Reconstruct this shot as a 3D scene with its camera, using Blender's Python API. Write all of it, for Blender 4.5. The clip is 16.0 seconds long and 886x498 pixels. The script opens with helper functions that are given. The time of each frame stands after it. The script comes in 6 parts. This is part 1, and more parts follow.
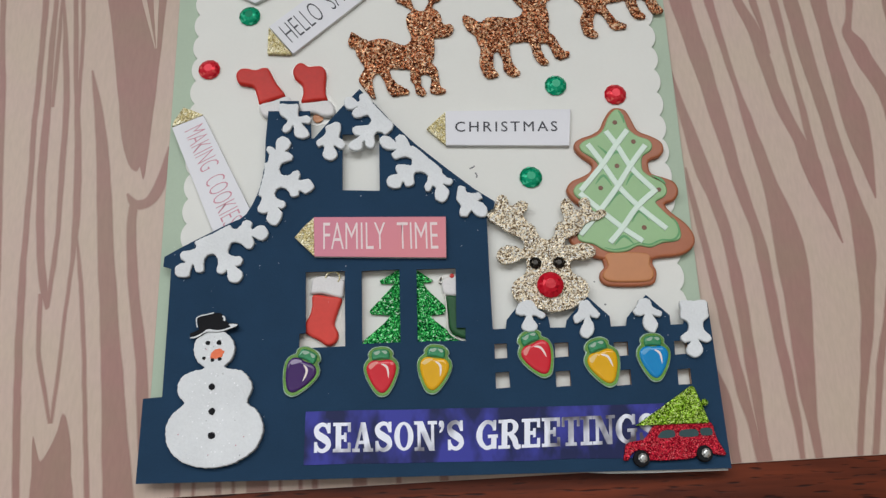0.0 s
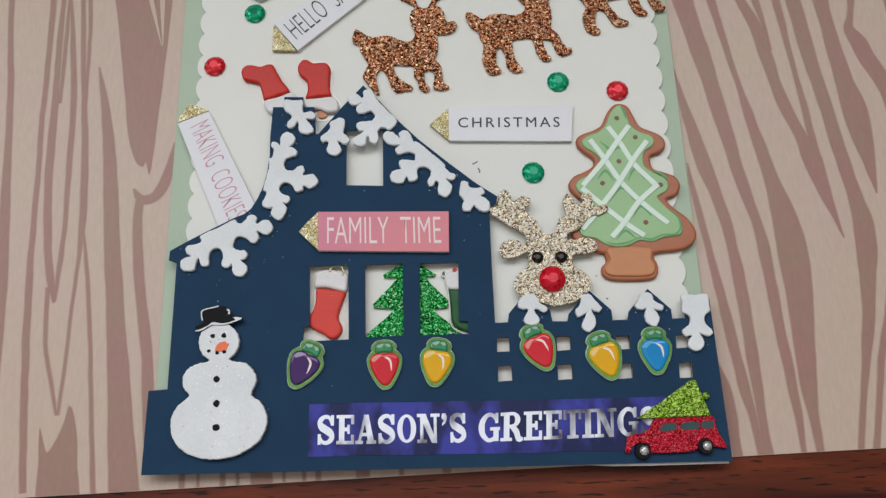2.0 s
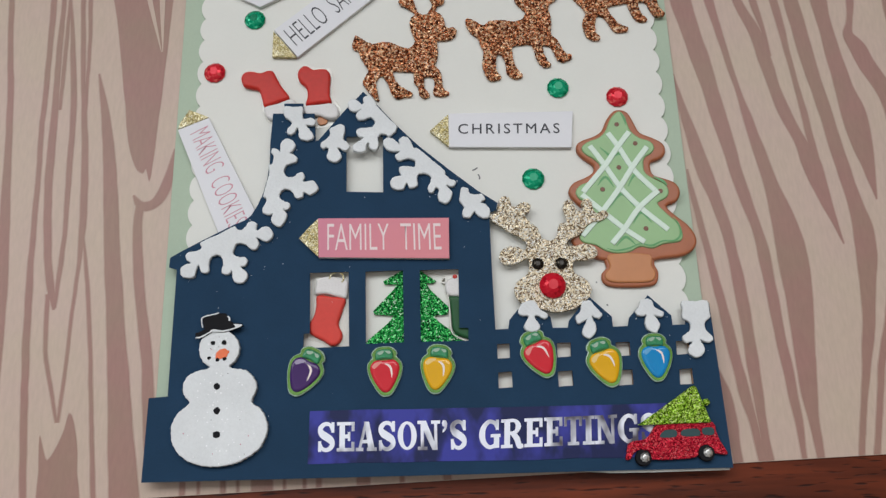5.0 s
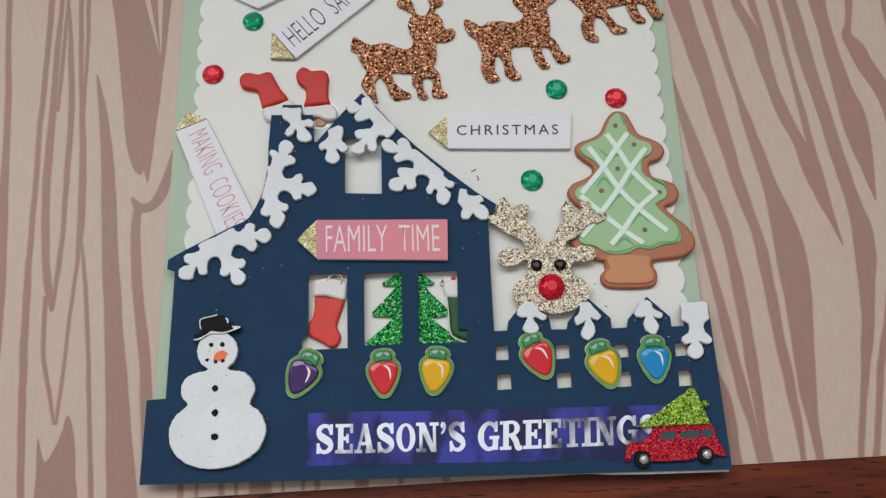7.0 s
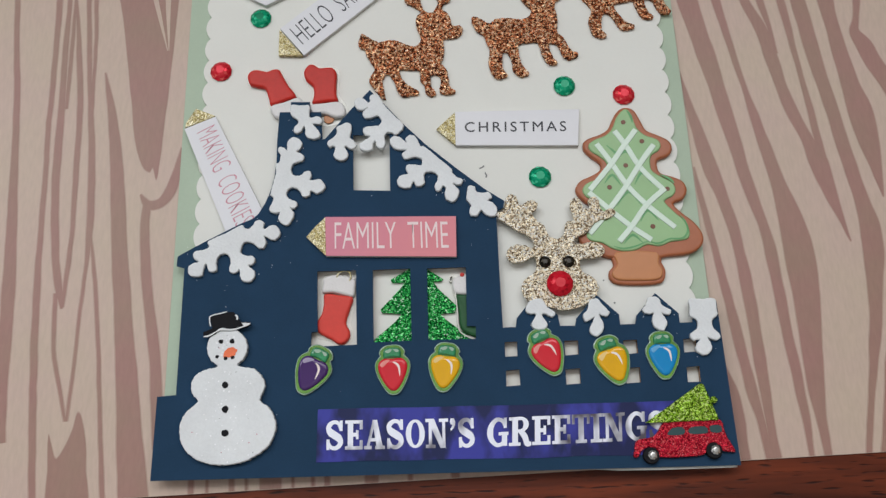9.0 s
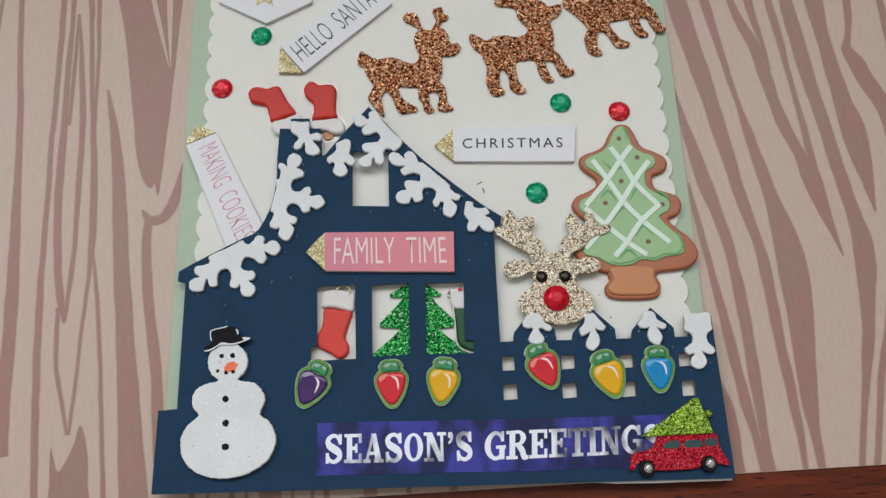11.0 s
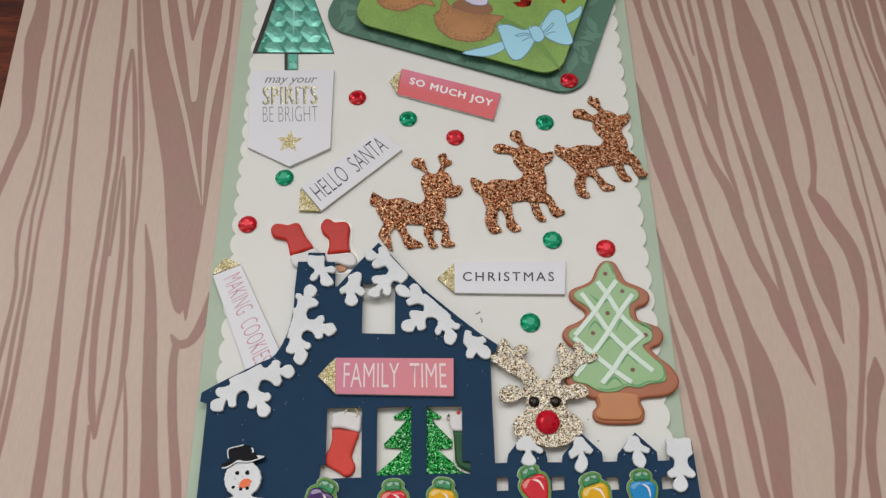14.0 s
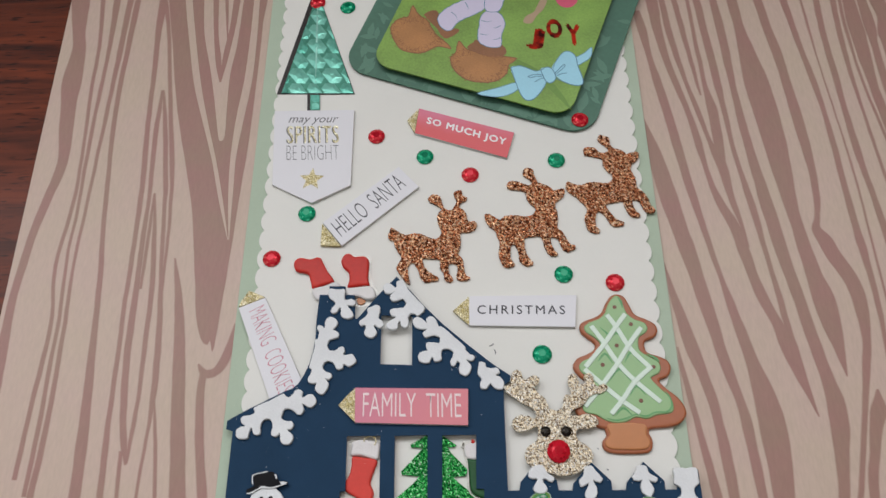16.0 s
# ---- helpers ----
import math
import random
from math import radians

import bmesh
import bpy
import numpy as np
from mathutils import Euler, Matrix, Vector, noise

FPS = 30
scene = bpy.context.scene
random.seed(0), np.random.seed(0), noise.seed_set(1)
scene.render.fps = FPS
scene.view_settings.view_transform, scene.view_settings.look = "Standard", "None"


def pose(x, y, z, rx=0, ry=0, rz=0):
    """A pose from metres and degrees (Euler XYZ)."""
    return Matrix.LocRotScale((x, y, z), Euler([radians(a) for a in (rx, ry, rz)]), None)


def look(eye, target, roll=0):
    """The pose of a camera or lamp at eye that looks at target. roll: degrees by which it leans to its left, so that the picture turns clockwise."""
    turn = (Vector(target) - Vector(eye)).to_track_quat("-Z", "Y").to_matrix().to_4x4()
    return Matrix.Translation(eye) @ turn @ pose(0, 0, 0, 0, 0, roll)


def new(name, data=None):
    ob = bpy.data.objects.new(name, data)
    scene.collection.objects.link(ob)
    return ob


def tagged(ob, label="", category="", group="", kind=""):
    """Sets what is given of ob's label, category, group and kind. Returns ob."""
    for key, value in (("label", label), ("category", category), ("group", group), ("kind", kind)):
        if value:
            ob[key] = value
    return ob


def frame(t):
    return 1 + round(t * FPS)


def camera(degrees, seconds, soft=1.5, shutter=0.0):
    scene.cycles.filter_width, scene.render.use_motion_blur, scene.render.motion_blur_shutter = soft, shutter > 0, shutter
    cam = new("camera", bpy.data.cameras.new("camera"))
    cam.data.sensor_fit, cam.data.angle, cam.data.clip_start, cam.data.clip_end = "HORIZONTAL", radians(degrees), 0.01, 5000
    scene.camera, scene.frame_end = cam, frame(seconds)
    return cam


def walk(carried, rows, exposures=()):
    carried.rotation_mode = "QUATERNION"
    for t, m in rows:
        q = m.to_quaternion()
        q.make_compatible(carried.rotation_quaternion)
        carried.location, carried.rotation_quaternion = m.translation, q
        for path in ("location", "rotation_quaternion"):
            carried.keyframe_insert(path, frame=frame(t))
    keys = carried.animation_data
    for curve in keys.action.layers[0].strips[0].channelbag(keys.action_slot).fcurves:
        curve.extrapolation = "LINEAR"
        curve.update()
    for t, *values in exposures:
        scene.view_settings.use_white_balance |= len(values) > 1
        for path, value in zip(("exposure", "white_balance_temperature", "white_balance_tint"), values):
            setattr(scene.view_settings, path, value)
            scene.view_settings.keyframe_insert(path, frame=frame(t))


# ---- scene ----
# A handmade Christmas card on printed paper. Shapes are written in millimetres, x across the card and y up it.
cam = camera(58.00, 16.0, soft=1.38, shutter=0.5)
walk(cam, [
    (0, pose(0.00332, -0.00195, 0.14810, 16.629, 0.545, -1.718)),
    (0.5, pose(0.00352, -0.00204, 0.14825, 16.641, 0.599, -1.751)),
    (1, pose(0.00367, -0.00232, 0.14819, 16.755, 0.724, -1.739)),
    (1.5, pose(0.00378, -0.00274, 0.14836, 16.728, 0.763, -1.678)),
    (2, pose(0.00374, -0.00392, 0.14870, 16.868, 0.897, -1.557)),
    (2.5, pose(0.00346, -0.00401, 0.14827, 16.886, 0.785, -1.494)),
    (3, pose(0.00364, -0.00388, 0.14832, 16.932, 0.869, -1.535)),
    (3.5, pose(0.00336, -0.00342, 0.14913, 16.917, 0.832, -1.622)),
    (4, pose(0.00369, -0.00332, 0.14886, 17.024, 0.944, -1.580)),
    (6.5, pose(0.00326, -0.00275, 0.14914, 16.992, 0.677, -1.758)),
    (7, pose(0.00368, -0.00283, 0.14880, 17.039, 0.816, -1.701)),
    (7.5, pose(0.00328, -0.00259, 0.14866, 16.845, 0.774, -1.743)),
    (8, pose(0.00320, -0.00309, 0.14935, 16.788, 1.107, -1.683)),
    (8.5, pose(0.00261, -0.00300, 0.14895, 16.813, 0.965, -1.736)),
    (9, pose(0.00232, -0.00282, 0.14920, 16.778, 0.935, -1.742)),
    (11.5, pose(0.00271, -0.00132, 0.15353, 17.851, 0.857, -1.793)),
    (12, pose(0.00403, 0.00001, 0.15804, 19.156, 1.315, -1.625)),
    (12.5, pose(0.00621, 0.00116, 0.16438, 21.398, 1.676, -1.345)),
    (13, pose(0.00590, -0.00098, 0.16708, 23.080, 1.626, -1.072)),
    (13.5, pose(0.00539, -0.00188, 0.16880, 24.139, 1.583, -1.018)),
    (14, pose(0.00579, -0.00197, 0.16803, 24.566, 1.681, -0.853)),
    (14.5, pose(0.00495, -0.00148, 0.16739, 24.745, 1.453, -1.003)),
    (15, pose(0.00583, -0.00350, 0.16597, 25.548, 1.603, -1.085)),
    (15.5, pose(0.00630, -0.00574, 0.17718, 25.816, 1.786, -0.900)),
    (16, pose(0.00655, -0.00239, 0.17648, 26.063, 2.791, -0.273)),
], exposures=[(0.0, 0.0, 6410, 8.2), (9.2, 0.0, 6410, 8.2), (11.5, -0.01, 6490, 8.0), (12.5, 0.0, 6670, 7.8), (13.5, 0.01, 6680, 9.4), (14.5, 0.01, 6560, 10.4), (16.0, 0.01, 6480, 11)])

# ---- light: an overcast window beyond the top of the card ----
MM = 0.001
world = bpy.data.worlds.new("sky")
scene.world = world
world.use_nodes = True
wn = world.node_tree
sky = wn.nodes.new("ShaderNodeTexSky")
sky.sky_type, sky.sun_disc = "NISHITA", False
sky.sun_elevation, sky.sun_rotation = radians(38), radians(20)
wn.nodes["Background"].inputs["Strength"].default_value = 0.08
wn.links.new(sky.outputs["Color"], wn.nodes["Background"].inputs["Color"])
pane_light = bpy.data.lights.new("window_light", "AREA")
pane_light.shape, pane_light.size, pane_light.size_y = "RECTANGLE", 1.5, 1.0
pane_light.energy, pane_light.color = 19.9, (0.985, 0.98, 0.985)
new("window_light", pane_light).matrix_world = look((-0.31, 0.385, 0.95), (-0.31, -1.0, 0.95))


# ---- materials ----
def mat(name, colour, rough=0.6, metal=0.0, coat=0.0, grain=0.0, size=0.4, bump=0.0, alpha=1.0, spec=0.5):
    """Paper, plastic or foil: a base colour with fine grain and broad mottling of its own, and a light relief."""
    m = bpy.data.materials.new(name)
    m.use_nodes = True
    nt = m.node_tree
    b = nt.nodes["Principled BSDF"]
    b.inputs["Roughness"].default_value, b.inputs["Metallic"].default_value = rough, metal
    b.inputs["Coat Weight"].default_value, b.inputs["Coat Roughness"].default_value = coat, 0.12
    b.inputs["Alpha"].default_value, b.inputs["Specular IOR Level"].default_value = alpha, spec
    b.inputs["Base Color"].default_value = (*colour, 1)
    co = nt.nodes.new("ShaderNodeTexCoord")
    if grain or bump:
        fine, broad = nt.nodes.new("ShaderNodeTexNoise"), nt.nodes.new("ShaderNodeTexNoise")
        fine.inputs["Scale"].default_value, fine.inputs["Detail"].default_value = 1000 / size, 5
        broad.inputs["Scale"].default_value, broad.inputs["Detail"].default_value = 1000 / (size * 24), 3
        for n in (fine, broad):
            nt.links.new(co.outputs["Object"], n.inputs["Vector"])
        add = nt.nodes.new("ShaderNodeMath")
        add.operation = "MULTIPLY_ADD"
        add.inputs[1].default_value = 0.6
        nt.links.new(fine.outputs["Fac"], add.inputs[0])
        nt.links.new(broad.outputs["Fac"], add.inputs[2])
        ramp = nt.nodes.new("ShaderNodeMapRange")
        ramp.inputs["From Min"].default_value, ramp.inputs["From Max"].default_value = 0.45, 1.15
        ramp.inputs["To Min"].default_value, ramp.inputs["To Max"].default_value = 1 - grain, 1 + grain
        nt.links.new(add.outputs[0], ramp.inputs["Value"])
        mul = nt.nodes.new("ShaderNodeVectorMath")
        mul.operation = "MULTIPLY"
        mul.inputs[0].default_value = colour
        nt.links.new(ramp.outputs[0], mul.inputs[1])
        nt.links.new(mul.outputs[0], b.inputs["Base Color"])
        if bump:
            bp = nt.nodes.new("ShaderNodeBump")
            bp.inputs["Strength"].default_value, bp.inputs["Distance"].default_value = bump, 0.00008
            nt.links.new(fine.outputs["Fac"], bp.inputs["Height"])
            nt.links.new(bp.outputs["Normal"], b.inputs["Normal"])
    return m


def glitter(name, dark, mid, bright, size=0.34, tilt=0.75, metal=0.75, clumps=0.12, spark=0.35):
    """Flakes of foil, each with its own tilt, sparkle painted into its colour."""
    m = bpy.data.materials.new(name)
    m.use_nodes = True
    nt = m.node_tree
    b = nt.nodes["Principled BSDF"]
    co, vo = nt.nodes.new("ShaderNodeTexCoord"), nt.nodes.new("ShaderNodeTexVoronoi")
    vo.inputs["Scale"].default_value = 1000 / size
    nt.links.new(co.outputs["Object"], vo.inputs["Vector"])
    sep = nt.nodes.new("ShaderNodeSeparateColor")
    nt.links.new(vo.outputs["Color"], sep.inputs[0])
    ramp = nt.nodes.new("ShaderNodeValToRGB")
    # dark, bright and whitened stops stand in for unlit and glinting flakes
    ramp.color_ramp.elements[0].position, ramp.color_ramp.elements[0].color = 0.22, (*dark, 1)
    ramp.color_ramp.elements[1].position, ramp.color_ramp.elements[1].color = 0.83, (*bright, 1)
    ramp.color_ramp.elements.new(0.93).color = (*bright, 1)
    ramp.color_ramp.elements.new(0.95).color = (*[(1 - spark) * b + spark for b in bright], 1)
    ramp.color_ramp.elements.new(0.45).color = (*mid, 1)
    ramp.color_ramp.elements.new(0.68).color = (*[0.8 * m + 0.2 * b for m, b in zip(mid, bright)], 1)
    clump, cr, mix = nt.nodes.new("ShaderNodeTexNoise"), nt.nodes.new("ShaderNodeMapRange"), nt.nodes.new("ShaderNodeMath")
    clump.inputs["Scale"].default_value, clump.inputs["Detail"].default_value = 1000 / (size * 3.2), 1
    nt.links.new(co.outputs["Object"], clump.inputs["Vector"])
    cr.inputs["From Min"].default_value, cr.inputs["From Max"].default_value = 0.36, 0.64
    cr.inputs["To Min"].default_value, cr.inputs["To Max"].default_value = -clumps * 1.2, clumps
    nt.links.new(clump.outputs["Fac"], cr.inputs["Value"])
    mix.operation = "ADD"
    nt.links.new(sep.outputs[0], mix.inputs[0])
    nt.links.new(cr.outputs[0], mix.inputs[1])
    nt.links.new(mix.outputs[0], ramp.inputs[0])
    nt.links.new(ramp.outputs[0], b.inputs["Base Color"])
    geo = nt.nodes.new("ShaderNodeNewGeometry")
    off, sc, ad, nm = [nt.nodes.new("ShaderNodeVectorMath") for _ in range(4)]
    off.operation, sc.operation, ad.operation, nm.operation = "SUBTRACT", "SCALE", "ADD", "NORMALIZE"
    off.inputs[1].default_value = (0.5, 0.5, 0.5)
    sc.inputs["Scale"].default_value = tilt * 2
    nt.links.new(vo.outputs["Color"], off.inputs[0])
    nt.links.new(off.outputs[0], sc.inputs[0])
    nt.links.new(sc.outputs[0], ad.inputs[0])
    nt.links.new(geo.outputs["Normal"], ad.inputs[1])
    nt.links.new(ad.outputs[0], nm.inputs[0])
    nt.links.new(nm.outputs[0], b.inputs["Normal"])
    b.inputs["Metallic"].default_value, b.inputs["Roughness"].default_value = metal, 0.3
    b.inputs["Specular IOR Level"].default_value = 0.08
    return m


def table_wood(name):
    m = bpy.data.materials.new(name)
    m.use_nodes = True
    nt = m.node_tree
    b = nt.nodes["Principled BSDF"]
    co, mp = nt.nodes.new("ShaderNodeTexCoord"), nt.nodes.new("ShaderNodeMapping")
    mp.inputs["Scale"].default_value = (22, 210, 210)
    mp.inputs["Rotation"].default_value = (0, 0, radians(-4))
    mq = nt.nodes.new("ShaderNodeMapping")
    mq.inputs["Scale"].default_value, mq.inputs["Rotation"].default_value = (190, 1500, 1500), (0, 0, radians(-4))
    nt.links.new(co.outputs["Object"], mq.inputs["Vector"])
    no, pore = nt.nodes.new("ShaderNodeTexNoise"), nt.nodes.new("ShaderNodeTexNoise")
    no.inputs["Scale"].default_value, no.inputs["Detail"].default_value, no.inputs["Distortion"].default_value = 1.0, 6, 0.8
    pore.inputs["Scale"].default_value, pore.inputs["Detail"].default_value = 1.0, 1
    nt.links.new(mp.outputs[0], no.inputs["Vector"])
    nt.links.new(mq.outputs[0], pore.inputs["Vector"])
    nt.links.new(co.outputs["Object"], mp.inputs["Vector"])
    ramp, pr = nt.nodes.new("ShaderNodeValToRGB"), nt.nodes.new("ShaderNodeValToRGB")
    ramp.color_ramp.elements[0].position, ramp.color_ramp.elements[0].color = 0.3, (0.034, 0.007, 0.0035, 1)
    ramp.color_ramp.elements[1].position, ramp.color_ramp.elements[1].color = 0.7, (0.175, 0.034, 0.011, 1)
    pr.color_ramp.elements[0].position, pr.color_ramp.elements[0].color = 0.30, (0.22, 0.22, 0.22, 1)
    pr.color_ramp.elements[1].position, pr.color_ramp.elements[1].color = 0.40, (1, 1, 1, 1)
    nt.links.new(no.outputs["Fac"], ramp.inputs[0])
    nt.links.new(pore.outputs["Fac"], pr.inputs[0])
    mul = nt.nodes.new("ShaderNodeVectorMath")
    mul.operation = "MULTIPLY"
    nt.links.new(ramp.outputs[0], mul.inputs[0])
    nt.links.new(pr.outputs[0], mul.inputs[1])
    nt.links.new(mul.outputs[0], b.inputs["Base Color"])
    bp = nt.nodes.new("ShaderNodeBump")
    bp.inputs["Strength"].default_value, bp.inputs["Distance"].default_value = 0.25, 0.0003
    nt.links.new(pr.outputs[0], bp.inputs["Height"])
    nt.links.new(bp.outputs["Normal"], b.inputs["Normal"])
    b.inputs["Roughness"].default_value, b.inputs["Coat Weight"].default_value, b.inputs["Coat Roughness"].default_value = 0.5, 0.12, 0.15
    b.inputs["Specular IOR Level"].default_value = 0.15
    return m


def printed_paper(name, ca, cb):
    """Matt paper whose print runs softly between two tones, with fine fibres."""
    m = bpy.data.materials.new(name)
    m.use_nodes = True
    nt = m.node_tree
    b = nt.nodes["Principled BSDF"]
    geo, broad, mp, fibre, ramp, mul, rng, bp = [nt.nodes.new(n) for n in ("ShaderNodeNewGeometry", "ShaderNodeTexNoise", "ShaderNodeMapping", "ShaderNodeTexNoise", "ShaderNodeValToRGB", "ShaderNodeVectorMath", "ShaderNodeMapRange", "ShaderNodeBump")]
    broad.inputs["Scale"].default_value, broad.inputs["Detail"].default_value = 70, 4
    mp.inputs["Scale"].default_value = (1700, 420, 1000)
    fibre.inputs["Scale"].default_value, fibre.inputs["Detail"].default_value = 1.0, 4
    nt.links.new(geo.outputs["Position"], broad.inputs["Vector"])
    nt.links.new(geo.outputs["Position"], mp.inputs["Vector"])
    nt.links.new(mp.outputs[0], fibre.inputs["Vector"])
    ramp.color_ramp.elements[0].position, ramp.color_ramp.elements[0].color = 0.36, (*ca, 1)
    ramp.color_ramp.elements[1].position, ramp.color_ramp.elements[1].color = 0.64, (*cb, 1)
    nt.links.new(broad.outputs["Fac"], ramp.inputs[0])
    rng.inputs["From Min"].default_value, rng.inputs["From Max"].default_value = 0.3, 0.7
    rng.inputs["To Min"].default_value, rng.inputs["To Max"].default_value = 0.955, 1.045
    nt.links.new(fibre.outputs["Fac"], rng.inputs["Value"])
    mul.operation = "MULTIPLY"
    nt.links.new(ramp.outputs[0], mul.inputs[0])
    nt.links.new(rng.outputs[0], mul.inputs[1])
    nt.links.new(mul.outputs[0], b.inputs["Base Color"])
    bp.inputs["Strength"].default_value, bp.inputs["Distance"].default_value = 0.06, 0.00008
    nt.links.new(fibre.outputs["Fac"], bp.inputs["Height"])
    nt.links.new(bp.outputs["Normal"], b.inputs["Normal"])
    b.inputs["Roughness"].default_value, b.inputs["Specular IOR Level"].default_value = 0.48, 0.45
    return m


WOOD = table_wood("red_brown_table_wood")
TAN = printed_paper("tan_paper", (0.523, 0.392, 0.328), (0.513, 0.402, 0.317))
GRAIN = printed_paper("brown_ink", (0.328, 0.174, 0.147), (0.310, 0.190, 0.144))
BLEED = printed_paper("soft_brown_ink", (0.43, 0.29, 0.245), (0.42, 0.30, 0.24))
MINT = mat("mint_cardstock", (0.41, 0.50, 0.385), 0.7, grain=0.05, size=0.5, bump=0.1)
CREAM = mat("cream_cardstock", (0.735, 0.735, 0.69), 0.7, grain=0.02, size=0.6, bump=0.08)
NAVY = mat("navy_cardstock", (0.0138, 0.0425, 0.088), 0.85, grain=0.12, size=0.35, bump=0.25, spec=0.2)
FOAM = mat("white_glitter_foam", (0.725, 0.745, 0.755), 0.8, grain=0.09, size=0.45, bump=1.0, spec=0.3)
LABEL = mat("white_label_card", (0.71, 0.71, 0.74), 0.5, grain=0.015, size=0.6)
KRAFT = mat("brown_kraft_board", (0.44, 0.28, 0.18), 0.85, grain=0.15, size=0.5, bump=0.2)
CORE = mat("grey_chipboard", (0.70, 0.69, 0.68), 0.9, grain=0.1, bump=0.2)
INK = mat("grey_ink", (0.045, 0.045, 0.055), 0.6)
GREYINK = mat("mid_grey_ink", (0.10, 0.10, 0.11), 0.6)
SOFTINK = mat("pale_grey_ink", (0.15, 0.15, 0.155), 0.6)
PINKINK = mat("rose_ink", (0.58, 0.26, 0.32), 0.6)
BLUSHINK = mat("blush_white_ink", (0.80, 0.66, 0.66), 0.6)
WHITEINK = mat("white_ink", (0.85, 0.82, 0.82), 0.6)
FLECK = mat("bright_white_fleck", (0.92, 0.93, 0.95), 0.3, coat=0.5)
BLACK = mat("black_paint", (0.010, 0.010, 0.012), 0.75, grain=0.2, bump=0.2, spec=0.15)
ORANGE = mat("orange_paint", (0.82, 0.17, 0.06), 0.6, grain=0.15)
GOLDFOIL = glitter("pale_gold_foil", (0.36, 0.32, 0.17), (0.66, 0.60, 0.37), (0.95, 0.92, 0.72), 0.3, 0.35, 0.25)
GOLD = glitter("gold_glitter", (0.34, 0.27, 0.10), (0.70, 0.60, 0.30), (1.0, 0.95, 0.70), 0.18, 0.5, 0.35)
COPPER = glitter("copper_glitter", (0.045, 0.010, 0.004), (0.45, 0.125, 0.045), (1.0, 0.66, 0.38), 0.24, 0.6, 0.45, 0.2, 0.35)
SILVER = glitter("champagne_glitter", (0.12, 0.075, 0.035), (0.83, 0.70, 0.49), (1.0, 0.99, 0.90), 0.195, 0.5, 0.3, 0.12, 0.9)
GREENGLIT = glitter("green_glitter", (0.0, 0.04, 0.008), (0.004, 0.23, 0.035), (0.13, 0.80, 0.21), 0.19, 0.55, 0.3, 0.12, 0.7)
LIMEGLIT = glitter("lime_glitter", (0.03, 0.07, 0.0), (0.26, 0.48, 0.025), (0.74, 1.0, 0.23), 0.19, 0.55, 0.5, 0.16, 0.3)
REDGLIT = glitter("red_glitter", (0.16, 0.0, 0.008), (0.46, 0.010, 0.030), (0.80, 0.07, 0.09), 0.18, 0.45, 0.4, 0.1, 0.15)


def foil_stone(name, dark, mid, bright, metal=0.3):
    """A foil-backed cut stone with facet reflections painted as lighter or darker tones."""
    m = bpy.data.materials.new(name)
    m.use_nodes = True
    nt = m.node_tree
    b = nt.nodes["Principled BSDF"]
    geo, ramp = nt.nodes.new("ShaderNodeNewGeometry"), nt.nodes.new("ShaderNodeValToRGB")
    ramp.color_ramp.elements[0].position, ramp.color_ramp.elements[0].color = 0.05, (*dark, 1)
    ramp.color_ramp.elements[1].position, ramp.color_ramp.elements[1].color = 0.97, (*bright, 1)
    ramp.color_ramp.elements.new(0.35).color = (*mid, 1)
    ramp.color_ramp.elements.new(0.86).color = (*[0.75 * u + 0.2 * v for u, v in zip(mid, bright)], 1)
    nt.links.new(geo.outputs["Random Per Island"], ramp.inputs[0])
    nt.links.new(ramp.outputs[0], b.inputs["Base Color"])
    b.inputs["Roughness"].default_value, b.inputs["Metallic"].default_value = 0.1, metal
    b.inputs["Specular IOR Level"].default_value = 0.25
    return m


NOSEGEM = foil_stone("deep_red_rhinestone", (0.36, 0.003, 0.012), (0.60, 0.008, 0.025), (0.66, 0.022, 0.04), 0.15)
REDGEM = foil_stone("red_rhinestone", (0.40, 0.005, 0.016), (0.68, 0.014, 0.034), (0.90, 0.17, 0.15), 0.25)
GREENGEM = foil_stone("green_rhinestone", (0.0, 0.16, 0.075), (0.0, 0.34, 0.165), (0.10, 0.68, 0.40), 0.25)
CLEARGEM = foil_stone("clear_rhinestone", (0.25, 0.25, 0.25), (0.6, 0.6, 0.58), (0.95, 0.95, 0.95), 0.7)
BLACKGEM = foil_stone("black_rhinestone", (0.006, 0.005, 0.004), (0.016, 0.013, 0.010), (0.06, 0.05, 0.035))
PUFFRED = mat("red_puffy_vinyl", (0.50, 0.022, 0.013), 0.42, coat=0.08, grain=0.18, size=1.0, bump=0.3, spec=0.2)
PUFFCORAL = mat("coral_red_puffy_vinyl", (0.64, 0.055, 0.04), 0.5, coat=0.06, grain=0.12, size=1.0, bump=0.3, spec=0.25)
PUFFGREEN = mat("dark_green_puffy_vinyl", (0.018, 0.09, 0.03), 0.5, coat=0.1, grain=0.12, size=1.0, bump=0.3, spec=0.25)
PUFFWHITE = mat("white_puffy_vinyl", (0.70, 0.68, 0.67), 0.6, coat=0.1, grain=0.10, size=0.5, bump=0.9)
CLEAR = mat("milky_clear_vinyl", (0.70, 0.69, 0.63), 0.25, coat=0.3, grain=0.04, size=1)
RIM = mat("pale_green_clear_rim", (0.33, 0.47, 0.36), 0.12, coat=1.0, grain=0.3, size=0.8)
BULBCAP = mat("green_bulb_cap_ink", (0.03, 0.25, 0.10), 0.15, coat=0.6, grain=0.6, size=0.3)
BORDER = mat("olive_border_ink", (0.12, 0.28, 0.045), 0.15, coat=0.6, grain=0.5, size=0.35)
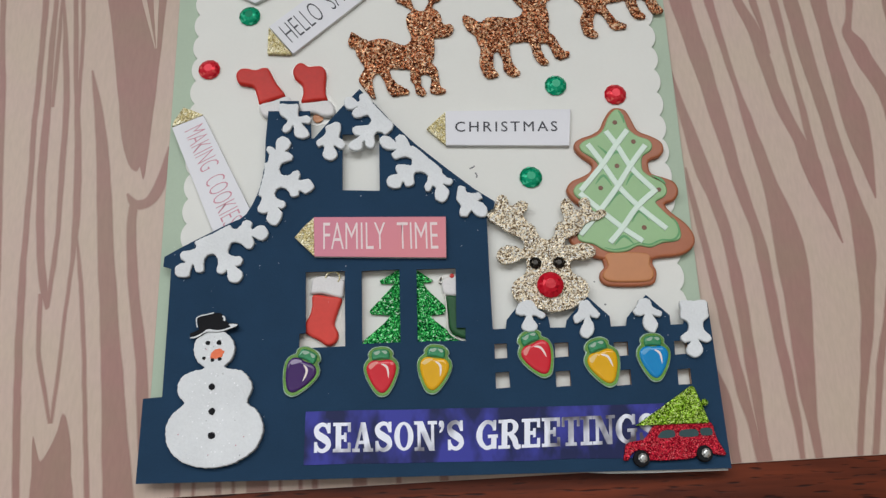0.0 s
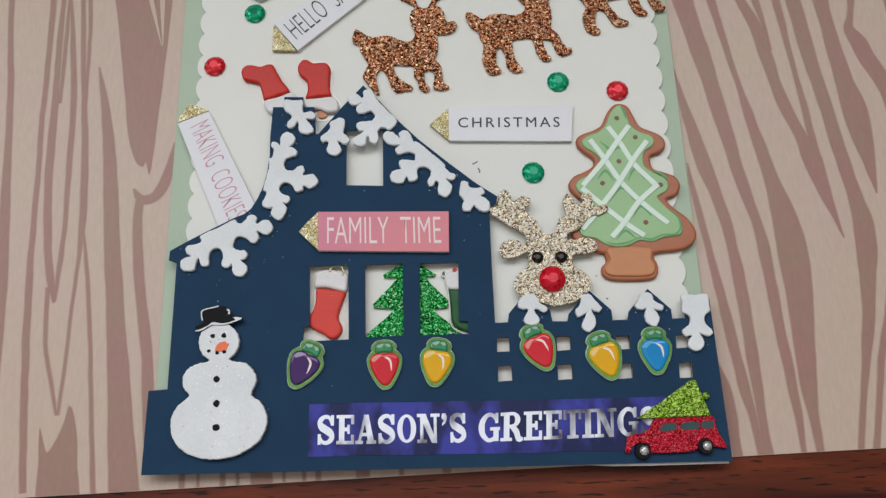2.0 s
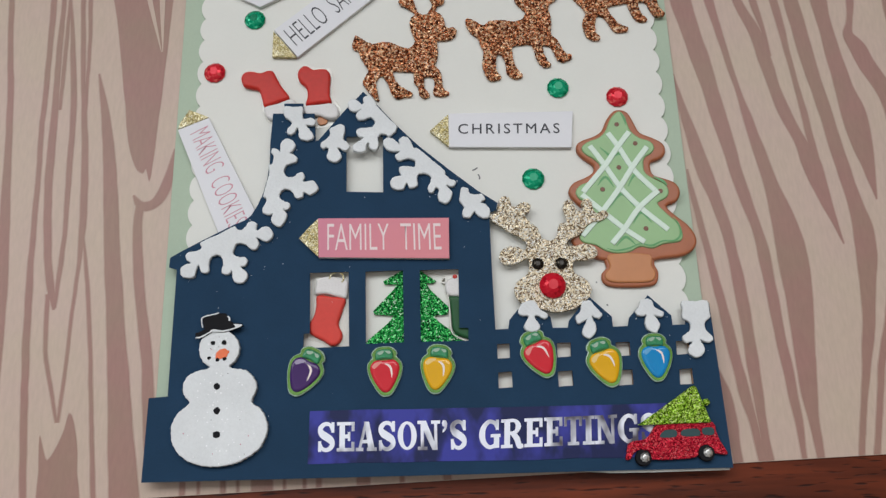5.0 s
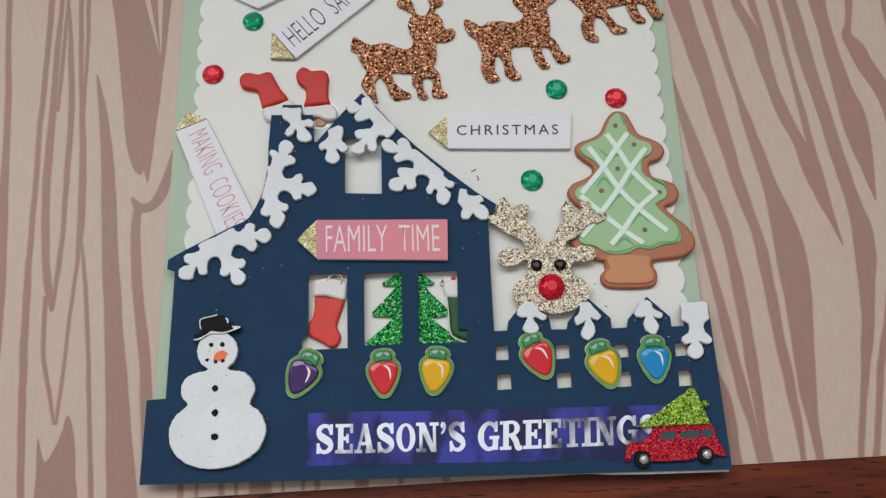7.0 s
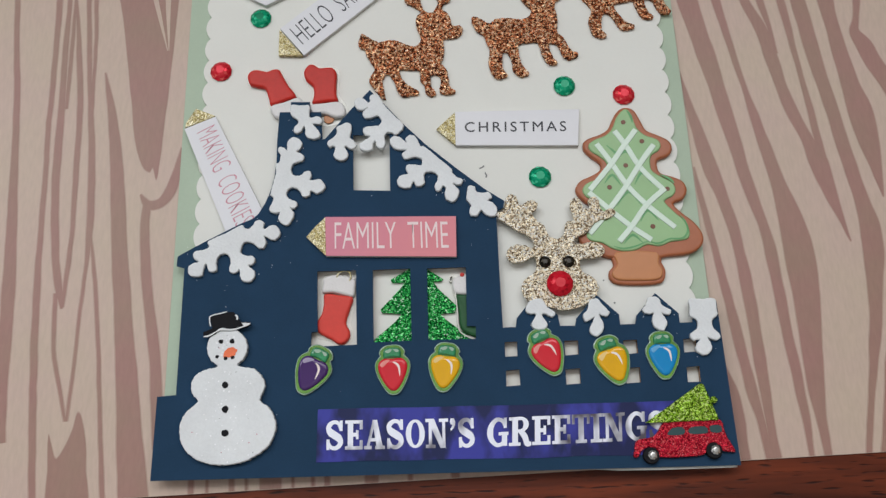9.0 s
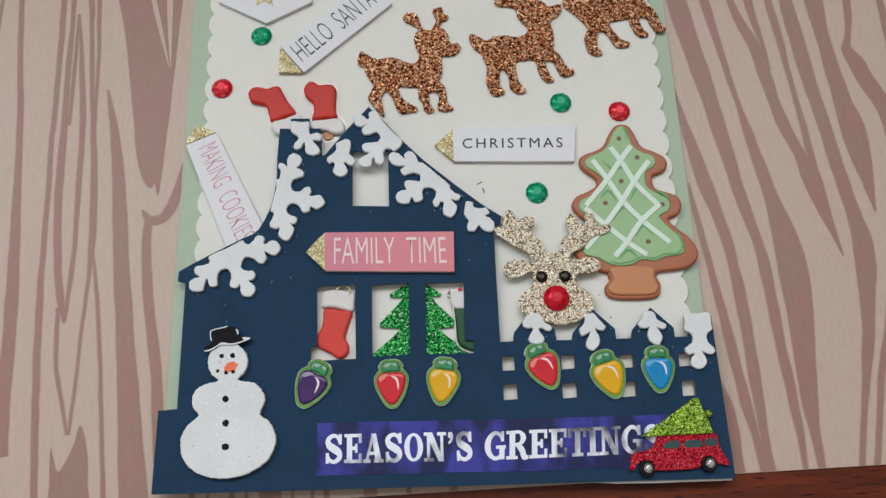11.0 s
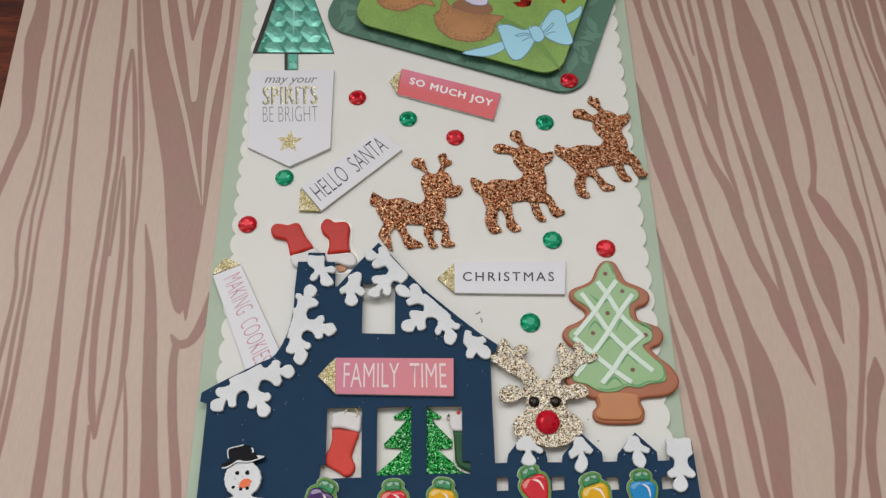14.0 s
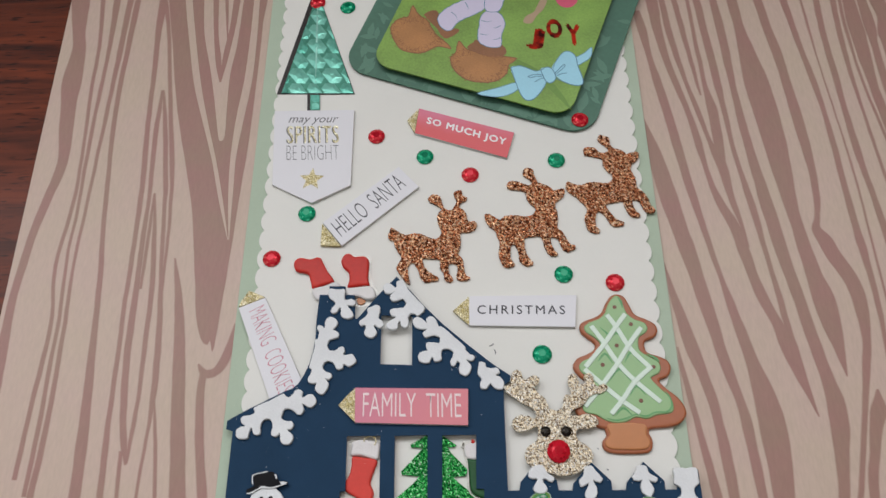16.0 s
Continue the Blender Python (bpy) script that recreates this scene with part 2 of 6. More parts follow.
SHINE = mat("white_highlight_ink", (0.85, 0.74, 0.70), 0.25, coat=0.3)
COOKIE = mat("brown_cookie_vinyl", (0.35, 0.105, 0.04), 0.42, coat=0.12, spec=0.35, grain=0.12, size=1.6)
TRUNK = mat("tan_cookie_vinyl", (0.50, 0.20, 0.075), 0.42, coat=0.12, spec=0.35, grain=0.08, size=1.6)
ICING = mat("green_icing_vinyl", (0.275, 0.455, 0.215), 0.42, coat=0.12, spec=0.35, grain=0.06, size=1.6)
ICINGDARK = mat("deep_green_ink", (0.09, 0.30, 0.10), 0.42, coat=0.12, spec=0.35)
PIPING = mat("white_icing_ink", (0.64, 0.76, 0.66), 0.42, coat=0.12, spec=0.35)
SPICE = mat("brown_dot_ink", (0.15, 0.045, 0.018), 0.42, coat=0.12, spec=0.35)
MATGREEN = mat("dark_green_leaf_paper", (0.058, 0.155, 0.105), 0.55, grain=0.2, size=1.4)
MATLEAF = mat("pale_leaf_ink", (0.092, 0.215, 0.15), 0.55, grain=0.1, size=1)
PICGREEN = mat("grass_green_print", (0.195, 0.345, 0.06), 0.45, coat=0.25, grain=0.38, size=0.6)
PICDARK = mat("shadow_green_print", (0.135, 0.27, 0.042), 0.45, coat=0.25, grain=0.2, size=0.9)
PICBROWN = mat("ginger_brown_print", (0.40, 0.18, 0.055), 0.45, coat=0.25, grain=0.3, size=0.45)
PICFUR = mat("fur_brown_print", (0.24, 0.095, 0.032), 0.45, coat=0.25, grain=0.2, size=0.5)
PICCUFF = mat("dark_brown_print", (0.25, 0.105, 0.04), 0.45, coat=0.3, grain=0.3, size=0.45)
PICLILAC = mat("pale_lilac_print", (0.62, 0.58, 0.74), 0.45, coat=0.3, grain=0.05, size=0.8)
PICBLUE = mat("sky_blue_print", (0.34, 0.66, 0.80), 0.45, coat=0.3, grain=0.08, size=0.8)
PICLINE = mat("slate_line_print", (0.10, 0.24, 0.36), 0.45, coat=0.3)
FOILDARK = mat("black_foil_backing", (0.02, 0.014, 0.014), 0.3, coat=0.3)
WALL = mat("plain_wall_paint", (0.82, 0.82, 0.81), 0.8, grain=0.04, size=6)
# beige for the unseen east wall, so its bounce warms the right side
WARMWALL = mat("warm_bounce_wall_paint", (0.80, 0.58, 0.38), 0.8, grain=0.04, size=6)


def foil_facets(name, low, high):
    """Pressed holographic foil, each facet a little lighter or darker."""
    m = bpy.data.materials.new(name)
    m.use_nodes = True
    nt = m.node_tree
    b = nt.nodes["Principled BSDF"]
    info = nt.nodes.new("ShaderNodeObjectInfo")
    ramp, no, mx = nt.nodes.new("ShaderNodeValToRGB"), nt.nodes.new("ShaderNodeTexNoise"), nt.nodes.new("ShaderNodeMath")
    ramp.color_ramp.elements[0].color, ramp.color_ramp.elements[1].color = (*low, 1), (*high, 1)
    geo = nt.nodes.new("ShaderNodeNewGeometry")
    no.inputs["Scale"].default_value, no.inputs["Detail"].default_value = 700, 3
    nt.links.new(geo.outputs["Position"], no.inputs["Vector"])
    mx.operation = "MULTIPLY_ADD"
    mx.inputs[1].default_value = 0.5
    nt.links.new(info.outputs["Random"], mx.inputs[0])
    nt.links.new(no.outputs["Fac"], mx.inputs[2])
    nt.links.new(mx.outputs[0], ramp.inputs[0])
    ramp.color_ramp.elements[0].position, ramp.color_ramp.elements[1].position = 0.3, 1.1
    nt.links.new(ramp.outputs[0], b.inputs["Base Color"])
    b.inputs["Metallic"].default_value, b.inputs["Roughness"].default_value = 0.6, 0.34
    return m


FACET = foil_facets("green_lozenge_foil", (0.055, 0.30, 0.22), (0.19, 0.51, 0.41))
FACETDARK = foil_facets("deep_green_foil", (0.03, 0.17, 0.12), (0.08, 0.29, 0.21))


def blended(name, ca, cb, a, b):
    """Card printed in one colour at a that runs into another at b, with a soft wash over it."""
    m = bpy.data.materials.new(name)
    m.use_nodes = True
    nt = m.node_tree
    p = nt.nodes["Principled BSDF"]
    geo, off, dot, no, add, ramp = [nt.nodes.new(n) for n in ("ShaderNodeNewGeometry", "ShaderNodeVectorMath", "ShaderNodeVectorMath", "ShaderNodeTexNoise", "ShaderNodeMath", "ShaderNodeValToRGB")]
    d = Vector(b) - Vector(a)
    off.operation, dot.operation, add.operation = "SUBTRACT", "DOT_PRODUCT", "MULTIPLY_ADD"
    off.inputs[1].default_value = (a[0] * MM, a[1] * MM, 0)
    dot.inputs[1].default_value = (d.x / d.length_squared / MM, d.y / d.length_squared / MM, 0)
    no.inputs["Scale"].default_value, no.inputs["Detail"].default_value = 160, 4
    add.inputs[1].default_value = 0.7
    nt.links.new(geo.outputs["Position"], off.inputs[0])
    nt.links.new(off.outputs[0], dot.inputs[0])
    nt.links.new(geo.outputs["Position"], no.inputs["Vector"])
    nt.links.new(no.outputs["Fac"], add.inputs[0])
    nt.links.new(dot.outputs["Value"], add.inputs[2])
    nt.links.new(add.outputs[0], ramp.inputs[0])
    ramp.color_ramp.elements[0].position, ramp.color_ramp.elements[0].color = 0.35, (*ca, 1)
    ramp.color_ramp.elements[1].position, ramp.color_ramp.elements[1].color = 1.0, (*cb, 1)
    nt.links.new(ramp.outputs[0], p.inputs["Base Color"])
    p.inputs["Roughness"].default_value = 0.5
    return m



def sheen_foil(name, low, high, size, rough, metal, lo=0.38, hi=0.62, stretch=(1, 1, 1)):
    """Foil whose reflections are painted in as broad soft dark and bright patches."""
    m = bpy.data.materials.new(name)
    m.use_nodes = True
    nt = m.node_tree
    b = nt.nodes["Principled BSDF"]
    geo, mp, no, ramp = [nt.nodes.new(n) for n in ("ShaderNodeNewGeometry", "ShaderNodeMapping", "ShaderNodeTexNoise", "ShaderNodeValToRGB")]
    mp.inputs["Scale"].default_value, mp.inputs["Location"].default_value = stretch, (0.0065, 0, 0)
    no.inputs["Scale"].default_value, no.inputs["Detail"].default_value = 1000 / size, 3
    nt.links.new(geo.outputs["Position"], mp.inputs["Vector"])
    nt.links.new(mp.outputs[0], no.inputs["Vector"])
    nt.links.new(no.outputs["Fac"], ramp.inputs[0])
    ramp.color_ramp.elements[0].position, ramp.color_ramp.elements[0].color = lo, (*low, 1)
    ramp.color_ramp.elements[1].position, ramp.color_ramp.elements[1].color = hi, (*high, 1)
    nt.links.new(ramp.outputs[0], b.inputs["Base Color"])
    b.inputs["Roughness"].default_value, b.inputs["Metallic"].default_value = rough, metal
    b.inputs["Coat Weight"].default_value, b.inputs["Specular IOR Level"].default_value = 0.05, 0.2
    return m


# reflections on the foil letters and blue film come from noise in the colour
REDFOIL = sheen_foil("red_foil_painted_sheen", (0.05, 0.004, 0.004), (0.55, 0.03, 0.012), 2.5, 0.25, 0.5)
FILM = sheen_foil("blue_film_painted_sheen", (0.013, 0.018, 0.075), (0.045, 0.049, 0.31), 5, 0.4, 0.1, 0.41, 0.60, (1, 0.55, 1))
FOILTEXT = sheen_foil("silver_foil_painted_sheen", (0.09, 0.08, 0.10), (0.80, 0.82, 0.90), 7, 0.35, 0.25, 0.37, 0.50, (1, 0.6, 1))
BULBINK = {
    "red": mat("red_bulb_ink", (0.62, 0.02, 0.035), 0.12, coat=0.25, spec=0.35, grain=0.06, size=1),
    "yellow": mat("yellow_bulb_ink", (0.75, 0.40, 0.008), 0.12, coat=0.25, spec=0.35, grain=0.06, size=1),
    "blue": mat("blue_bulb_ink", (0.01, 0.24, 0.55), 0.12, coat=0.25, spec=0.35, grain=0.06, size=1),
    "purple": mat("purple_bulb_ink", (0.055, 0.018, 0.12), 0.12, coat=0.25, spec=0.35, grain=0.06, size=1),
}

# window glints on the bulbs, painted as a paler tint of each
GLINT = {
    "red": mat("pink_glint_ink", (0.74, 0.25, 0.22), 0.2, coat=0.3),
    "yellow": mat("cream_glint_ink", (0.80, 0.56, 0.20), 0.2, coat=0.3),
    "blue": mat("pale_blue_glint_ink", (0.12, 0.38, 0.64), 0.2, coat=0.3),
    "purple": mat("lilac_glint_ink", (0.34, 0.29, 0.42), 0.2, coat=0.3),
}

# ---- shapes ----
def smooth(pts, n=4, closed=True):
    """A rounded line through the points."""
    out, k = [], len(pts)
    for i in range(k if closed else k - 1):
        if closed:
            p = [Vector(pts[(i + j) % k]) for j in (-1, 0, 1, 2)]
        else:
            p = [Vector(pts[min(max(i + j, 0), k - 1)]) for j in (-1, 0, 1, 2)]
        for s in range(n):
            u = s / n
            v = 0.5 * (2 * p[1] + (p[2] - p[0]) * u + (2 * p[0] - 5 * p[1] + 4 * p[2] - p[3]) * u * u + (3 * p[1] - p[0] - 3 * p[2] + p[3]) * u ** 3)
            out.append(tuple(v))
    if not closed:
        out.append(tuple(pts[-1]))
    return out


def ragged(pts, amount, step=0.3):
    """A cut edge with small teeth and burrs."""
    out = []
    for a, b in zip(pts, pts[1:] + pts[:1]):
        n = max(1, round(math.hypot(b[0] - a[0], b[1] - a[1]) / step))
        out += [(a[0] + (b[0] - a[0]) * i / n + random.uniform(-amount, amount), a[1] + (b[1] - a[1]) * i / n + random.uniform(-amount, amount)) for i in range(n)]
    return out


def area2(pts):
    return sum(a[0] * b[1] - b[0] * a[1] for a, b in zip(pts, pts[1:] + pts[:1]))


def shrink(pts, d):
    """The closed outline moved inwards by d."""
    out, k = [], len(pts)
    for i in range(k):
        a, p, c = Vector(pts[i - 1][:2]), Vector(pts[i][:2]), Vector(pts[(i + 1) % k][:2])
        e, g = (p - a), (c - p)
        e = e.normalized() if e.length > 1e-6 else Vector((1, 0))
        g = g.normalized() if g.length > 1e-6 else e
        n1, n2 = Vector((-e.y, e.x)), Vector((-g.y, g.x))
        n = n1 + n2
        n = n.normalized() if n.length > 0.2 else n1
        out.append(tuple(p + n * (d / max(n.dot(n1), 0.55))))
    return out


def slab(pts, z0, z1, rim=0.1, steps=1, wob=0.0):
    """A flat piece with a rounded upper edge; with more steps and a wide rim, a puffy one."""
    pts = [tuple(p[:2]) for p in pts]
    if area2(pts) < 0:
        pts = pts[::-1]
    bm = bmesh.new()
    rings = [(pts, z0)]
    if rim > 0:
        rise = min(rim, (z1 - z0) * 0.85)
        for s in range(steps + 1):
            a = s / steps * math.pi / 2
            rings.append((shrink(pts, rim * (1 - math.cos(a))) if s else pts, z1 - rise + rise * math.sin(a)))
    else:
        rings.append((pts, z1))
    loops = [[bm.verts.new((x, y, z + (wob * noise.noise((x * 0.5, y * 0.5, 3.1)) if k else 0))) for x, y in ring] for k, (ring, z) in enumerate(rings)]
    for lo, hi in zip(loops, loops[1:]):
        for i in range(len(lo)):
            j = (i + 1) % len(lo)
            bm.faces.new((lo[i], lo[j], hi[j], hi[i]))
    bm.faces.new(loops[-1])
    bm.faces.new(loops[0][::-1])
    bm.normal_update()
    bmesh.ops.triangulate(bm, faces=[f for f in bm.faces if len(f.verts) > 4])
    return bm


def pierced(outer, holes, z0, z1):
    """A flat piece with openings cut through it."""
    bm = bmesh.new()
    rings = []
    for n, ring in enumerate([outer, *holes]):
        ring = ring if (area2(ring) > 0) == (n == 0) else ring[::-1]
        lo = [bm.verts.new((x, y, z0)) for x, y in ring]
        hi = [bm.verts.new((x, y, z1)) for x, y in ring]
        k = len(ring)
        for i in range(k):
            bm.faces.new((lo[i], lo[(i + 1) % k], hi[(i + 1) % k], hi[i]))
        rings.append((lo, hi))
    for level in (0, 1):
        edges = []
        for pair in rings:
            v = pair[level]
            edges += [bm.edges.get((v[i], v[(i + 1) % len(v)])) for i in range(len(v))]
        bmesh.ops.triangle_fill(bm, edges=edges, use_beauty=True)
    bmesh.ops.recalc_face_normals(bm, faces=bm.faces)
    return bm


def thing(name, x, y, z, label, category, group="", kind=""):
    """The empty base of a thing that has parts."""
    ob = new(name)
    ob.empty_display_size = 0.002
    ob.location = (x * MM, y * MM, z * MM)
    return tagged(ob, label, category, group, kind)


def base_of(ob):
    p = Vector(ob.location)
    while ob.parent:
        ob = ob.parent
        p += Vector(ob.location)
    return p


def part(name, bm, material, parent=None, label="", soft=True, kind=""):
    """Links a bmesh, drawn in millimetres of the card, as one mesh object."""
    at = base_of(parent) if parent else Vector()
    me = bpy.data.meshes.new(name)
    bmesh.ops.scale(bm, vec=(MM, MM, MM), verts=bm.verts)
    mid = sum((v.co for v in bm.verts), Vector()) / max(1, len(bm.verts))
    mid.z = min(v.co.z for v in bm.verts)
    bmesh.ops.translate(bm, vec=-mid, verts=bm.verts)
    bm.to_mesh(me)
    bm.free()
    me.materials.append(material)
    if soft:
        for p in me.polygons:
            p.use_smooth = abs(p.normal.z) < 0.98
    ob = new(name, me)
    ob.location = mid - at
    if parent:
        ob.parent = parent
    return tagged(ob, label, kind=kind)


def solo(name, bm, material, label, category, group="", kind=""):
    """A thing that is one mesh."""
    return tagged(part(name, bm, material), label, category, group, kind)


def merged(*bms):
    out = bmesh.new()
    for b in bms:
        me = bpy.data.meshes.new("piece")
        b.to_mesh(me)
        b.free()
        out.from_mesh(me)
        bpy.data.meshes.remove(me)
    return out


def disc(x, y, rx, ry=None, n=20, turn=0.0):
    ry = ry or rx
    c, s = math.cos(radians(turn)), math.sin(radians(turn))
    return [(x + c * rx * math.cos(a) - s * ry * math.sin(a), y + s * rx * math.cos(a) + c * ry * math.sin(a)) for a in (2 * math.pi * i / n for i in range(n))]


def ribbon(line, n=5):
    """The outline of a stroke: points of x, y and width."""
    line = smooth(line, n, closed=False)
    left, right = [], []
    for i, (x, y, w) in enumerate(line):
        a, b = line[max(i - 1, 0)], line[min(i + 1, len(line) - 1)]
        d = Vector((b[0] - a[0], b[1] - a[1])).normalized()
        h = max(w, 0.08) / 2
        left.append((x - d.y * h, y + d.x * h))
        right.append((x + d.y * h, y - d.x * h))
    return left + right[::-1]


def lettering(name, words, bl, br, tl, z, material, parent, bold=0.0, lean=0.0, label="", space=1.0):
    """Words set into the box whose lower left, lower right and upper left corners are given."""
    cu = bpy.data.curves.new(name, "FONT")
    cu.body, cu.offset, cu.shear, cu.resolution_u, cu.space_character = words, min(bold, 0.0), lean, 3, space
    tmp = bpy.data.objects.new(name, cu)
    scene.collection.objects.link(tmp)
    bpy.context.view_layer.update()
    me = bpy.data.meshes.new_from_object(tmp.evaluated_get(bpy.context.evaluated_depsgraph_get()))
    bpy.data.objects.remove(tmp)
    bm = bmesh.new()
    bm.from_mesh(me)
    if bold > 0:
        for k, (dx, dy) in enumerate(((bold, 0), (-bold, 0), (0, bold), (0, -bold))):
            me.transform(Matrix.Translation((dx, dy, 0.004)))
            bm.from_mesh(me)
            me.transform(Matrix.Translation((-dx, -dy, 0)))
    bpy.data.meshes.remove(me)
    xs, ys = [v.co.x for v in bm.verts], [v.co.y for v in bm.verts]
    x0, x1, y0, y1 = min(xs), max(xs), min(ys), max(ys)
    u, w = Vector(br) - Vector(bl), Vector(tl) - Vector(bl)
    for v in bm.verts:
        p = Vector(bl) + u * ((v.co.x - x0) / (x1 - x0)) + w * ((v.co.y - y0) / (y1 - y0))
        v.co = (p.x, p.y, z + v.co.z)
    if u.x * w.y - u.y * w.x < 0:
        bmesh.ops.reverse_faces(bm, faces=bm.faces)
    for v in bm.verts:
        v.co.z += 0.025
    return part(name, bm, material, parent, label, soft=False)


def slab_letter(ch):
    """A slab-serif capital in a unit box: strokes of x, y and width."""
    def bar(x0, x1, y0, y1):
        return [(x0, y0), (x1, y0), (x1, y1), (x0, y1)]

    def stroke(*p):
        return ribbon(list(p), 4)
    if ch == "E":
        return [bar(.16, .42, 0, 1), bar(.02, .95, .91, 1), bar(.02, .95, 0, .09), bar(.42, .7, .45, .56), bar(.83, .95, .7, 1), bar(.83, .95, 0, .3), bar(.62, .72, .36, .65)]
    if ch == "T":
        return [bar(.38, .64, 0, 1), bar(.02, .98, .91, 1), bar(.02, .13, .68, 1), bar(.87, .98, .68, 1), bar(.22, .8, 0, .09)]
    if ch == "I":
        return [bar(.28, .72, 0, 1), bar(.02, .98, .91, 1), bar(.02, .98, 0, .09)]
    if ch == "N":
        return [bar(.14, .25, 0, 1), bar(.76, .86, 0, 1), [(.08, 1), (.36, 1), (.86, 0), (.66, 0)], bar(0, .3, .91, 1), bar(0, .4, 0, .09), bar(.62, 1, .91, 1)]
    if ch == "A":
        return [[(.44, 1), (.54, 1), (.2, 0), (.1, 0)], [(.42, 1), (.62, 1), (.92, 0), (.64, 0)], bar(.24, .72, .27, .36), bar(0, .34, 0, .09), bar(.56, 1, 0, .09)]
    if ch == "R":
        return [bar(.15, .38, 0, 1), stroke((.3, .95, .1), (.62, .95, .1), (.78, .75, .22), (.62, .53, .1), (.3, .51, .1)), stroke((.5, .52, .16), (.72, .3, .22), (.82, .06, .2), (1, .05, .1)), bar(.0, .5, 0, .09), bar(.0, .36, .91, 1)]
    if ch == "O":
        return ["O"]
    if ch == "G":
        return [stroke((.86, .7, .1), (.72, .9, .12), (.45, .95, .12), (.2, .75, .2), (.13, .5, .26), (.2, .25, .2), (.45, .05, .12), (.7, .08, .12), (.84, .2, .14)), bar(.56, 1, .4, .49), bar(.72, .94, .02, .44), bar(.8, .91, .66, 1)]
    if ch == "S":
        return [stroke((.82, .72, .1), (.68, .92, .11), (.42, .95, .12), (.19, .8, .2), (.25, .62, .25), (.5, .5, .26), (.76, .37, .25), (.81, .2, .2), (.58, .05, .12), (.32, .08, .11), (.15, .28, .1)), bar(.78, .9, .66, 1), bar(.1, .22, 0, .34)]
    return [[(.22, .9), (.32, 1), (.68, 1), (.82, .9), (.78, .78), (.62, .68), (.3, .6), (.26, .64), (.5, .74), (.52, .8), (.3, .82)]]


def serif_word(word, widths, bl, br, tl, z, material, parent):
    """Each slab-serif capital as a flat foil piece of its own."""
    u, w = Vector(br) - Vector(bl), Vector(tl) - Vector(bl)
    total, at = sum(widths), 0.0
    for ch, wide in zip(word, widths):
        pieces = []
        for k, pts in enumerate(slab_letter(ch)):
            def put(p):
                q = Vector(bl) + u * ((at + (0.03 + 0.94 * p[0]) * wide) / total) + w * p[1]
                return (q.x, q.y)
            if pts == "O":
                pieces.append(pierced([put(p) for p in disc(.5, .5, .5, n=28)], [[put(p) for p in disc(.5, .5, .22, .40, n=28)]], z, z + 0.03))
            else:
                piece = [put(p) for p in pts]
                pieces.append(slab(shrink(piece if area2(piece) > 0 else piece[::-1], -0.07), z, z + 0.03 + 0.002 * k, 0))
        part("letter", merged(*pieces), material, parent, "silver foil letter", soft=False)
        at += wide


def box(x0, x1, y0, y1, z0, z1):
    bm = bmesh.new()
    bmesh.ops.create_cube(bm, size=1)
    for v in bm.verts:
        v.co = ((x0 + x1) / 2 + v.co.x * (x1 - x0), (y0 + y1) / 2 + v.co.y * (y1 - y0), (z0 + z1) / 2 + v.co.z * (z1 - z0))
    return bm


# ---- plain unseen room, added round the table to bounce light (millimetres) ----
for name, b in (("floor", (-2600, 2200, -2900, 380, -800, -750)), ("ceiling", (-2600, 2200, -2900, 380, 1750, 1800)),
                ("wall_west", (-2680, -2600, -2900, 380, -750, 1750)), ("wall_east", (2200, 2280, -2900, 380, -750, 1750)),
                ("wall_south", (-2600, 2200, -2980, -2900, -750, 1750))):
    tagged(part(name, box(*b), WARMWALL if name == "wall_east" else WALL, soft=False), "plain painted " + name.split("_")[0] + " of an added unseen room", name.split("_")[0], kind="structure")
north = pierced([(-2600, -750), (2200, -750), (2200, 1750), (-2600, 1750)], [[(-1070, 440), (450, 440), (450, 1460), (-1070, 1460)]], 0, 80)
for v in north.verts:
    v.co = (v.co.x, 380 + v.co.z, v.co.y)
bmesh.ops.recalc_face_normals(north, faces=north.faces)
tagged(part("wall_north", north, WALL, soft=False), "added unseen wall with a window opening", "wall", kind="structure")

table = thing("table", 0, 60, -750, "red-brown polished wooden table with dark open grain", "table", kind="structure")
part("tabletop", slab([(-650, -420), (650, -420), (650, 370), (-650, 370)], -28, 0, 3, 3), WOOD, table)
for lx in (-590, 590):
    for ly in (-360, 310):
        part("leg", slab(disc(lx, ly, 32, n=24), -750, -28.5, 1), WOOD, table)

# ---- the printed paper under the card ----
TURN = Matrix.Rotation(radians(1.6), 2)


def on_sheet(x, y):
    p = TURN @ Vector((x, y))
    return (p.x - 107.4, p.y - 3.88)


sheet = thing("patterned_paper", 0, 100, 0, "tan scrapbook paper printed with brown wood grain lying on a table", "paper")
part("sheet", slab([on_sheet(0, 0), on_sheet(235, 0), on_sheet(235, 300), on_sheet(0, 300)], 0.02, 0.3, 0.05), TAN, sheet)
prints = []


def trimmed(pts):
    """The part of an outline that lies on the sheet."""
    u = TURN @ Vector((1, 0))
    for o, n in ((Vector(on_sheet(0.1, 0.1)), Vector((-u.y, u.x))), (Vector(on_sheet(0.1, 0.1)), u), (Vector(on_sheet(234.9, 0.1)), -u)):
        out = []
        for a, b in zip(pts, pts[1:] + pts[:1]):
            da, db = (Vector(a[:2]) - o).dot(n), (Vector(b[:2]) - o).dot(n)
            if da >= 0:
                out.append(tuple(a[:2]))
            if (da >= 0) != (db >= 0):
                f = da / (da - db)
                out.append((a[0] + (b[0] - a[0]) * f, a[1] + (b[1] - a[1]) * f))
        pts = out
    return pts


bleeds = []


def uneven(pts):
    """A printed edge that wavers a little."""
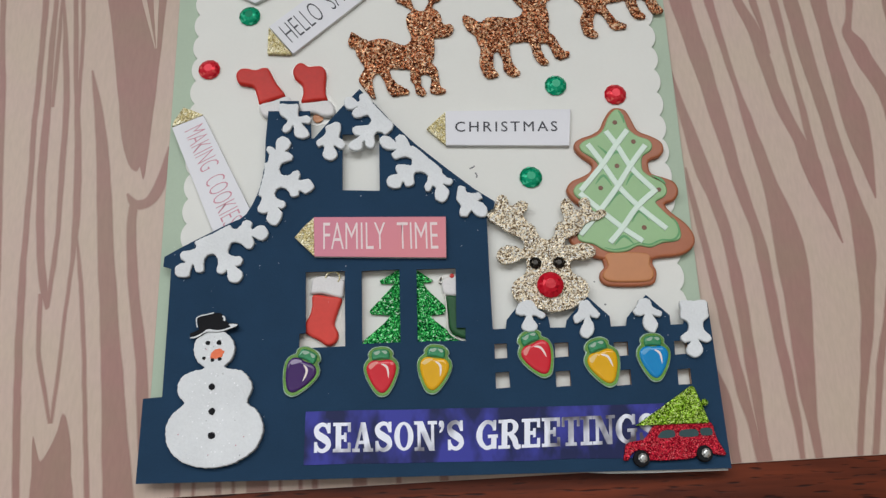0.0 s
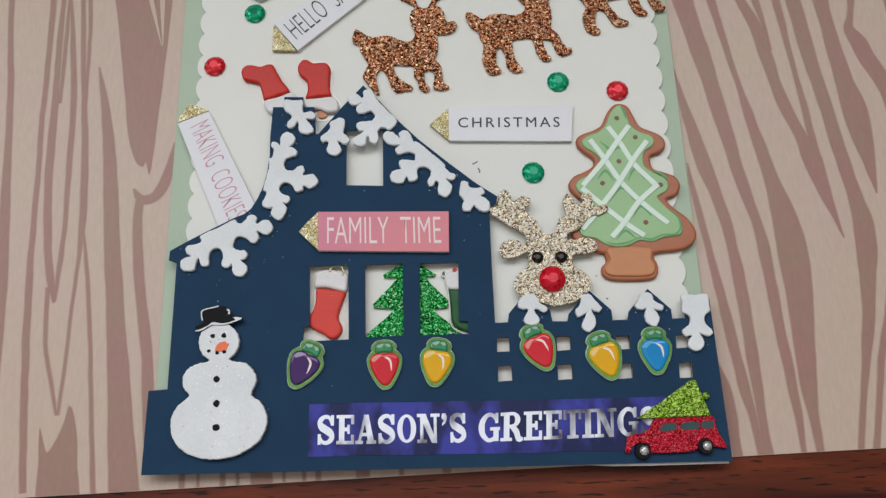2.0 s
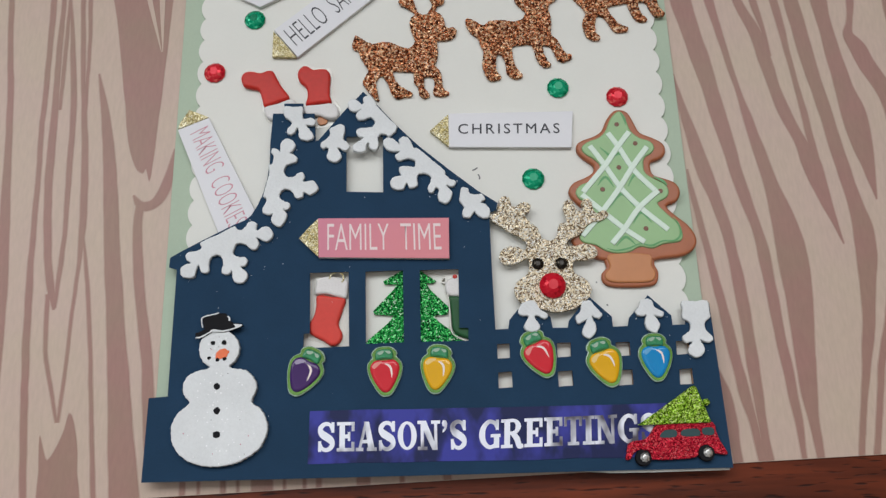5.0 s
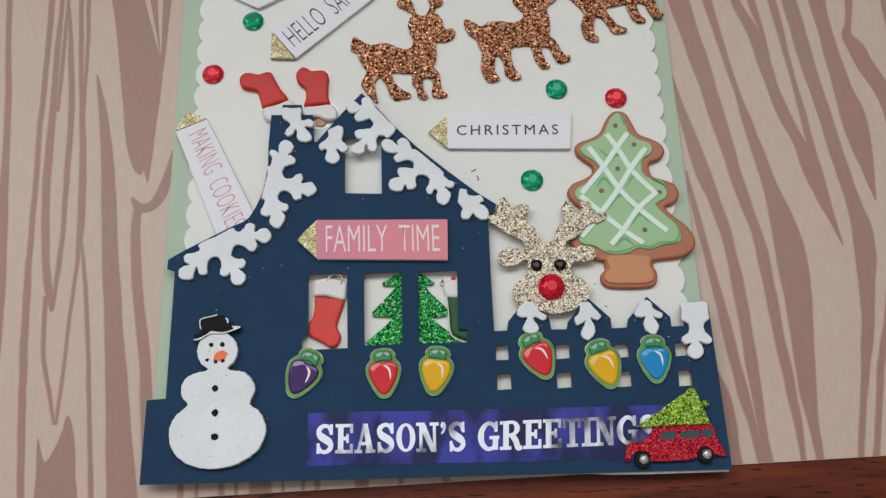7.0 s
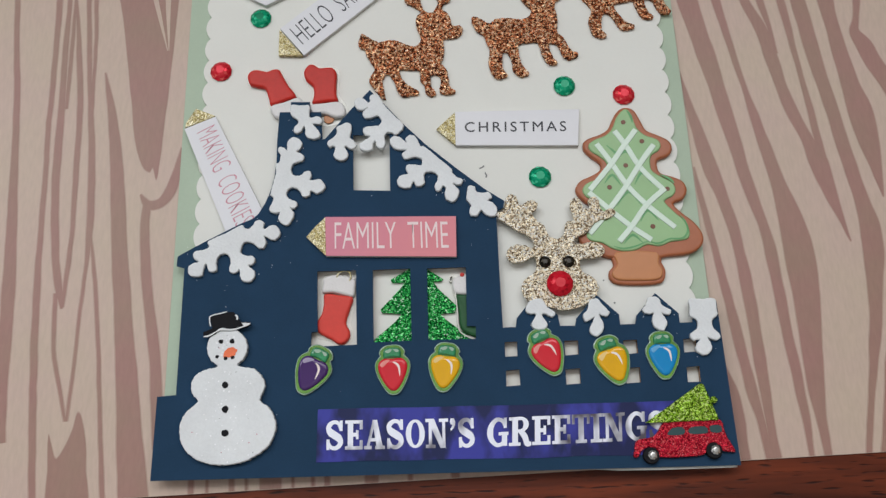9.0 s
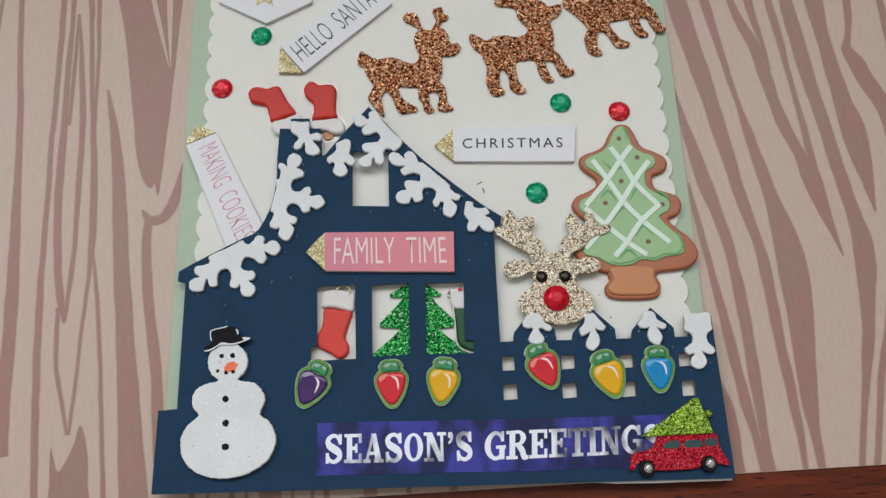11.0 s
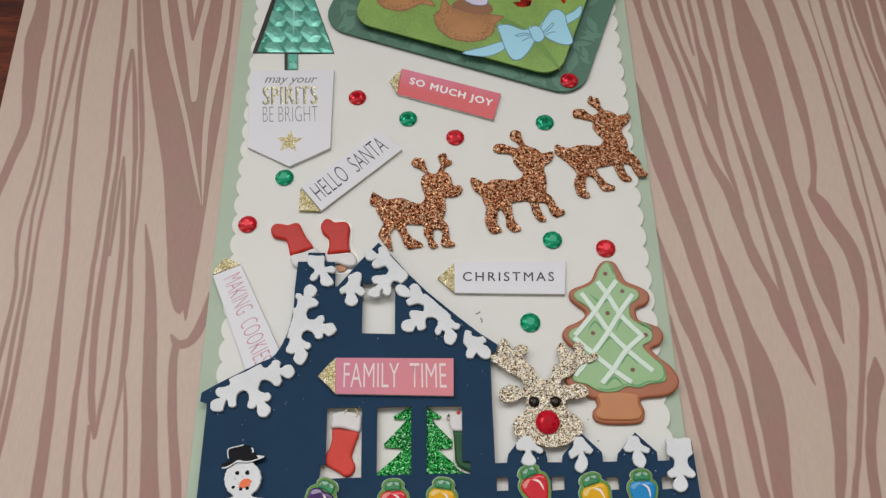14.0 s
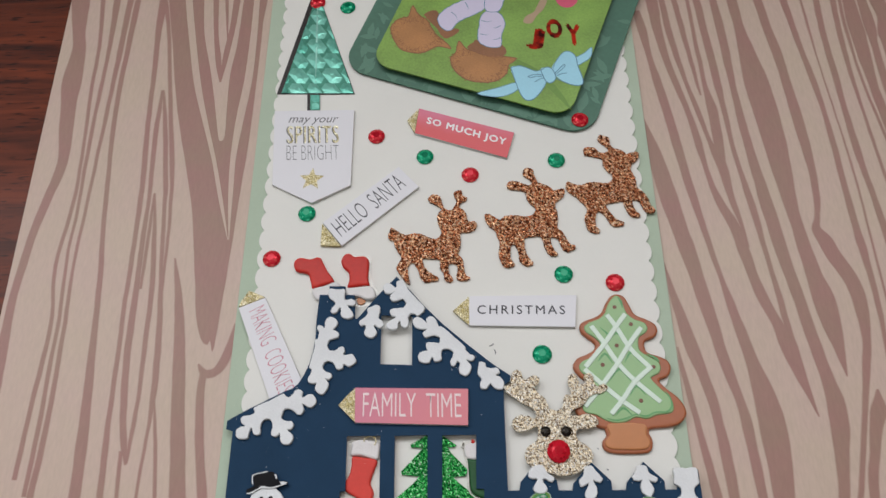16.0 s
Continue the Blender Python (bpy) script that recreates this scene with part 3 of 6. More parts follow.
    return [(x + 0.16 * noise.noise((x * 0.35, y * 0.22, 1.7)), y) for x, y in (p[:2] for p in pts)]


def stripe(line):
    bleeds.append(slab(trimmed(uneven(ribbon([(x, y, w + 0.34) for x, y, w in line]))), 0.30, 0.304 + 0.0003 * len(bleeds), 0))
    prints.append(slab(trimmed(uneven(ribbon([(x, y, max(w - 0.1, 0.1)) for x, y, w in line]))), 0.30, 0.32 + 0.0015 * len(prints), 0))


def patch(pts):
    pts = pts if area2(pts) > 0 else pts[::-1]
    bleeds.append(slab(trimmed(uneven(smooth(shrink(pts, -0.17), 3))), 0.30, 0.304 + 0.0003 * len(bleeds), 0))
    prints.append(slab(trimmed(uneven(smooth(pts, 3))), 0.30, 0.32 + 0.0015 * len(prints), 0))


stripe([(-112.45, 188.33, 5.77), (-109.49, 169.84, 5.57), (-107.4, 156.76, 3.73), (-106.14, 150.44, 4.02), (-106.08, 140.34, 5.59), (-105.45, 132.51, 4.53), (-104.29, 123.03, 3.81), (-103.11, 112.14, 2.79), (-104.72, 101.8, 2.43), (-106.25, 91.89, 2.08), (-107, 82.37, 2.04), (-107.36, 71.72, 1.99), (-106.67, 57.31, 2.75), (-106.35, 45.13, 3.21)])
stripe([(-104.72, 187.9, 1.26), (-102.55, 169.48, 1.21), (-100.51, 152.25, 1.01), (-99.69, 134.2, 0.97), (-98.3, 117.33, 0.78), (-97.56, 99.88, 0.9), (-98.57, 82.14, 0.87), (-96.5, 68.5, 0.84), (-96.37, 57.1, 1.1), (-96.64, 46.28, 1.07), (-96.73, 29.8, 1.03)])
stripe([(-99.17, 187.59, 2.15), (-98.22, 169.26, 2.08), (-97.33, 152.1, 1.17), (-97.19, 137.99, 0.98), (-97.05, 124.61, 0.95), (-96.58, 110.15, 0.92), (-96.01, 98.16, 0.75), (-95.99, 83.62, 0.73), (-94.68, 68.46, 0.84), (-94.29, 55.67, 0.95), (-93.74, 41.02, 1.05), (-93.72, 26.15, 1.01)])
stripe([(-94.17, 187.31, 1.79), (-94.08, 169.05, 1.73), (-93.99, 151.95, 1.5), (-93.94, 137.85, 1.14), (-93.98, 120.8, 0.94), (-93.93, 108.31, 0.77), (-93.86, 94.79, 0.74), (-93.93, 82.01, 0.72), (-92.97, 66.96, 0.98), (-92.17, 50.19, 1.08), (-92.07, 34.67, 1.29), (-92.39, 25.89, 1.52)])
stripe([(-91.85, 187.18, 1.78), (-91.84, 168.94, 1.72), (-91.82, 151.85, 1.5), (-91.82, 137.76, 1.3), (-91.18, 122.53, 1.26), (-89.81, 108.17, 1.07), (-88.35, 92.98, 1.18), (-86.71, 80.27, 1.29), (-85.57, 68.24, 1.4), (-84.5, 55.47, 1.9), (-83.49, 43.43, 2.37), (-82.78, 33.29, 2.57), (-81.93, 16.7, 2.46), (-81.06, 7.82, 2.4)])
stripe([(-84.43, 186.77, 2.49), (-84.03, 168.1, 2.4), (-83.81, 155.64, 1.68), (-82.73, 141.31, 1.3), (-81.74, 124.02, 1.26), (-80.49, 109.59, 1.37)] + [(-79.94, 100.63, 1.22), (-79.54, 89.68, 1.07), (-79.31, 80.43, 1.06), (-79.05, 70.21, 1.04), (-78.44, 59.12, 1.02), (-78.03, 47.3, 1.11), (-77.43, 35.97, 1.3), (-76.64, 25.1, 1.38), (-75.43, 12.61, 1.35), (-73.91, -2.18, 1.21)])
stripe([(-88.12, 186.98, 1.42), (-83.52, 168.08, 1.37), (-80.95, 157.61, 1.01), (-79.24, 147.18, 0.99), (-76.01, 127.52, 1.11), (-73.14, 111.08, 1.22)] + [(-71.93, 100.34, 0.85), (-71.08, 89.38, 0.72), (-70.62, 78.83, 0.7), (-70.33, 73.69, 0.58)])
stripe([(-79.39, 135.29, 0.64), (-79.23, 123.92, 1.26), (-78.48, 111.27, 1.22)] + [(-77.75, 100.55, 0.97), (-77.52, 89.61, 1.19), (-76.88, 76.47, 1.4), (-76.5, 63.92, 1.6), (-75.85, 54.25, 1.57), (-74.65, 43.75, 1.43), (-73.23, 36.95, 1.52), (-72.21, 32.72, 0.43)])
stripe([(-79.23, 135.28, 0.64), (-76.32, 120.13, 1.25), (-73.92, 104.19, 1.2)] + [(-73.36, 99, 0.97), (-71.85, 84.09, 0.95), (-70.56, 73.7, 1.16), (-69.19, 61.22, 1.36), (-68.43, 49.3, 1.33), (-68.38, 41.27, 0.77), (-68.56, 35.69, 0.65), (-68.71, 26.98, 0.64), (-68.85, 18.56, 0.63), (-69.11, 11.41, 0.52)])
stripe([(-76.48, 102.18, 0.49), (-76.28, 93.62, 0.72), (-76.01, 85.56, 0.83), (-75.81, 75.15, 0.7)])
stripe([(-76.48, 102.18, 0.49), (-75.2, 93.58, 0.84), (-74.11, 85.49, 1.18), (-72.88, 73.78, 1.16), (-72.37, 61.33, 1.14), (-71.87, 49.42, 0.89), (-71.88, 41.39, 0.88), (-72.14, 33.05, 0.65)])
stripe([(-67.97, 46.97, 0.44), (-66.29, 37.84, 0.76), (-64.77, 26.86, 0.75), (-63.41, 16.32, 0.73), (-62.21, 6.21, 0.82), (-61.15, -2.56, 0.9)])
stripe([(-73.75, 35.85, 0.87), (-72.93, 24.98, 0.74), (-71.04, 17.59, 0.73), (-69.31, 11.41, 0.52)])
patch([(-72.12, 8.99), (-71.27, 6.98), (-70.19, 4.68), (-68.66, 7.39), (-67.63, 10.16), (-67.2, 12.87), (-66.27, 11.83), (-65.18, 7.29), (-64.57, 2.36), (-63.97, -4.38), (-70.77, -4.18), (-71.47, 2.57)])
stripe([(-68.48, 83.31, 0.24), (-66.75, 76.12, 1.4), (-65, 67.23, 2.29), (-63.75, 58.62, 2.71), (-62.66, 49.11, 3), (-61.19, 37.67, 3.26), (-59.66, 26.69, 3.62), (-58.2, 16.16, 4.17), (-56.9, 6.05, 4.9), (-55.49, -3.21, 5.61)])
patch([(-84.4, 182.1), (-82.39, 168.46), (-78.85, 151.25), (-75.26, 133.19), (-71.55, 118.14), (-67.62, 103.97), (-65, 92.27), (-62.88, 79.62), (-60.86, 67.66), (-59.02, 61.9), (-57.48, 60.46), (-56.79, 61.43), (-55.92, 58.75), (-55.42, 64.66), (-55.09, 73.39), (-54.7, 80.94), (-54.45, 88.75), (-54, 101.83), (-53.4, 117.46), (-53.34, 140.03), (-53.5, 158.4), (-55.09, 180.51)])
stripe([(-58.79, 55.7, 0.34), (-57.03, 53.38, 1.79), (-54.61, 53.78, 2.01), (-52.8, 56.45, 2.25), (-51.74, 60.63, 1.59), (-50.95, 65.51, 0.91)])
stripe([(-57.28, 53.63, 1.57), (-57.45, 48.94, 1.77), (-56.68, 40.89, 1.97), (-55.32, 31.96, 1.93), (-53.49, 22.25, 2.11), (-52.63, 13.94, 2.07), (-51.8, 5.89, 2.04)])
stripe([(51, 121.2, 0.3), (52.3, 113.5, 2.6), (53.6, 104.9, 4), (55, 95.7, 4.4), (56.3, 88.8, 3.9), (57.5, 82.1, 3.8), (58.6, 75.5, 3.2), (59.6, 69, 3.1), (60.6, 62.7, 2.8), (61.5, 56.6, 2.5), (62.6, 50.5, 2.3), (63.8, 44.9, 1.9), (64.5, 39.2, 2.3), (64.8, 33.6, 2.1), (65, 28.2, 2.1), (65.2, 22.9, 2), (65.6, 17.7, 1.9), (65.9, 12.5, 1.7), (66.2, 7.5, 1.5), (66.2, 1.6, 0.9), (66.2, -8, 0.9)])
stripe([(51.5, 78.9, 0.1), (52.1, 73.8, 0.9), (52.8, 69.3, 1.7), (53.9, 63, 2.6), (55.2, 56.8, 3), (56.7, 50.7, 2.3), (57.9, 45.1, 2.3), (58.5, 39.4, 2), (58.9, 33.8, 2.4), (59.2, 28.4, 2.2), (59.3, 23.1, 2.2), (59.4, 17.8, 2.3), (59.5, 12.7, 1.9), (59.5, 7.7, 1.6), (59.9, 1.3, 1.7), (60.5, -7.7, 1.7), (60.5, -8, 1.7)])
stripe([(51.8, 57.5, 0.2), (52.5, 50.9, 1.1), (53.2, 45.2, 1.3), (53.9, 39.5, 1.3), (54.6, 34, 1.6), (55.3, 28.5, 1.8), (55.9, 23.2, 2), (56.5, 17.9, 1.8), (57.1, 12.8, 2), (57.9, 7.8, 1.4), (58.6, 1.4, 1.3), (59.6, -7.6, 1.3), (59.6, -8, 1.3)])
stripe([(52.1, 19.1, 0.1), (52.9, 16, 1.1), (53.5, 12.9, 2.1), (53.9, 7.9, 2.4), (54.2, 3, 1.8), (54.7, -8, 1.6)])
stripe([(53.4, 157.4, 1.9), (54.3, 151.1, 2.3), (55.3, 141.1, 1.5), (56.5, 131.5, 2.1), (57.8, 122.2, 2.3), (58.8, 113.3, 2.3), (59.8, 104.7, 2.1), (61, 95.5, 1.9), (62.1, 88.6, 1.5), (63.1, 81.9, 1.3), (64.2, 75.3, 1), (65.3, 68.8, 1.7), (66.4, 62.5, 2.4), (67.5, 56.4, 2.6), (68.6, 50.3, 3.6), (69.5, 44.7, 5), (69.9, 39, 5.7), (69.9, 33.5, 5.4), (69.8, 28, 4.9), (69.5, 22.7, 4.1), (69.1, 17.5, 3.7), (68.9, 12.4, 3), (69, 7.4, 1.9), (69.2, 1.5, 1.4), (69.5, -7.5, 1.4), (69.5, -8, 1.4)])
stripe([(57.7, 175.3, 3.3), (58.2, 161.3, 3.3), (58.6, 150.9, 2.6), (59.6, 140.9, 1.9), (61.3, 131.3, 1.6), (63.2, 122, 1.4), (64.4, 113.1, 1.8), (65.3, 104.5, 1.2), (66.8, 96.2, 1.8), (69.6, 88.3, 2.5), (70.8, 81.6, 2.7), (71.8, 75, 2.3), (73.3, 68.5, 2.5), (75.2, 62.8, 2.5), (76.5, 58.5, 3.7), (77.2, 54.8, 3.5), (78.1, 50.3, 2.5), (79.1, 45.9, 1.3), (80.2, 40.9, 0.1)])
stripe([(60.2, 175.2, 1.6), (61, 161.2, 1.6), (61.6, 150.8, 1.7), (62.6, 140.8, 1.4), (64.1, 131.2, 1), (65.8, 121.9, 1.3), (67.4, 113, 1.1), (68.6, 109.5, 2.5), (69.5, 104.4, 2.4), (70.2, 96.1, 1.6), (71.4, 88.2, 0.9), (72, 82.2, 0.7)])
stripe([(68.1, 174.8, 0.9), (68.2, 160.8, 0.9), (68.3, 150.5, 0.9), (68.5, 140.5, 1.1), (68.8, 131, 1.2), (69.3, 125.4, 2.2), (69.6, 121.7, 2.5), (69.6, 112.9, 2.4), (69.5, 106.9, 2)])
stripe([(63.4, 175, 1.4), (64.5, 161, 1.4), (65.3, 150.6, 1.4), (66.1, 140.6, 1.1), (66.9, 131, 0.7), (67.2, 127.5, 0.3)])
stripe([(70, 174.7, 2), (70.7, 160.7, 2), (71.2, 150.3, 2), (71.8, 140.4, 2), (72.2, 130.8, 1.9), (72.4, 125.2, 1.3), (72.6, 121.6, 1.3), (72.9, 112.8, 1.1), (73.6, 104.2, 1.1), (74.7, 95, 1.7), (75.4, 88.1, 1.4), (75.8, 81.4, 1.1), (76.4, 74.8, 1.1), (77, 68.4, 1.3), (77.4, 62.1, 1.5), (77.5, 58.4, 1.8)])
stripe([(74.6, 174.4, 1.9), (75.3, 160.4, 1.9), (75.8, 150.1, 2.2), (76, 140.2, 2.1), (76.1, 130.6, 1.6), (76.4, 121.5, 1.9), (76.9, 112.6, 2.1), (77.6, 104.1, 2.4), (78.4, 94.8, 3.1), (79.1, 88, 3.1), (79.7, 81.3, 3), (80.5, 74.7, 2.7), (81.4, 68.2, 2.7), (82.1, 62, 2.7), (82.9, 55.8, 2.8), (83.8, 49.8, 2.8), (84.4, 44.2, 4), (84.1, 38.5, 3.9), (83.3, 33, 3.1), (82.5, 27.6, 2.5), (81.4, 22.3, 2.2), (80.2, 17.2, 1.6), (78.9, 12.1, 1.2), (77.8, 7.2, 1.1), (76.6, 1.8, 1.1), (74.6, -7.2, 1.1), (74.4, -8, 1.1)])
stripe([(79.7, 174.2, 2.8), (80.5, 160.2, 2.8), (81.1, 149.8, 2.7), (81.8, 139.9, 4.8), (82.5, 130.4, 6.5), (83.2, 121.2, 6.3), (83.7, 112.3, 5.8), (83.9, 103.8, 4.9), (84.2, 94.6, 3.4), (84.7, 87.8, 2.9), (85.3, 81, 3.3), (86.1, 74.5, 3.7), (87, 68, 5), (87.5, 61.8, 4.2), (87.9, 55.6, 2.1), (88.2, 49.8, 0.1)])
stripe([(86.5, 173.8, 2.5), (87.7, 159.8, 2.5), (88.6, 149.5, 2.3), (89.7, 139.6, 2.5), (90.3, 130, 2.3), (90.8, 120.9, 2.7), (91.2, 112.1, 2.4), (91.4, 103.6, 1.8), (90.9, 95.4, 1.5), (89.8, 89.9, 1.2), (89, 86.8, 2.1), (90.4, 83.7, 3.5), (91.6, 79.8, 3.6), (94.5, 72.3, 3.4), (95, 65, 2.9), (94.3, 58.1, 1.8), (92.7, 51.4, 1.7), (91, 44.9, 1.2), (86.2, 27.5, 1.1), (84.5, 22.2, 1.1), (82.9, 17.1, 1.2), (81.8, 12, 1.1), (80.6, 7.1, 1.1), (79.4, 2.2, 1.1), (74, -19.8, 1.1)])
stripe([(93.7, 173.5, 1.9), (94.8, 159.5, 1.9), (95.6, 149.2, 1.5), (96.5, 139.3, 1.5), (97.5, 129.7, 1.5), (98.1, 120.6, 1.1), (98.3, 111.8, 1.4), (98.3, 103.3, 1.4), (98.4, 95.2, 1.5), (98.5, 87.3, 1.7), (98.6, 83.4, 2), (98.8, 79.6, 1.7), (99, 72.1, 1.3), (98.9, 64.9, 1.2), (98.4, 58, 0.8), (96.2, 28, 0.8)])
stripe([(99.5, 173.2, 0.5), (99.6, 159.2, 0.5), (99.7, 149, 0.5), (99.9, 139.1, 0.3), (100.3, 129.6, 0.3), (100.9, 118.2, 0.3), (101.4, 106.6, 0.4), (101.5, 95.6, 0.4), (101.4, 84.2, 0.4), (101, 44.2, 0.4)])
stripe([(104.5, 173, 1.7), (103.8, 159, 1.7), (103.3, 148.8, 1.5), (103.3, 138.9, 1.6), (103.4, 129.5, 1.6), (103.5, 120.4, 1.4), (103.7, 111.6, 1.7), (104.1, 103.1, 1.5), (104.7, 95, 1.3), (105.1, 87.1, 1.6), (107.1, 47.1, 1.6)])
stripe([(109, 172.8, 1.5), (108.3, 158.8, 1.5), (107.8, 148.6, 1.4), (107.6, 138.8, 1.3), (107.7, 129.3, 0.9), (108, 120.2, 0.7), (108.4, 111.4, 0.7), (108.8, 103, 0.7), (110.7, 63, 0.7)])
stripe([(110.6, 172.7, 0.8), (110.1, 158.7, 0.8), (109.7, 148.5, 0.8), (109.8, 138.7, 0.6), (110.2, 129.2, 0.6), (111.1, 120.1, 0.6), (115.6, 75.1, 0.6)])
stripe([(112.7, 172.6, 3.4), (112.6, 158.6, 3.4), (112.5, 148.4, 4.1), (112.5, 138.5, 3.4), (112.6, 129.1, 2.3), (112.9, 123.6, 2.3), (113.6, 113, 2.2), (116.6, 68, 2.2)])
stripe([(116.1, 172.4, 2.6), (116.2, 158.4, 2.6), (116.3, 148.2, 3), (116.1, 143.2, 1.9), (116, 138.4, 1.8), (116, 129, 2), (116.2, 119.9, 1.7), (117.2, 74.9, 1.7)])
stripe([(119.3, 172.2, 4.1), (120.4, 158.2, 4.1), (120.9, 151.9, 3.8), (120.8, 146, 5.8), (120.5, 138.2, 4.7), (118.6, 88.2, 4.7)])
stripe([(94, 46.8, 0.4), (93.2, 42.3, 3.3), (91.8, 38.6, 2.7), (90.1, 32.5, 2.1), (88.4, 26.6, 2), (86.9, 12, 2), (84.8, -8, 2)])
lights = []
for line in ([(-77.63, 177.15, 2.09), (-76.4, 168.16, 2.05), (-72.9, 150.98, 1.98), (-69.72, 136.82, 1.93), (-66.32, 125.27, 1.41), (-62.26, 112.45, 1.07), (-58.99, 100.31, 1.04), (-55.66, 87.99, 0.14)],
             [(-56.37, 176.02, 1.72), (-56.01, 167.12, 1.69), (-55.56, 154.3, 1.98), (-55.54, 138.17, 2.24), (-56.49, 124.88, 2.18), (-56.94, 112.26, 1.52), (-56.33, 100.23, 1.18), (-55.37, 87.98, 0.14)]):
    lights.append(slab(ribbon(line), 0.30, 0.395 + 0.0015 * len(lights), 0))
lights.append(slab(smooth([(-72.94, 176.9), (-71.79, 167.92), (-70.13, 154.99), (-66.93, 142.61), (-64.2, 130.82), (-61.9, 119.59), (-60.92, 117.74), (-60.05, 119.52), (-60.51, 128.78), (-60.88, 140.36), (-60.06, 150.38), (-59.9, 167.32), (-60.16, 176.22)], 3), 0.30, 0.395 + 0.0015 * len(lights), 0))
for line in ([(-69.3, 176.71, 1.73), (-68.21, 167.74, 1.7), (-66.65, 154.83, 1.33), (-64.75, 144.51, 1.63), (-63.41, 137.33, 0.48)], [(-62.22, 176.33, 2.07), (-61.93, 167.42, 2.04), (-62.08, 156.71, 1.66), (-62.87, 146.44, 1.63), (-63.41, 137.33, 0.48)], [(-66.02, 176.54, 0.86), (-64.98, 167.58, 1.02), (-63.14, 153, 0.33)]):
    prints.append(slab(ribbon(line), 0.30, 0.36 + 0.0015 * len(prints), 0))
for x, w in ((-45.5, 1.0), (-42.6, 0.5), (-38.2, 0.9), (-35.6, 0.5), (-31.2, 4.0), (-27.1, 0.5), (-23.6, 0.6), (-21, 1.0), (-13, 2.4), (-6, 0.8), (2, 1.4)):
    stripe([(x - 0.3, 14, w), (x, 4, w), (x + 0.4, -6, w)])
part("printed_pale_grain", merged(*lights), TAN, sheet, "pale printed wood grain", soft=False, kind="stuff")

part("printed_soft_edge", merged(*bleeds), BLEED, sheet, "paler soft edges of the printed grain", soft=False, kind="stuff")
part("printed_wood_grain", merged(*prints), GRAIN, sheet, "brown printed wood grain stripes", soft=False, kind="stuff")

# ---- the card ----
card = thing("greeting_card", 0, 90, 0.3, "mint green folded greeting card lying flat on the paper", "greeting card")
part("back_leaf", slab([(-51, 3), (51.3, 3), (51.3, 213), (-51, 213)], 0.34, 0.62, 0.05), MINT, card)
part("front_leaf", slab([(-51, 3), (51.3, 3), (51.3, 213), (-51, 213)], 0.68, 1.0, 0.05), MINT, card)
edge = []
for x, sgn, y0 in ((47.6, 1, 6.7), (-46.3, -1, 7.4)):
    side = []
    for k in range(39):
        for s in range(9):
            side.append((x + sgn * 1.05 * math.sin(math.pi * s / 9) ** 0.7, y0 + 5.15 * (k + s / 9)))
    edge += side if sgn > 0 else side[::-1]
solo("scalloped_panel", slab(edge, 1.0, 1.5, 0.06), CREAM, "cream cardstock panel with scalloped long edges", "card panel")

def cut_stone(x, y, z, d, n=10):
    """A faceted, flat-backed stone."""
    r = d / 2
    bm = bmesh.new()
    rings = [(r * 0.97, 0.0, 0.0), (r, 0.07 * d, 0.0), (r * 0.84, 0.15 * d, 0.5), (r * 0.62, 0.23 * d, 0.0), (r * 0.38, 0.275 * d, 0.5)]
    loops = [[bm.verts.new((x + q * math.cos(2 * math.pi * (i + s) / n + 0.2), y + q * math.sin(2 * math.pi * (i + s) / n + 0.2), z + h)) for i in range(n)] for q, h, s in rings]
    for k, (lo, hi) in enumerate(zip(loops, loops[1:])):
        for i in range(n):
            j = (i + 1) % n
            if k == 0:
                bm.faces.new((lo[i], lo[j], hi[j], hi[i]))
            elif k % 2:
                bm.faces.new((lo[i], lo[j], hi[i]))
                bm.faces.new((lo[j], hi[j], hi[i]))
            else:
                bm.faces.new((lo[i], lo[j], hi[j]))
                bm.faces.new((lo[i], hi[j], hi[i]))
    bm.faces.new(loops[-1])
    bm.faces.new(loops[0][::-1])
    bmesh.ops.split_edges(bm, edges=bm.edges[:])
    return bm


def stone(x, y, z, d, material, label, n=12):
    tagged(part("rhinestone", cut_stone(x, y + 0.22, z, d, n), material, soft=False), label, "rhinestone", "rhinestones")


# ---- navy house and fence, die cut, raised on foam ----
house = thing("house_cutout", 0, 40, 1.5, "navy cardstock house and picket fence die cut raised on foam", "house cutout")
HOUSE = [(-51.68, 0.31), (-51.54, 15.03), (-48.1, 15.23), (-48.08, 39.15), (-49.61, 39.64), (-49.53, 41.52), (-46.74, 43.11), (-43.93, 44.59), (-40.78, 46.18), (-37.62, 47.78), (-35.49, 48.62), (-34.33, 49.62), (-33.11, 51.77), (-32.11, 54.3), (-31.45, 57.33), (-31.11, 60.53), (-31.15, 64.75), (-30.8, 71.26), (-28.54, 71.18), (-28.6, 73.43), (-24.74, 73.29), (-24.69, 71.05), (-22.43, 70.97), (-22.1, 64.93)] + [(-21.54, 65.03), (-16.67, 71.02), (-12.6, 75.51), (-9.65, 72.27), (-5.75, 67.55), (-1.57, 63.13), (4.39, 57.78), (9.72, 53.24), (13.52, 50.56), (13.13, 49.19), (11.79, 48.43), (11.79, 36.76), (11.9, 25.68), (14.29, 25.71), (14.58, 27.39), (18.27, 31.65), (22.21, 27.68), (22.48, 25.66), (25.28, 25.57), (25.59, 26.94), (29.59, 31.4), (33.54, 27.42), (33.58, 25.52), (36.38, 25.54), (36.74, 27.11), (40.6, 31.26), (44.56, 27.28), (44.57, 25.49), (46.96, 25.52), (47.1, 26.78), (50.56, 29.54), (51.81, 29.5), (52.35, -0.17)]
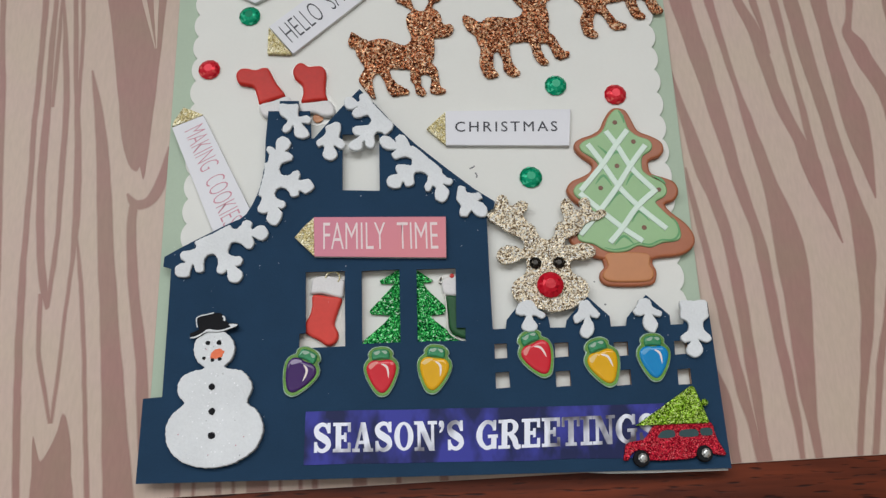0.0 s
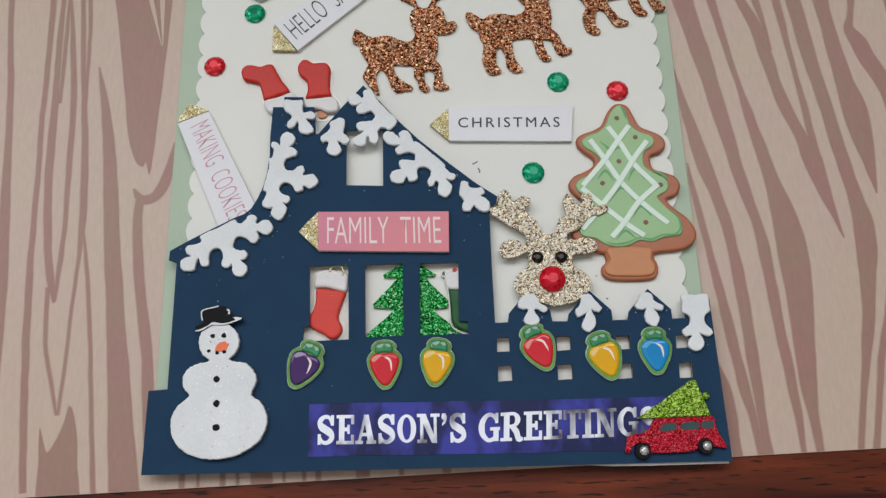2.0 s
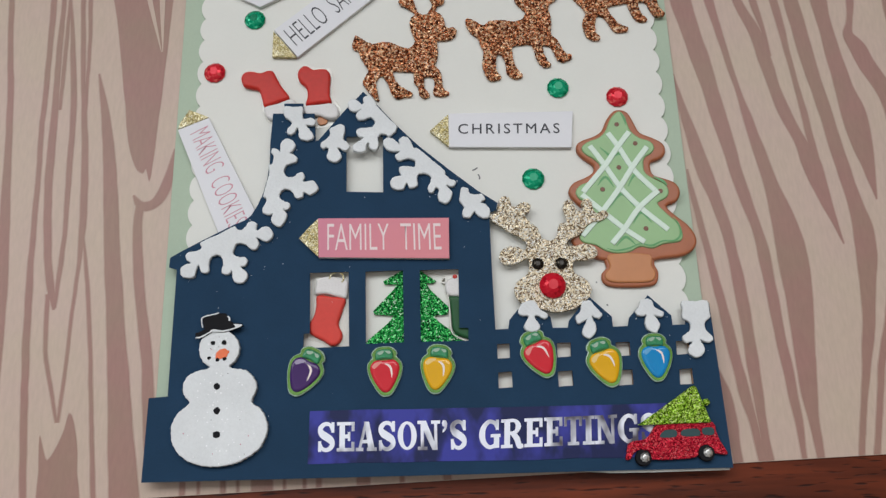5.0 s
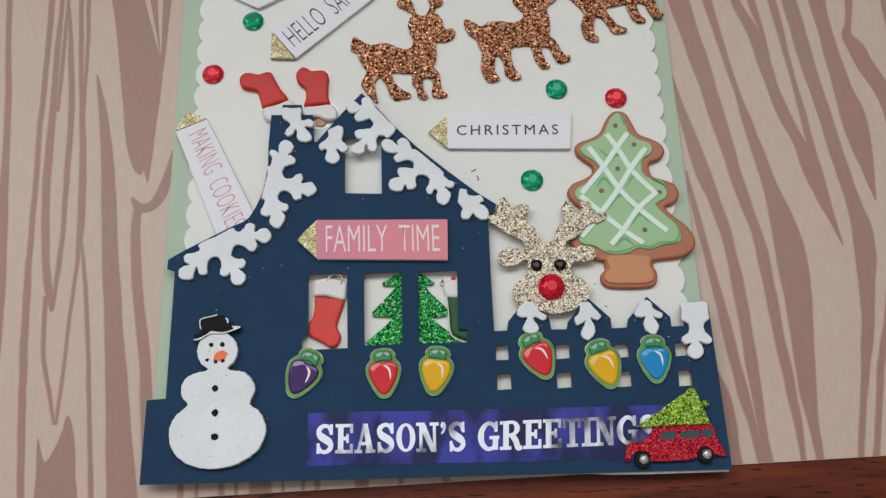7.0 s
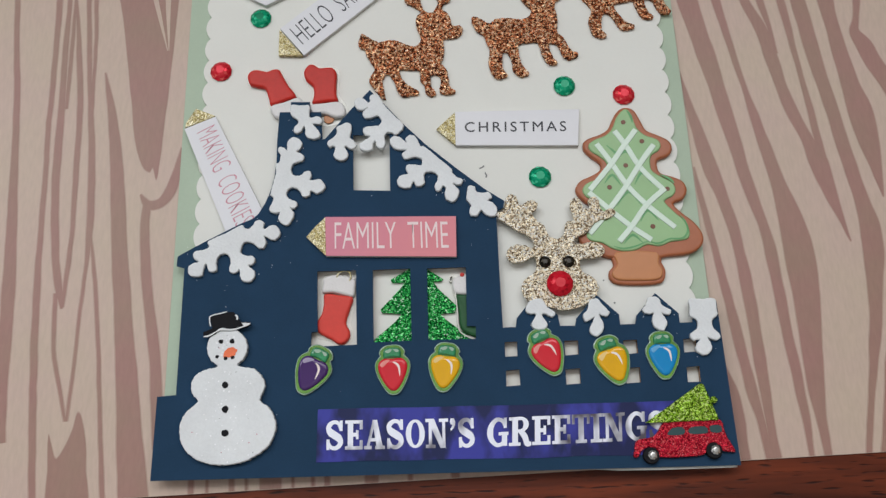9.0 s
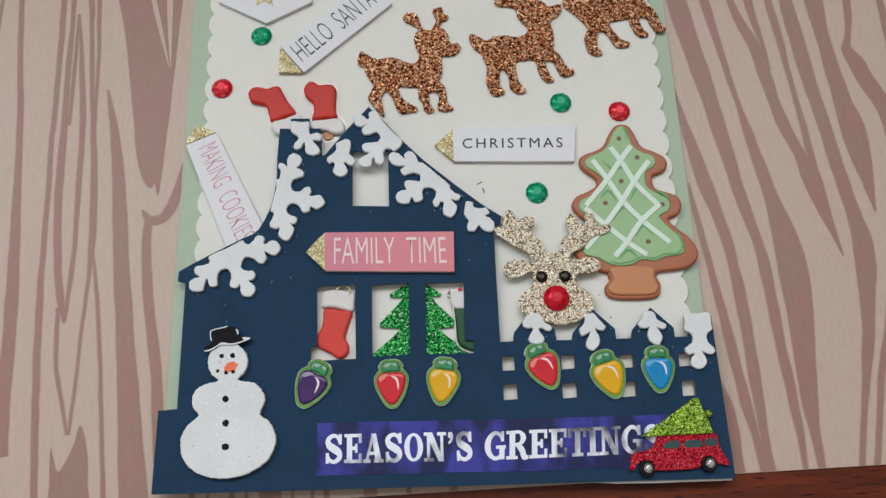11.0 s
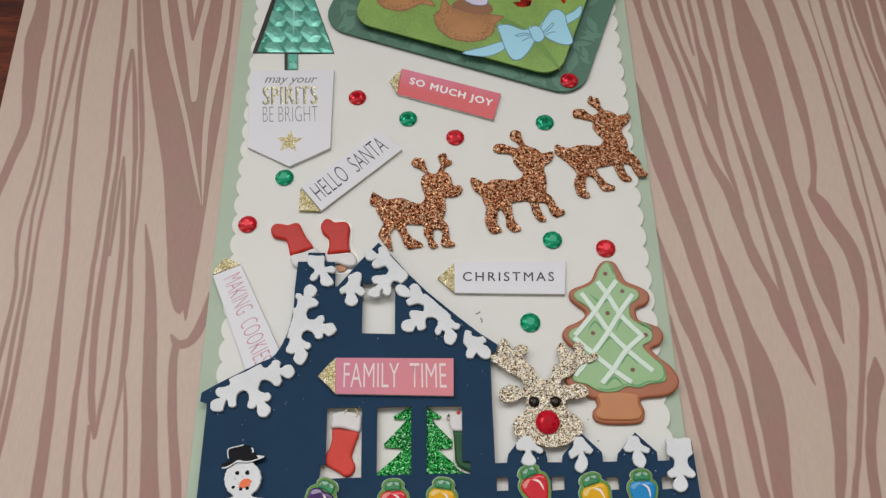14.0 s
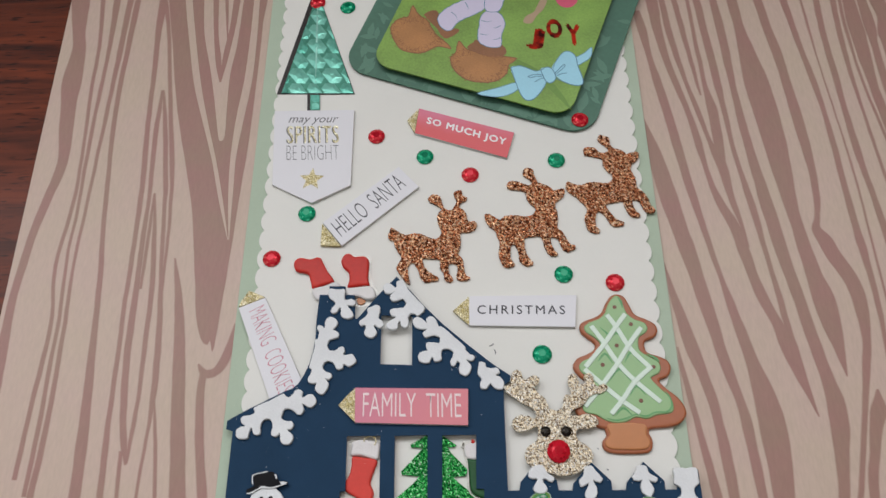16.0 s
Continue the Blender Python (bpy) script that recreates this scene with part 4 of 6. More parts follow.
OPENINGS = [
    [(-15.96, 65.69), (-8.68, 65.44), (-8.66, 53.51), (-15.88, 53.87)],
    [(-22.69, 37.66), (-15.36, 37.64), (-15.18, 23.4), (-23.65, 23.26), (-23.61, 25.97), (-22.47, 26.04)],
    [(-12.17, 37.54), (-5.06, 37.63), (-5.05, 23.81), (-12.08, 23.72)],
    [(-1.87, 37.53), (5.46, 37.51), (5.27, 26.21), (6.93, 26.16), (6.84, 23.75), (-1.95, 23.82)],
    [(12.08, 22.96), (14.35, 22.99), (14.31, 20.3), (12.05, 20.27)], [(23.01, 22.82), (25.59, 22.84), (25.5, 20.26), (23.03, 20.13)],
    [(33.83, 22.58), (36.41, 22.61), (36.37, 20.12), (33.8, 20)], [(44.85, 22.44), (47.23, 22.57), (47.15, 20.09), (44.77, 19.96)],
    [(12.03, 17.71), (14.49, 17.84), (14.54, 14.99), (11.99, 14.87)], [(22.85, 17.57), (25.51, 17.69), (25.51, 14.95), (22.86, 14.84)],
    [(33.77, 17.44), (36.43, 17.56), (36.37, 14.82), (33.72, 14.7)], [(44.88, 17.29), (47.24, 17.42), (47.21, 14.58), (44.77, 14.56)],
]
part("house_front", pierced(HOUSE, OPENINGS, 2.9, 3.2), NAVY, house)


def widened(ring, d=0.12):
    return shrink(ring if area2(ring) > 0 else ring[::-1], -d)


# hidden brown boards, added to deepen and warm the shade inside the openings
part("shade_board", pierced([(10.2, 1.2), (50.6, 1.2), (50.2, 23.5), (10.2, 23.5)], [widened(o) for o in OPENINGS[4:]], 1.52, 2.88), KRAFT, house, "added brown kraft board shading the fence holes")
part("shade_board", pierced([(-26, 22.3), (7.25, 22.3), (7.25, 38.7), (-26, 38.7)], [widened(o) for o in OPENINGS[1:4]], 2.24, 2.88), KRAFT, house, "added brown kraft board shading the window holes")
for x, y, w, h in ((-44, 8, 10, 10), (-25, 5, 10, 6), (0, 5, 10, 6), (-36, 30, 6, 14), (-18, 46, 8, 4), (-5, 50, 8, 4)):
    part("foam_pad", slab([(x - w / 2, y - h / 2), (x + w / 2, y - h / 2), (x + w / 2, y + h / 2), (x - w / 2, y + h / 2)], 1.5, 2.88, 0.1), FOAM, house, "white foam mounting pad")
solo("backing_strip", slab([(23.3, 0.19), (31.17, -0.43), (38.08, -0.53), (51.91, -0.51), (51.82, 2.58), (26.47, 2.59)], 2.3, 2.6, 0.05), CREAM, "white paper edge under the house base", "paper strip")

# ---- foam snow ----
snow_edges = []


def snow(pts, label, z0=3.2, z1=4.0):
    snow_edges.extend(pts)
    solo("snow_piece", slab(ragged(smooth(pts, 3), 0.065, 0.26), z0, z1, 0.27, 3, 0.06), FOAM, label, "foam snowflake", "foam snow pieces")


snow([(-28.45, 72.46), (-26.53, 72.27), (-24.73, 72.21), (-24.69, 70.47), (-24.45, 69.48), (-23.11, 69.8), (-22.2, 69.28), (-22.08, 68.54), (-22.63, 67.95), (-23.97, 68.12), (-23.17, 67.11), (-22.48, 66.11), (-22.58, 65.15), (-23.46, 64.81), (-24.57, 64.97), (-25.37, 65.73), (-25.52, 67.44), (-25.85, 67.45), (-26.17, 66.73), (-27.04, 66.15), (-27.72, 66.54), (-27.64, 67.51), (-26.88, 68.46), (-27.12, 69.2), (-28.38, 70.23)], "white glitter foam snowflake piece on the navy chimney")
snow(([(-28.88, 64.4), (-28.02, 65.33), (-26.91, 65.17), (-25.99, 63.94), (-26.29, 62.86), (-27.05, 62.17), (-26.38, 62.03), (-25.59, 61.17), (-25.79, 60.22), (-26.88, 59.9), (-27.75, 59.46), (-28.04, 58.17), (-27.35, 57.2), (-26.15, 57.16), (-25.51, 57.84), (-24.53, 58.05), (-23.96, 57.2), (-24.27, 56.28), (-23.83, 56.03), (-22.41, 56.21), (-21.63, 55.37), (-21.29, 54.42), (-22.04, 53.52), (-23.12, 53.21), (-24.11, 53.82), (-24.2, 53.01), (-24.84, 52.57), (-25.71, 52.72), (-26.39, 53.9), (-27.28, 54.51), (-28.36, 54.31), (-28.87, 53.17), (-28.08, 52.22), (-26.88, 51.72), (-26.74, 50.68), (-27.49, 50.25), (-28.14, 50.5), (-27.36, 49.56), (-27.33, 48.53), (-27.94, 47.41)] + [(-28.68, 46.87), (-29.77, 47.36), (-30.34, 48.4), (-30.05, 49.53), (-30.91, 49.33), (-31.9, 49.82), (-32.04, 50.74), (-31.34, 52.21), (-31.58, 52.91), (-32.03, 53.28), (-31.47, 55.93), (-31, 58.27), (-31.16, 59.81), (-30.51, 60.02), (-30.23, 61.56), (-30.82, 62.54), (-30.51, 63.37), (-29.51, 63.21), (-29.05, 62.6)]), "white glitter foam half snowflake along the curved roof edge")
snow(([(-37.39, 47.28), (-36.83, 46.69), (-35.86, 46.55), (-35.13, 47.2), (-34.63, 47.98), (-33.78, 48.18), (-33, 47.58), (-33.07, 46.68), (-32.84, 46.33), (-32.01, 46.87), (-30.72, 46.94), (-29.82, 45.67), (-30, 44.67), (-30.94, 43.91), (-32.13, 44.4), (-32.89, 44.76), (-32.42, 43.63), (-32.91, 42.53), (-33.98, 42.56), (-34.86, 43.37), (-36.05, 43.75), (-36.9, 43.55), (-37.17, 42.45), (-37.24, 41.67), (-36.15, 41.08), (-34.98, 41.04), (-34.51, 40.15), (-34.9, 39.28), (-35.74, 39.09), (-34.53, 37.95), (-34.48, 36.86), (-35.28, 35.91), (-36.44, 35.95), (-37.22, 36.95), (-37.4, 38.37), (-37.79, 37.84), (-38.63, 37.65), (-39.4, 38.33), (-39.15, 39.53), (-39.31, 40.63)] + [(-39.99, 41.43), (-40.94, 41.46), (-41.55, 40.93), (-41.8, 39.72), (-41.63, 38.51), (-42.34, 37.99), (-43.32, 38.46), (-43.81, 39.68), (-44.26, 38.27), (-44.41, 37.4), (-45.77, 37.23), (-46.96, 37.7), (-47.16, 39.02), (-46.47, 39.88), (-45.22, 40.17), (-46.1, 40.75), (-46.37, 41.64), (-45.88, 42.29), (-43.99, 42.67), (-43.49, 43.21), (-43.56, 44.33), (-40.42, 45.68)]), "white glitter foam half snowflake on the low roof")
snow([(-19.27, 67.22), (-18.49, 67.56), (-17.38, 68.13), (-16.38, 67.85), (-16.15, 66.62), (-16.47, 64.94), (-15.8, 64.19), (-15.24, 63.33), (-15.57, 62.5), (-16.45, 62.29), (-17.23, 62.91), (-17.56, 62.81), (-16.88, 61.59), (-16.99, 60.63), (-17.75, 59.95), (-18.52, 59.97), (-19.41, 60.48), (-19.75, 61.44), (-19.43, 62.63), (-19.77, 63.12), (-20.54, 62.91), (-21, 63.64), (-20.68, 64.48), (-19.8, 65.05), (-19.14, 66)], "small white glitter foam snowflake arm beside the chimney")
snow(([(-15.62, 72.89), (-14.73, 73.6), (-13.6, 73.19), (-12.92, 72.42), (-12.47, 72.78), (-12.58, 73.78), (-11.79, 74.25), (-10.89, 74.09), (-10.22, 73.07), (-9.55, 71.68), (-7.55, 69.26), (-5.68, 66.99), (-7.25, 65.1), (-8.03, 65.49), (-8.92, 65.65), (-9.59, 64.94), (-9.48, 63.49), (-9.71, 62.42), (-10.59, 62.21), (-11.26, 62.83), (-11.48, 63.8), (-11.92, 63.33), (-12.03, 62.14), (-12.91, 61.81), (-14.24, 62.09), (-14.68, 62.95), (-14.24, 63.77), (-13.14, 64.46), (-12.47, 65.04), (-13.36, 65.19), (-13.92, 66.06), (-13.47, 67.02), (-11.47, 67.19), (-10.58, 67.41), (-10.24, 68.37), (-10.79, 69.25), (-11.46, 69.28), (-12.36, 68.94), (-13.48, 68.98), (-14.04, 69.98)] + [(-13.37, 70.95), (-12.92, 71.18), (-14.27, 70.73), (-15.28, 71.26)]), "white glitter foam half snowflake at the gable peak")
snow(([(-8.59, 63.94), (-8.03, 64.77), (-6.92, 64.73), (-5.72, 63.84), (-5.28, 63.35), (-5.49, 64.2), (-4.81, 64.9), (-3.93, 64.87), (-3.16, 64.12), (-2.53, 62.53), (-1.65, 62.26), (1.16, 59.66), (3.4, 57.45), (3.59, 56.62), (4.44, 55.66), (5.51, 55.15), (5.38, 54.34), (4.6, 54.02), (3.63, 54.28), (4.68, 53.09), (4.76, 52.04), (3.96, 50.8), (3.41, 50.48), (2.34, 50.97), (1.94, 51.91), (2.19, 53.4), (1.56, 53.89), (1.21, 53.09), (0.44, 52.88), (0.03, 53.94), (0.61, 55.2), (0.63, 56.25), (-0.33, 56.87), (-1.65, 56.8), (-1.99, 55.87), (-1.91, 54.7), (-2.57, 54.03), (-3.55, 54.06), (-4.08, 55.01), (-4.75, 53.75)] + [(-6.38, 53.81), (-7.14, 54.53), (-7.23, 55.7), (-6.35, 56.49), (-5.15, 56.68), (-5.57, 57.76), (-5.12, 58.57), (-3.81, 58.64), (-2.49, 58.48), (-2.36, 59.54), (-3.23, 60.17), (-4.22, 60.08), (-5.55, 59.77), (-6.3, 60.75), (-5.75, 61.44), (-5.41, 61.79), (-6.95, 61.84), (-8.16, 62.6)]), "white glitter foam half snowflake down the long roof")
snow([(6.55, 53.72), (7.85, 53.56), (8.14, 52.51), (9.43, 52.23), (10.51, 52.31), (11.11, 51.14), (10.22, 50.59), (10.86, 50.34), (11.79, 49.39), (11.95, 48.13), (11.37, 47.36), (10.3, 47.39), (9.26, 48.11), (8.96, 48.69), (8.5, 48.13), (8.05, 47.47), (6.77, 47.62), (6.6, 48.88), (6.95, 49.78), (6.13, 50.96), (6.29, 52.34)], "small white glitter foam snowflake arm at the eave")
snow([(16.25, 28.9), (16.84, 30.15), (17.91, 30.75), (19.16, 30.82), (19.94, 29.94), (20.4, 29.08), (21.49, 28.31), (21.65, 27.56), (20.8, 27.27), (19.61, 27.94), (19.26, 27.43), (19.93, 26.46), (20.07, 25.52), (19.31, 24.91), (18.08, 24.95), (17.19, 25.5), (17.35, 26.54), (18.03, 27.57), (17.85, 28), (17.12, 27.92), (16.32, 28.37)], "white foam snow tuft on a picket below the reindeer head")
snow([(28.05, 30), (29.02, 30.5), (29.84, 30.37), (30.3, 29.61), (31.05, 28.74), (31.71, 27.87), (31.32, 27.04), (30.3, 27.18), (29.81, 27.51), (30.05, 26.66), (30.47, 25.5), (30.16, 24.26), (29.16, 23.36), (28.16, 23.7), (27.73, 24.65), (28.35, 25.98), (28.83, 26.91), (28.08, 26.52), (27.22, 26.12), (26.77, 26.87), (26.82, 27.61), (27.71, 28.42)], "white foam snow tuft leaning on a fence picket")
snow([(39.07, 30.18), (39.94, 30.47), (40.86, 30.33), (41.31, 29.68), (41.44, 28.94), (42.4, 28.27), (43.07, 27.72), (42.67, 26.89), (41.56, 27.14), (41.27, 27.36), (41.71, 26.61), (42.12, 25.65), (41.8, 24.62), (41.11, 23.91), (40.04, 24.46), (39.5, 25.21), (39.4, 26.26), (39.82, 27.3), (39.19, 27.21), (38.17, 27.35), (37.83, 28.1), (38.54, 29.03)], "white foam snow tuft on a fence picket above the blue bulb")
snow([(46.62, 29.83), (49, 29.75), (51.29, 29.79), (51.5, 28.19), (51.51, 26.61), (50.71, 26), (50.3, 25.18), (50.57, 24.02), (51.47, 23.06), (51.36, 22.13), (50.5, 21.85), (49.54, 22.3), (49.14, 22.41), (49.78, 20.95), (49.44, 19.83), (48.24, 19.16), (47.27, 19.59), (46.73, 20.22), (46.97, 21.35), (47.68, 22.15), (46.63, 21.97), (45.99, 22.61), (46.18, 23.33), (47.3, 24.13), (47.64, 25.26), (47.31, 26.01), (46.35, 26.56), (46.52, 28.03)], "square-topped white foam snowflake piece on the fence corner")

# ---- snowman ----
snowman = thing("snowman", -39.04, 13.24, 3.2, "white glitter foam snowman with black hat and orange nose", "snowman")
part("body", slab(ragged(smooth([(-35.67, 25.16), (-35.17, 23.28), (-35.7, 21.45), (-36.86, 20.06), (-33.89, 19.46), (-32.09, 17.68), (-31.71, 15.87), (-32.54, 13.8), (-30.88, 12.36), (-29.7, 10.36), (-29.54, 8.41), (-30.35, 6.21), (-32.25, 4.35), (-35.15, 3.01), (-38.56, 2.55), (-41.53, 2.92), (-44.06, 4.04), (-45.86, 5.82), (-46.7, 7.96), (-46.66, 10.2), (-45.6, 12.23), (-43.79, 13.75), (-44.89, 15.28), (-45.11, 17.08), (-44.49, 18.48), (-43.03, 19.44), (-40.52, 20.07), (-41.6, 21.02), (-42.4, 22.48), (-42.6, 24.14), (-41.98, 25.77), (-40.69, 26.78), (-39.06, 27.04), (-37.07, 26.56)], 3), 0.085, 0.25), 3.2, 4.3, 0.24, 3, 0.08), FOAM, snowman)
hat = part("hat", slab(ragged([(-43.32, 25.77), (-43.3, 26.47), (-42.55, 26.72), (-41.78, 27.12), (-42.24, 29.06), (-42.03, 29.51), (-40.73, 29.82), (-39.36, 30.13), (-37.96, 29.98), (-37.23, 29.25), (-37.0, 28.64), (-36.42, 28.13), (-34.75, 27.94), (-34.67, 27.58), (-35.75, 27.09), (-37.8, 26.64), (-40.04, 26.71), (-42.21, 25.46)], 0.07), 3.9, 4.6, 0.1, 2), BLACK, snowman, "black painted hat with white edges")
part("brim_edge", slab(ragged(ribbon([(x, y, w) for (x, y), w in zip([(-43.21, 25.58), (-42.19, 25.72), (-40.86, 26.44), (-40.02, 26.83), (-38.12, 26.7), (-36.41, 27.06), (-35.06, 27.58)], (0.2, 0.3, 0.24, 0.42, 0.3, 0.26, 0.3))]), 0.03), 4.4, 4.65, 0.03), FOAM, hat, "white unpainted brim edge")
part("brim_tip", slab(ragged([(-36.39, 27.97), (-35.59, 27.94), (-34.65, 27.81), (-34.85, 27.47), (-35.9, 27.25)], 0.04), 4.4, 4.64, 0.04), FOAM, hat, "bare white brim tip")
for line, w in (([(-42.05, 27.46), (-42.31, 28.94), (-41.89, 29.48), (-40.52, 29.79), (-39.15, 30.1)], 0.2), ([(-37.56, 29.48), (-37.2, 29.12), (-37.17, 28.52)], 0.3)):
    part("worn_edge", slab(ragged(ribbon([(*p, w) for p in line]), 0.03), 4.5, 4.63, 0), FOAM, hat, "white worn edge", soft=False)
for x, y, r in ((-40.04, 24.56, 0.42), (-37.99, 24.6, 0.44), (-40.61, 21.8, 0.33), (-39.06, 21.45, 0.36), (-37.74, 21.61, 0.36)):
    part("coal_dot", slab(smooth([(a + random.uniform(-0.06, 0.06), b + random.uniform(-0.06, 0.06)) for a, b in disc(x, y, r, n=9)], 2), 4.25, 4.43, 0.05), BLACK, snowman, "black painted dot")
for x, y in ((-38.91, 16.68), (-38.67, 12.3), (-38.55, 8.1)):
    part("button", slab(smooth([(a + random.uniform(-0.09, 0.09), b + random.uniform(-0.09, 0.09)) for a, b in disc(x, y, 0.62, 0.6, n=10)], 2), 4.25, 4.43, 0.05), BLACK, snowman, "black painted button")
part("nose", slab(ragged(smooth([(-39.5, 21.78), (-39.05, 22.99), (-37.85, 23.47), (-37, 22.93), (-37.37, 22.12), (-38.37, 21.64)], 3), 0.12), 4.25, 4.42, 0.03), ORANGE, snowman, "orange painted nose")

# ---- bulb stickers ----
def bulb(tip, top, colour, label):
    t, c = Vector(tip), Vector(top)
    up = (c - t)
    h = up.length
    up.normalize()
    rt = Vector((up.y, -up.x))

    def at(pts):
        return [tuple(t + rt * (x * h) + up * (y * h)) for x, y in pts]
    mid = t + up * (h / 2)
    ob = thing("bulb_sticker", mid.x, mid.y, 3.2, label, "bulb sticker", "string light bulb stickers")
    half = [(0.0, -0.015), (0.11, 0.02), (0.22, 0.17), (0.315, 0.36), (0.365, 0.55), (0.34, 0.69), (0.255, 0.79), (0.27, 0.85), (0.235, 0.93), (0.14, 1.0)]
    part("clear_edge", slab(ragged(smooth(at(half + [(0, 1.015)] + [(-x, y) for x, y in half[:0:-1]]), 3), 0.025, 0.5), 3.2, 3.75, 0.22, 3), RIM, ob)
    ring = [(0.0, 0.01), (0.105, 0.045), (0.212, 0.19), (0.303, 0.38), (0.35, 0.55), (0.325, 0.685), (0.235, 0.785), (0.25, 0.85), (0.215, 0.92), (0.12, 0.985)]
    part("printed_border", slab(smooth(at(ring + [(0, 0.998)] + [(-x, y) for x, y in ring[:0:-1]]), 3), 3.7, 3.82, 0.08, 2), BORDER, ob, "olive green printed border")
    inner = [(0.0, 0.07), (0.095, 0.115), (0.21, 0.285), (0.29, 0.49), (0.285, 0.635), (0.18, 0.725)]
    part("bulb", slab(smooth(at(inner + [(0, 0.72)] + [(-x, y) for x, y in inner[:0:-1]]), 3), 3.75, 4.2, 0.7, 5), BULBINK[colour], ob, colour + " bulb")
    part("cap", slab(smooth(at([(-0.17, 0.735), (0, 0.75), (0.17, 0.735), (0.17, 0.9), (0.08, 0.945), (-0.08, 0.945), (-0.17, 0.9)]), 3), 3.75, 4.3, 0.5, 5), BULBCAP, ob, "dark green bulb cap")
    # highlights on cap and bulb are painted on as thin pale pieces
    part("cap_highlight", slab(smooth(at([(-0.13, 0.87), (-0.04, 0.915), (0.0, 0.90), (-0.03, 0.85), (-0.09, 0.83)]), 3), 4.2, 4.33, 0.02), RIM, ob, "painted pale highlight on the cap")
    part("cap_highlight", slab(smooth(at([(0.03, 0.90), (0.11, 0.905), (0.14, 0.86), (0.09, 0.84)]), 3), 4.2, 4.33, 0.02), RIM, ob, "painted pale highlight on the cap")
    part("pale_glint", slab(smooth(at([(-0.25, 0.60), (-0.20, 0.67), (-0.10, 0.70), (-0.05, 0.685), (-0.12, 0.62), (-0.21, 0.55)]), 3), 4.0, 4.215, 0.02), GLINT[colour], ob, "window glint painted in a paler colour")
    part("highlight", slab(smooth(at([(0.0, 0.645), (0.08, 0.635), (0.14, 0.57), (0.155, 0.45), (0.135, 0.35), (0.12, 0.45), (0.10, 0.55), (0.05, 0.605)]), 3), 4.1, 4.225, 0.02), SHINE, ob, "white painted highlight")


bulb((-25.26, 14.74), (-21.16, 23.06), "purple", "clear-edged purple bulb sticker tilted on the navy house")
bulb((-8.38, 14.02), (-8.72, 22.98), "red", "clear-edged red bulb sticker upright under the house window")
bulb((0.31, 14.25), (1.66, 23.06), "yellow", "clear-edged yellow bulb sticker upright under the house window")
bulb((21.38, 16.61), (17.92, 25.04), "red", "clear-edged red bulb sticker tilted on the navy fence")
bulb((32.86, 14.54), (30.16, 23.3), "yellow", "clear-edged yellow bulb sticker tilted on the navy fence")
bulb((40.81, 15.2), (40.71, 23.9), "blue", "clear-edged blue bulb sticker on the navy fence")

# ---- greeting strip ----
strip = thing("greeting_strip", 8.79, 6.83, 3.2, "shiny blue film strip with silver lettering on the navy base", "sticker")
# the film's and letters' dark and bright reflections are in their colour
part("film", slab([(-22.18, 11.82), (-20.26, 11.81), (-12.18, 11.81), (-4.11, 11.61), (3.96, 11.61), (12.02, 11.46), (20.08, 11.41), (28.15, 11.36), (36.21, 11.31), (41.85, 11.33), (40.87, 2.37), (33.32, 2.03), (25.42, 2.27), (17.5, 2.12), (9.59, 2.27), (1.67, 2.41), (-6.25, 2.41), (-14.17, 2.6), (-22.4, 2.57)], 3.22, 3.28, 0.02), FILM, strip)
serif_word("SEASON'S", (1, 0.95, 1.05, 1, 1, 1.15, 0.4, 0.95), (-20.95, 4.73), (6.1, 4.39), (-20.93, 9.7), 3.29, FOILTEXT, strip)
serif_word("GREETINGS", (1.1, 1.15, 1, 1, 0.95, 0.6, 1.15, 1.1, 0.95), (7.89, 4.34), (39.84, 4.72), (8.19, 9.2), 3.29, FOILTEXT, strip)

# ---- car ----
CARPANE = mat("dark_green_window_card", (0.012, 0.05, 0.055), 0.5, grain=0.1)
car = thing("car_cutout", 42.43, 3.87, 3.2, "red glitter car cutout carrying a lime tree on the navy base", "car cutout")
body = part("body", slab(smooth([(33.57, 1.81), (33.87, 2.95), (34.2, 4.28), (35.24, 4.83), (37.45, 5.14), (38.58, 6.47), (39.49, 7.51), (41.71, 7.73), (45.69, 7.71), (49.47, 7.69), (49.9, 6.31), (50.37, 4.56), (51.4, 2.61), (51.22, 2.04), (49.2, 2.39), (48.31, 3.18), (46.9, 2.93), (45.98, 1.81), (42.99, 1.52), (38.07, 1.58), (37.73, 3.02), (36.28, 3.35), (35.04, 2.72), (34.35, 1.69)], 2), 3.35, 3.95, 0.1), REDGLIT, car)
for pts in ([(39.75, 5.27), (40.78, 6.59), (42.88, 6.63), (42.82, 5.27)], [(43.72, 5.34), (43.97, 6.59), (46.76, 6.7), (46.99, 5.34)], [(47.51, 5.51), (47.47, 6.78), (49.46, 6.81), (49.49, 5.45)]):
    part("window", slab(smooth(shrink(pts if area2(pts) > 0 else pts[::-1], 0.1), 3), 3.9, 3.985, 0), CARPANE, car, "dark window")
for x, y in ((36.66, 1.9), (47.73, 2.42)):
    wheel = part("wheel", slab(disc(x, y, 1.42, n=28), 3.4, 4.25, 0.25, 3), BLACK, car, "black card wheel")
    part("hub_stone", cut_stone(x + 0.2, y + 0.1, 4.2, 1.7, 8), CLEARGEM, wheel, "clear rhinestone hub", soft=False)
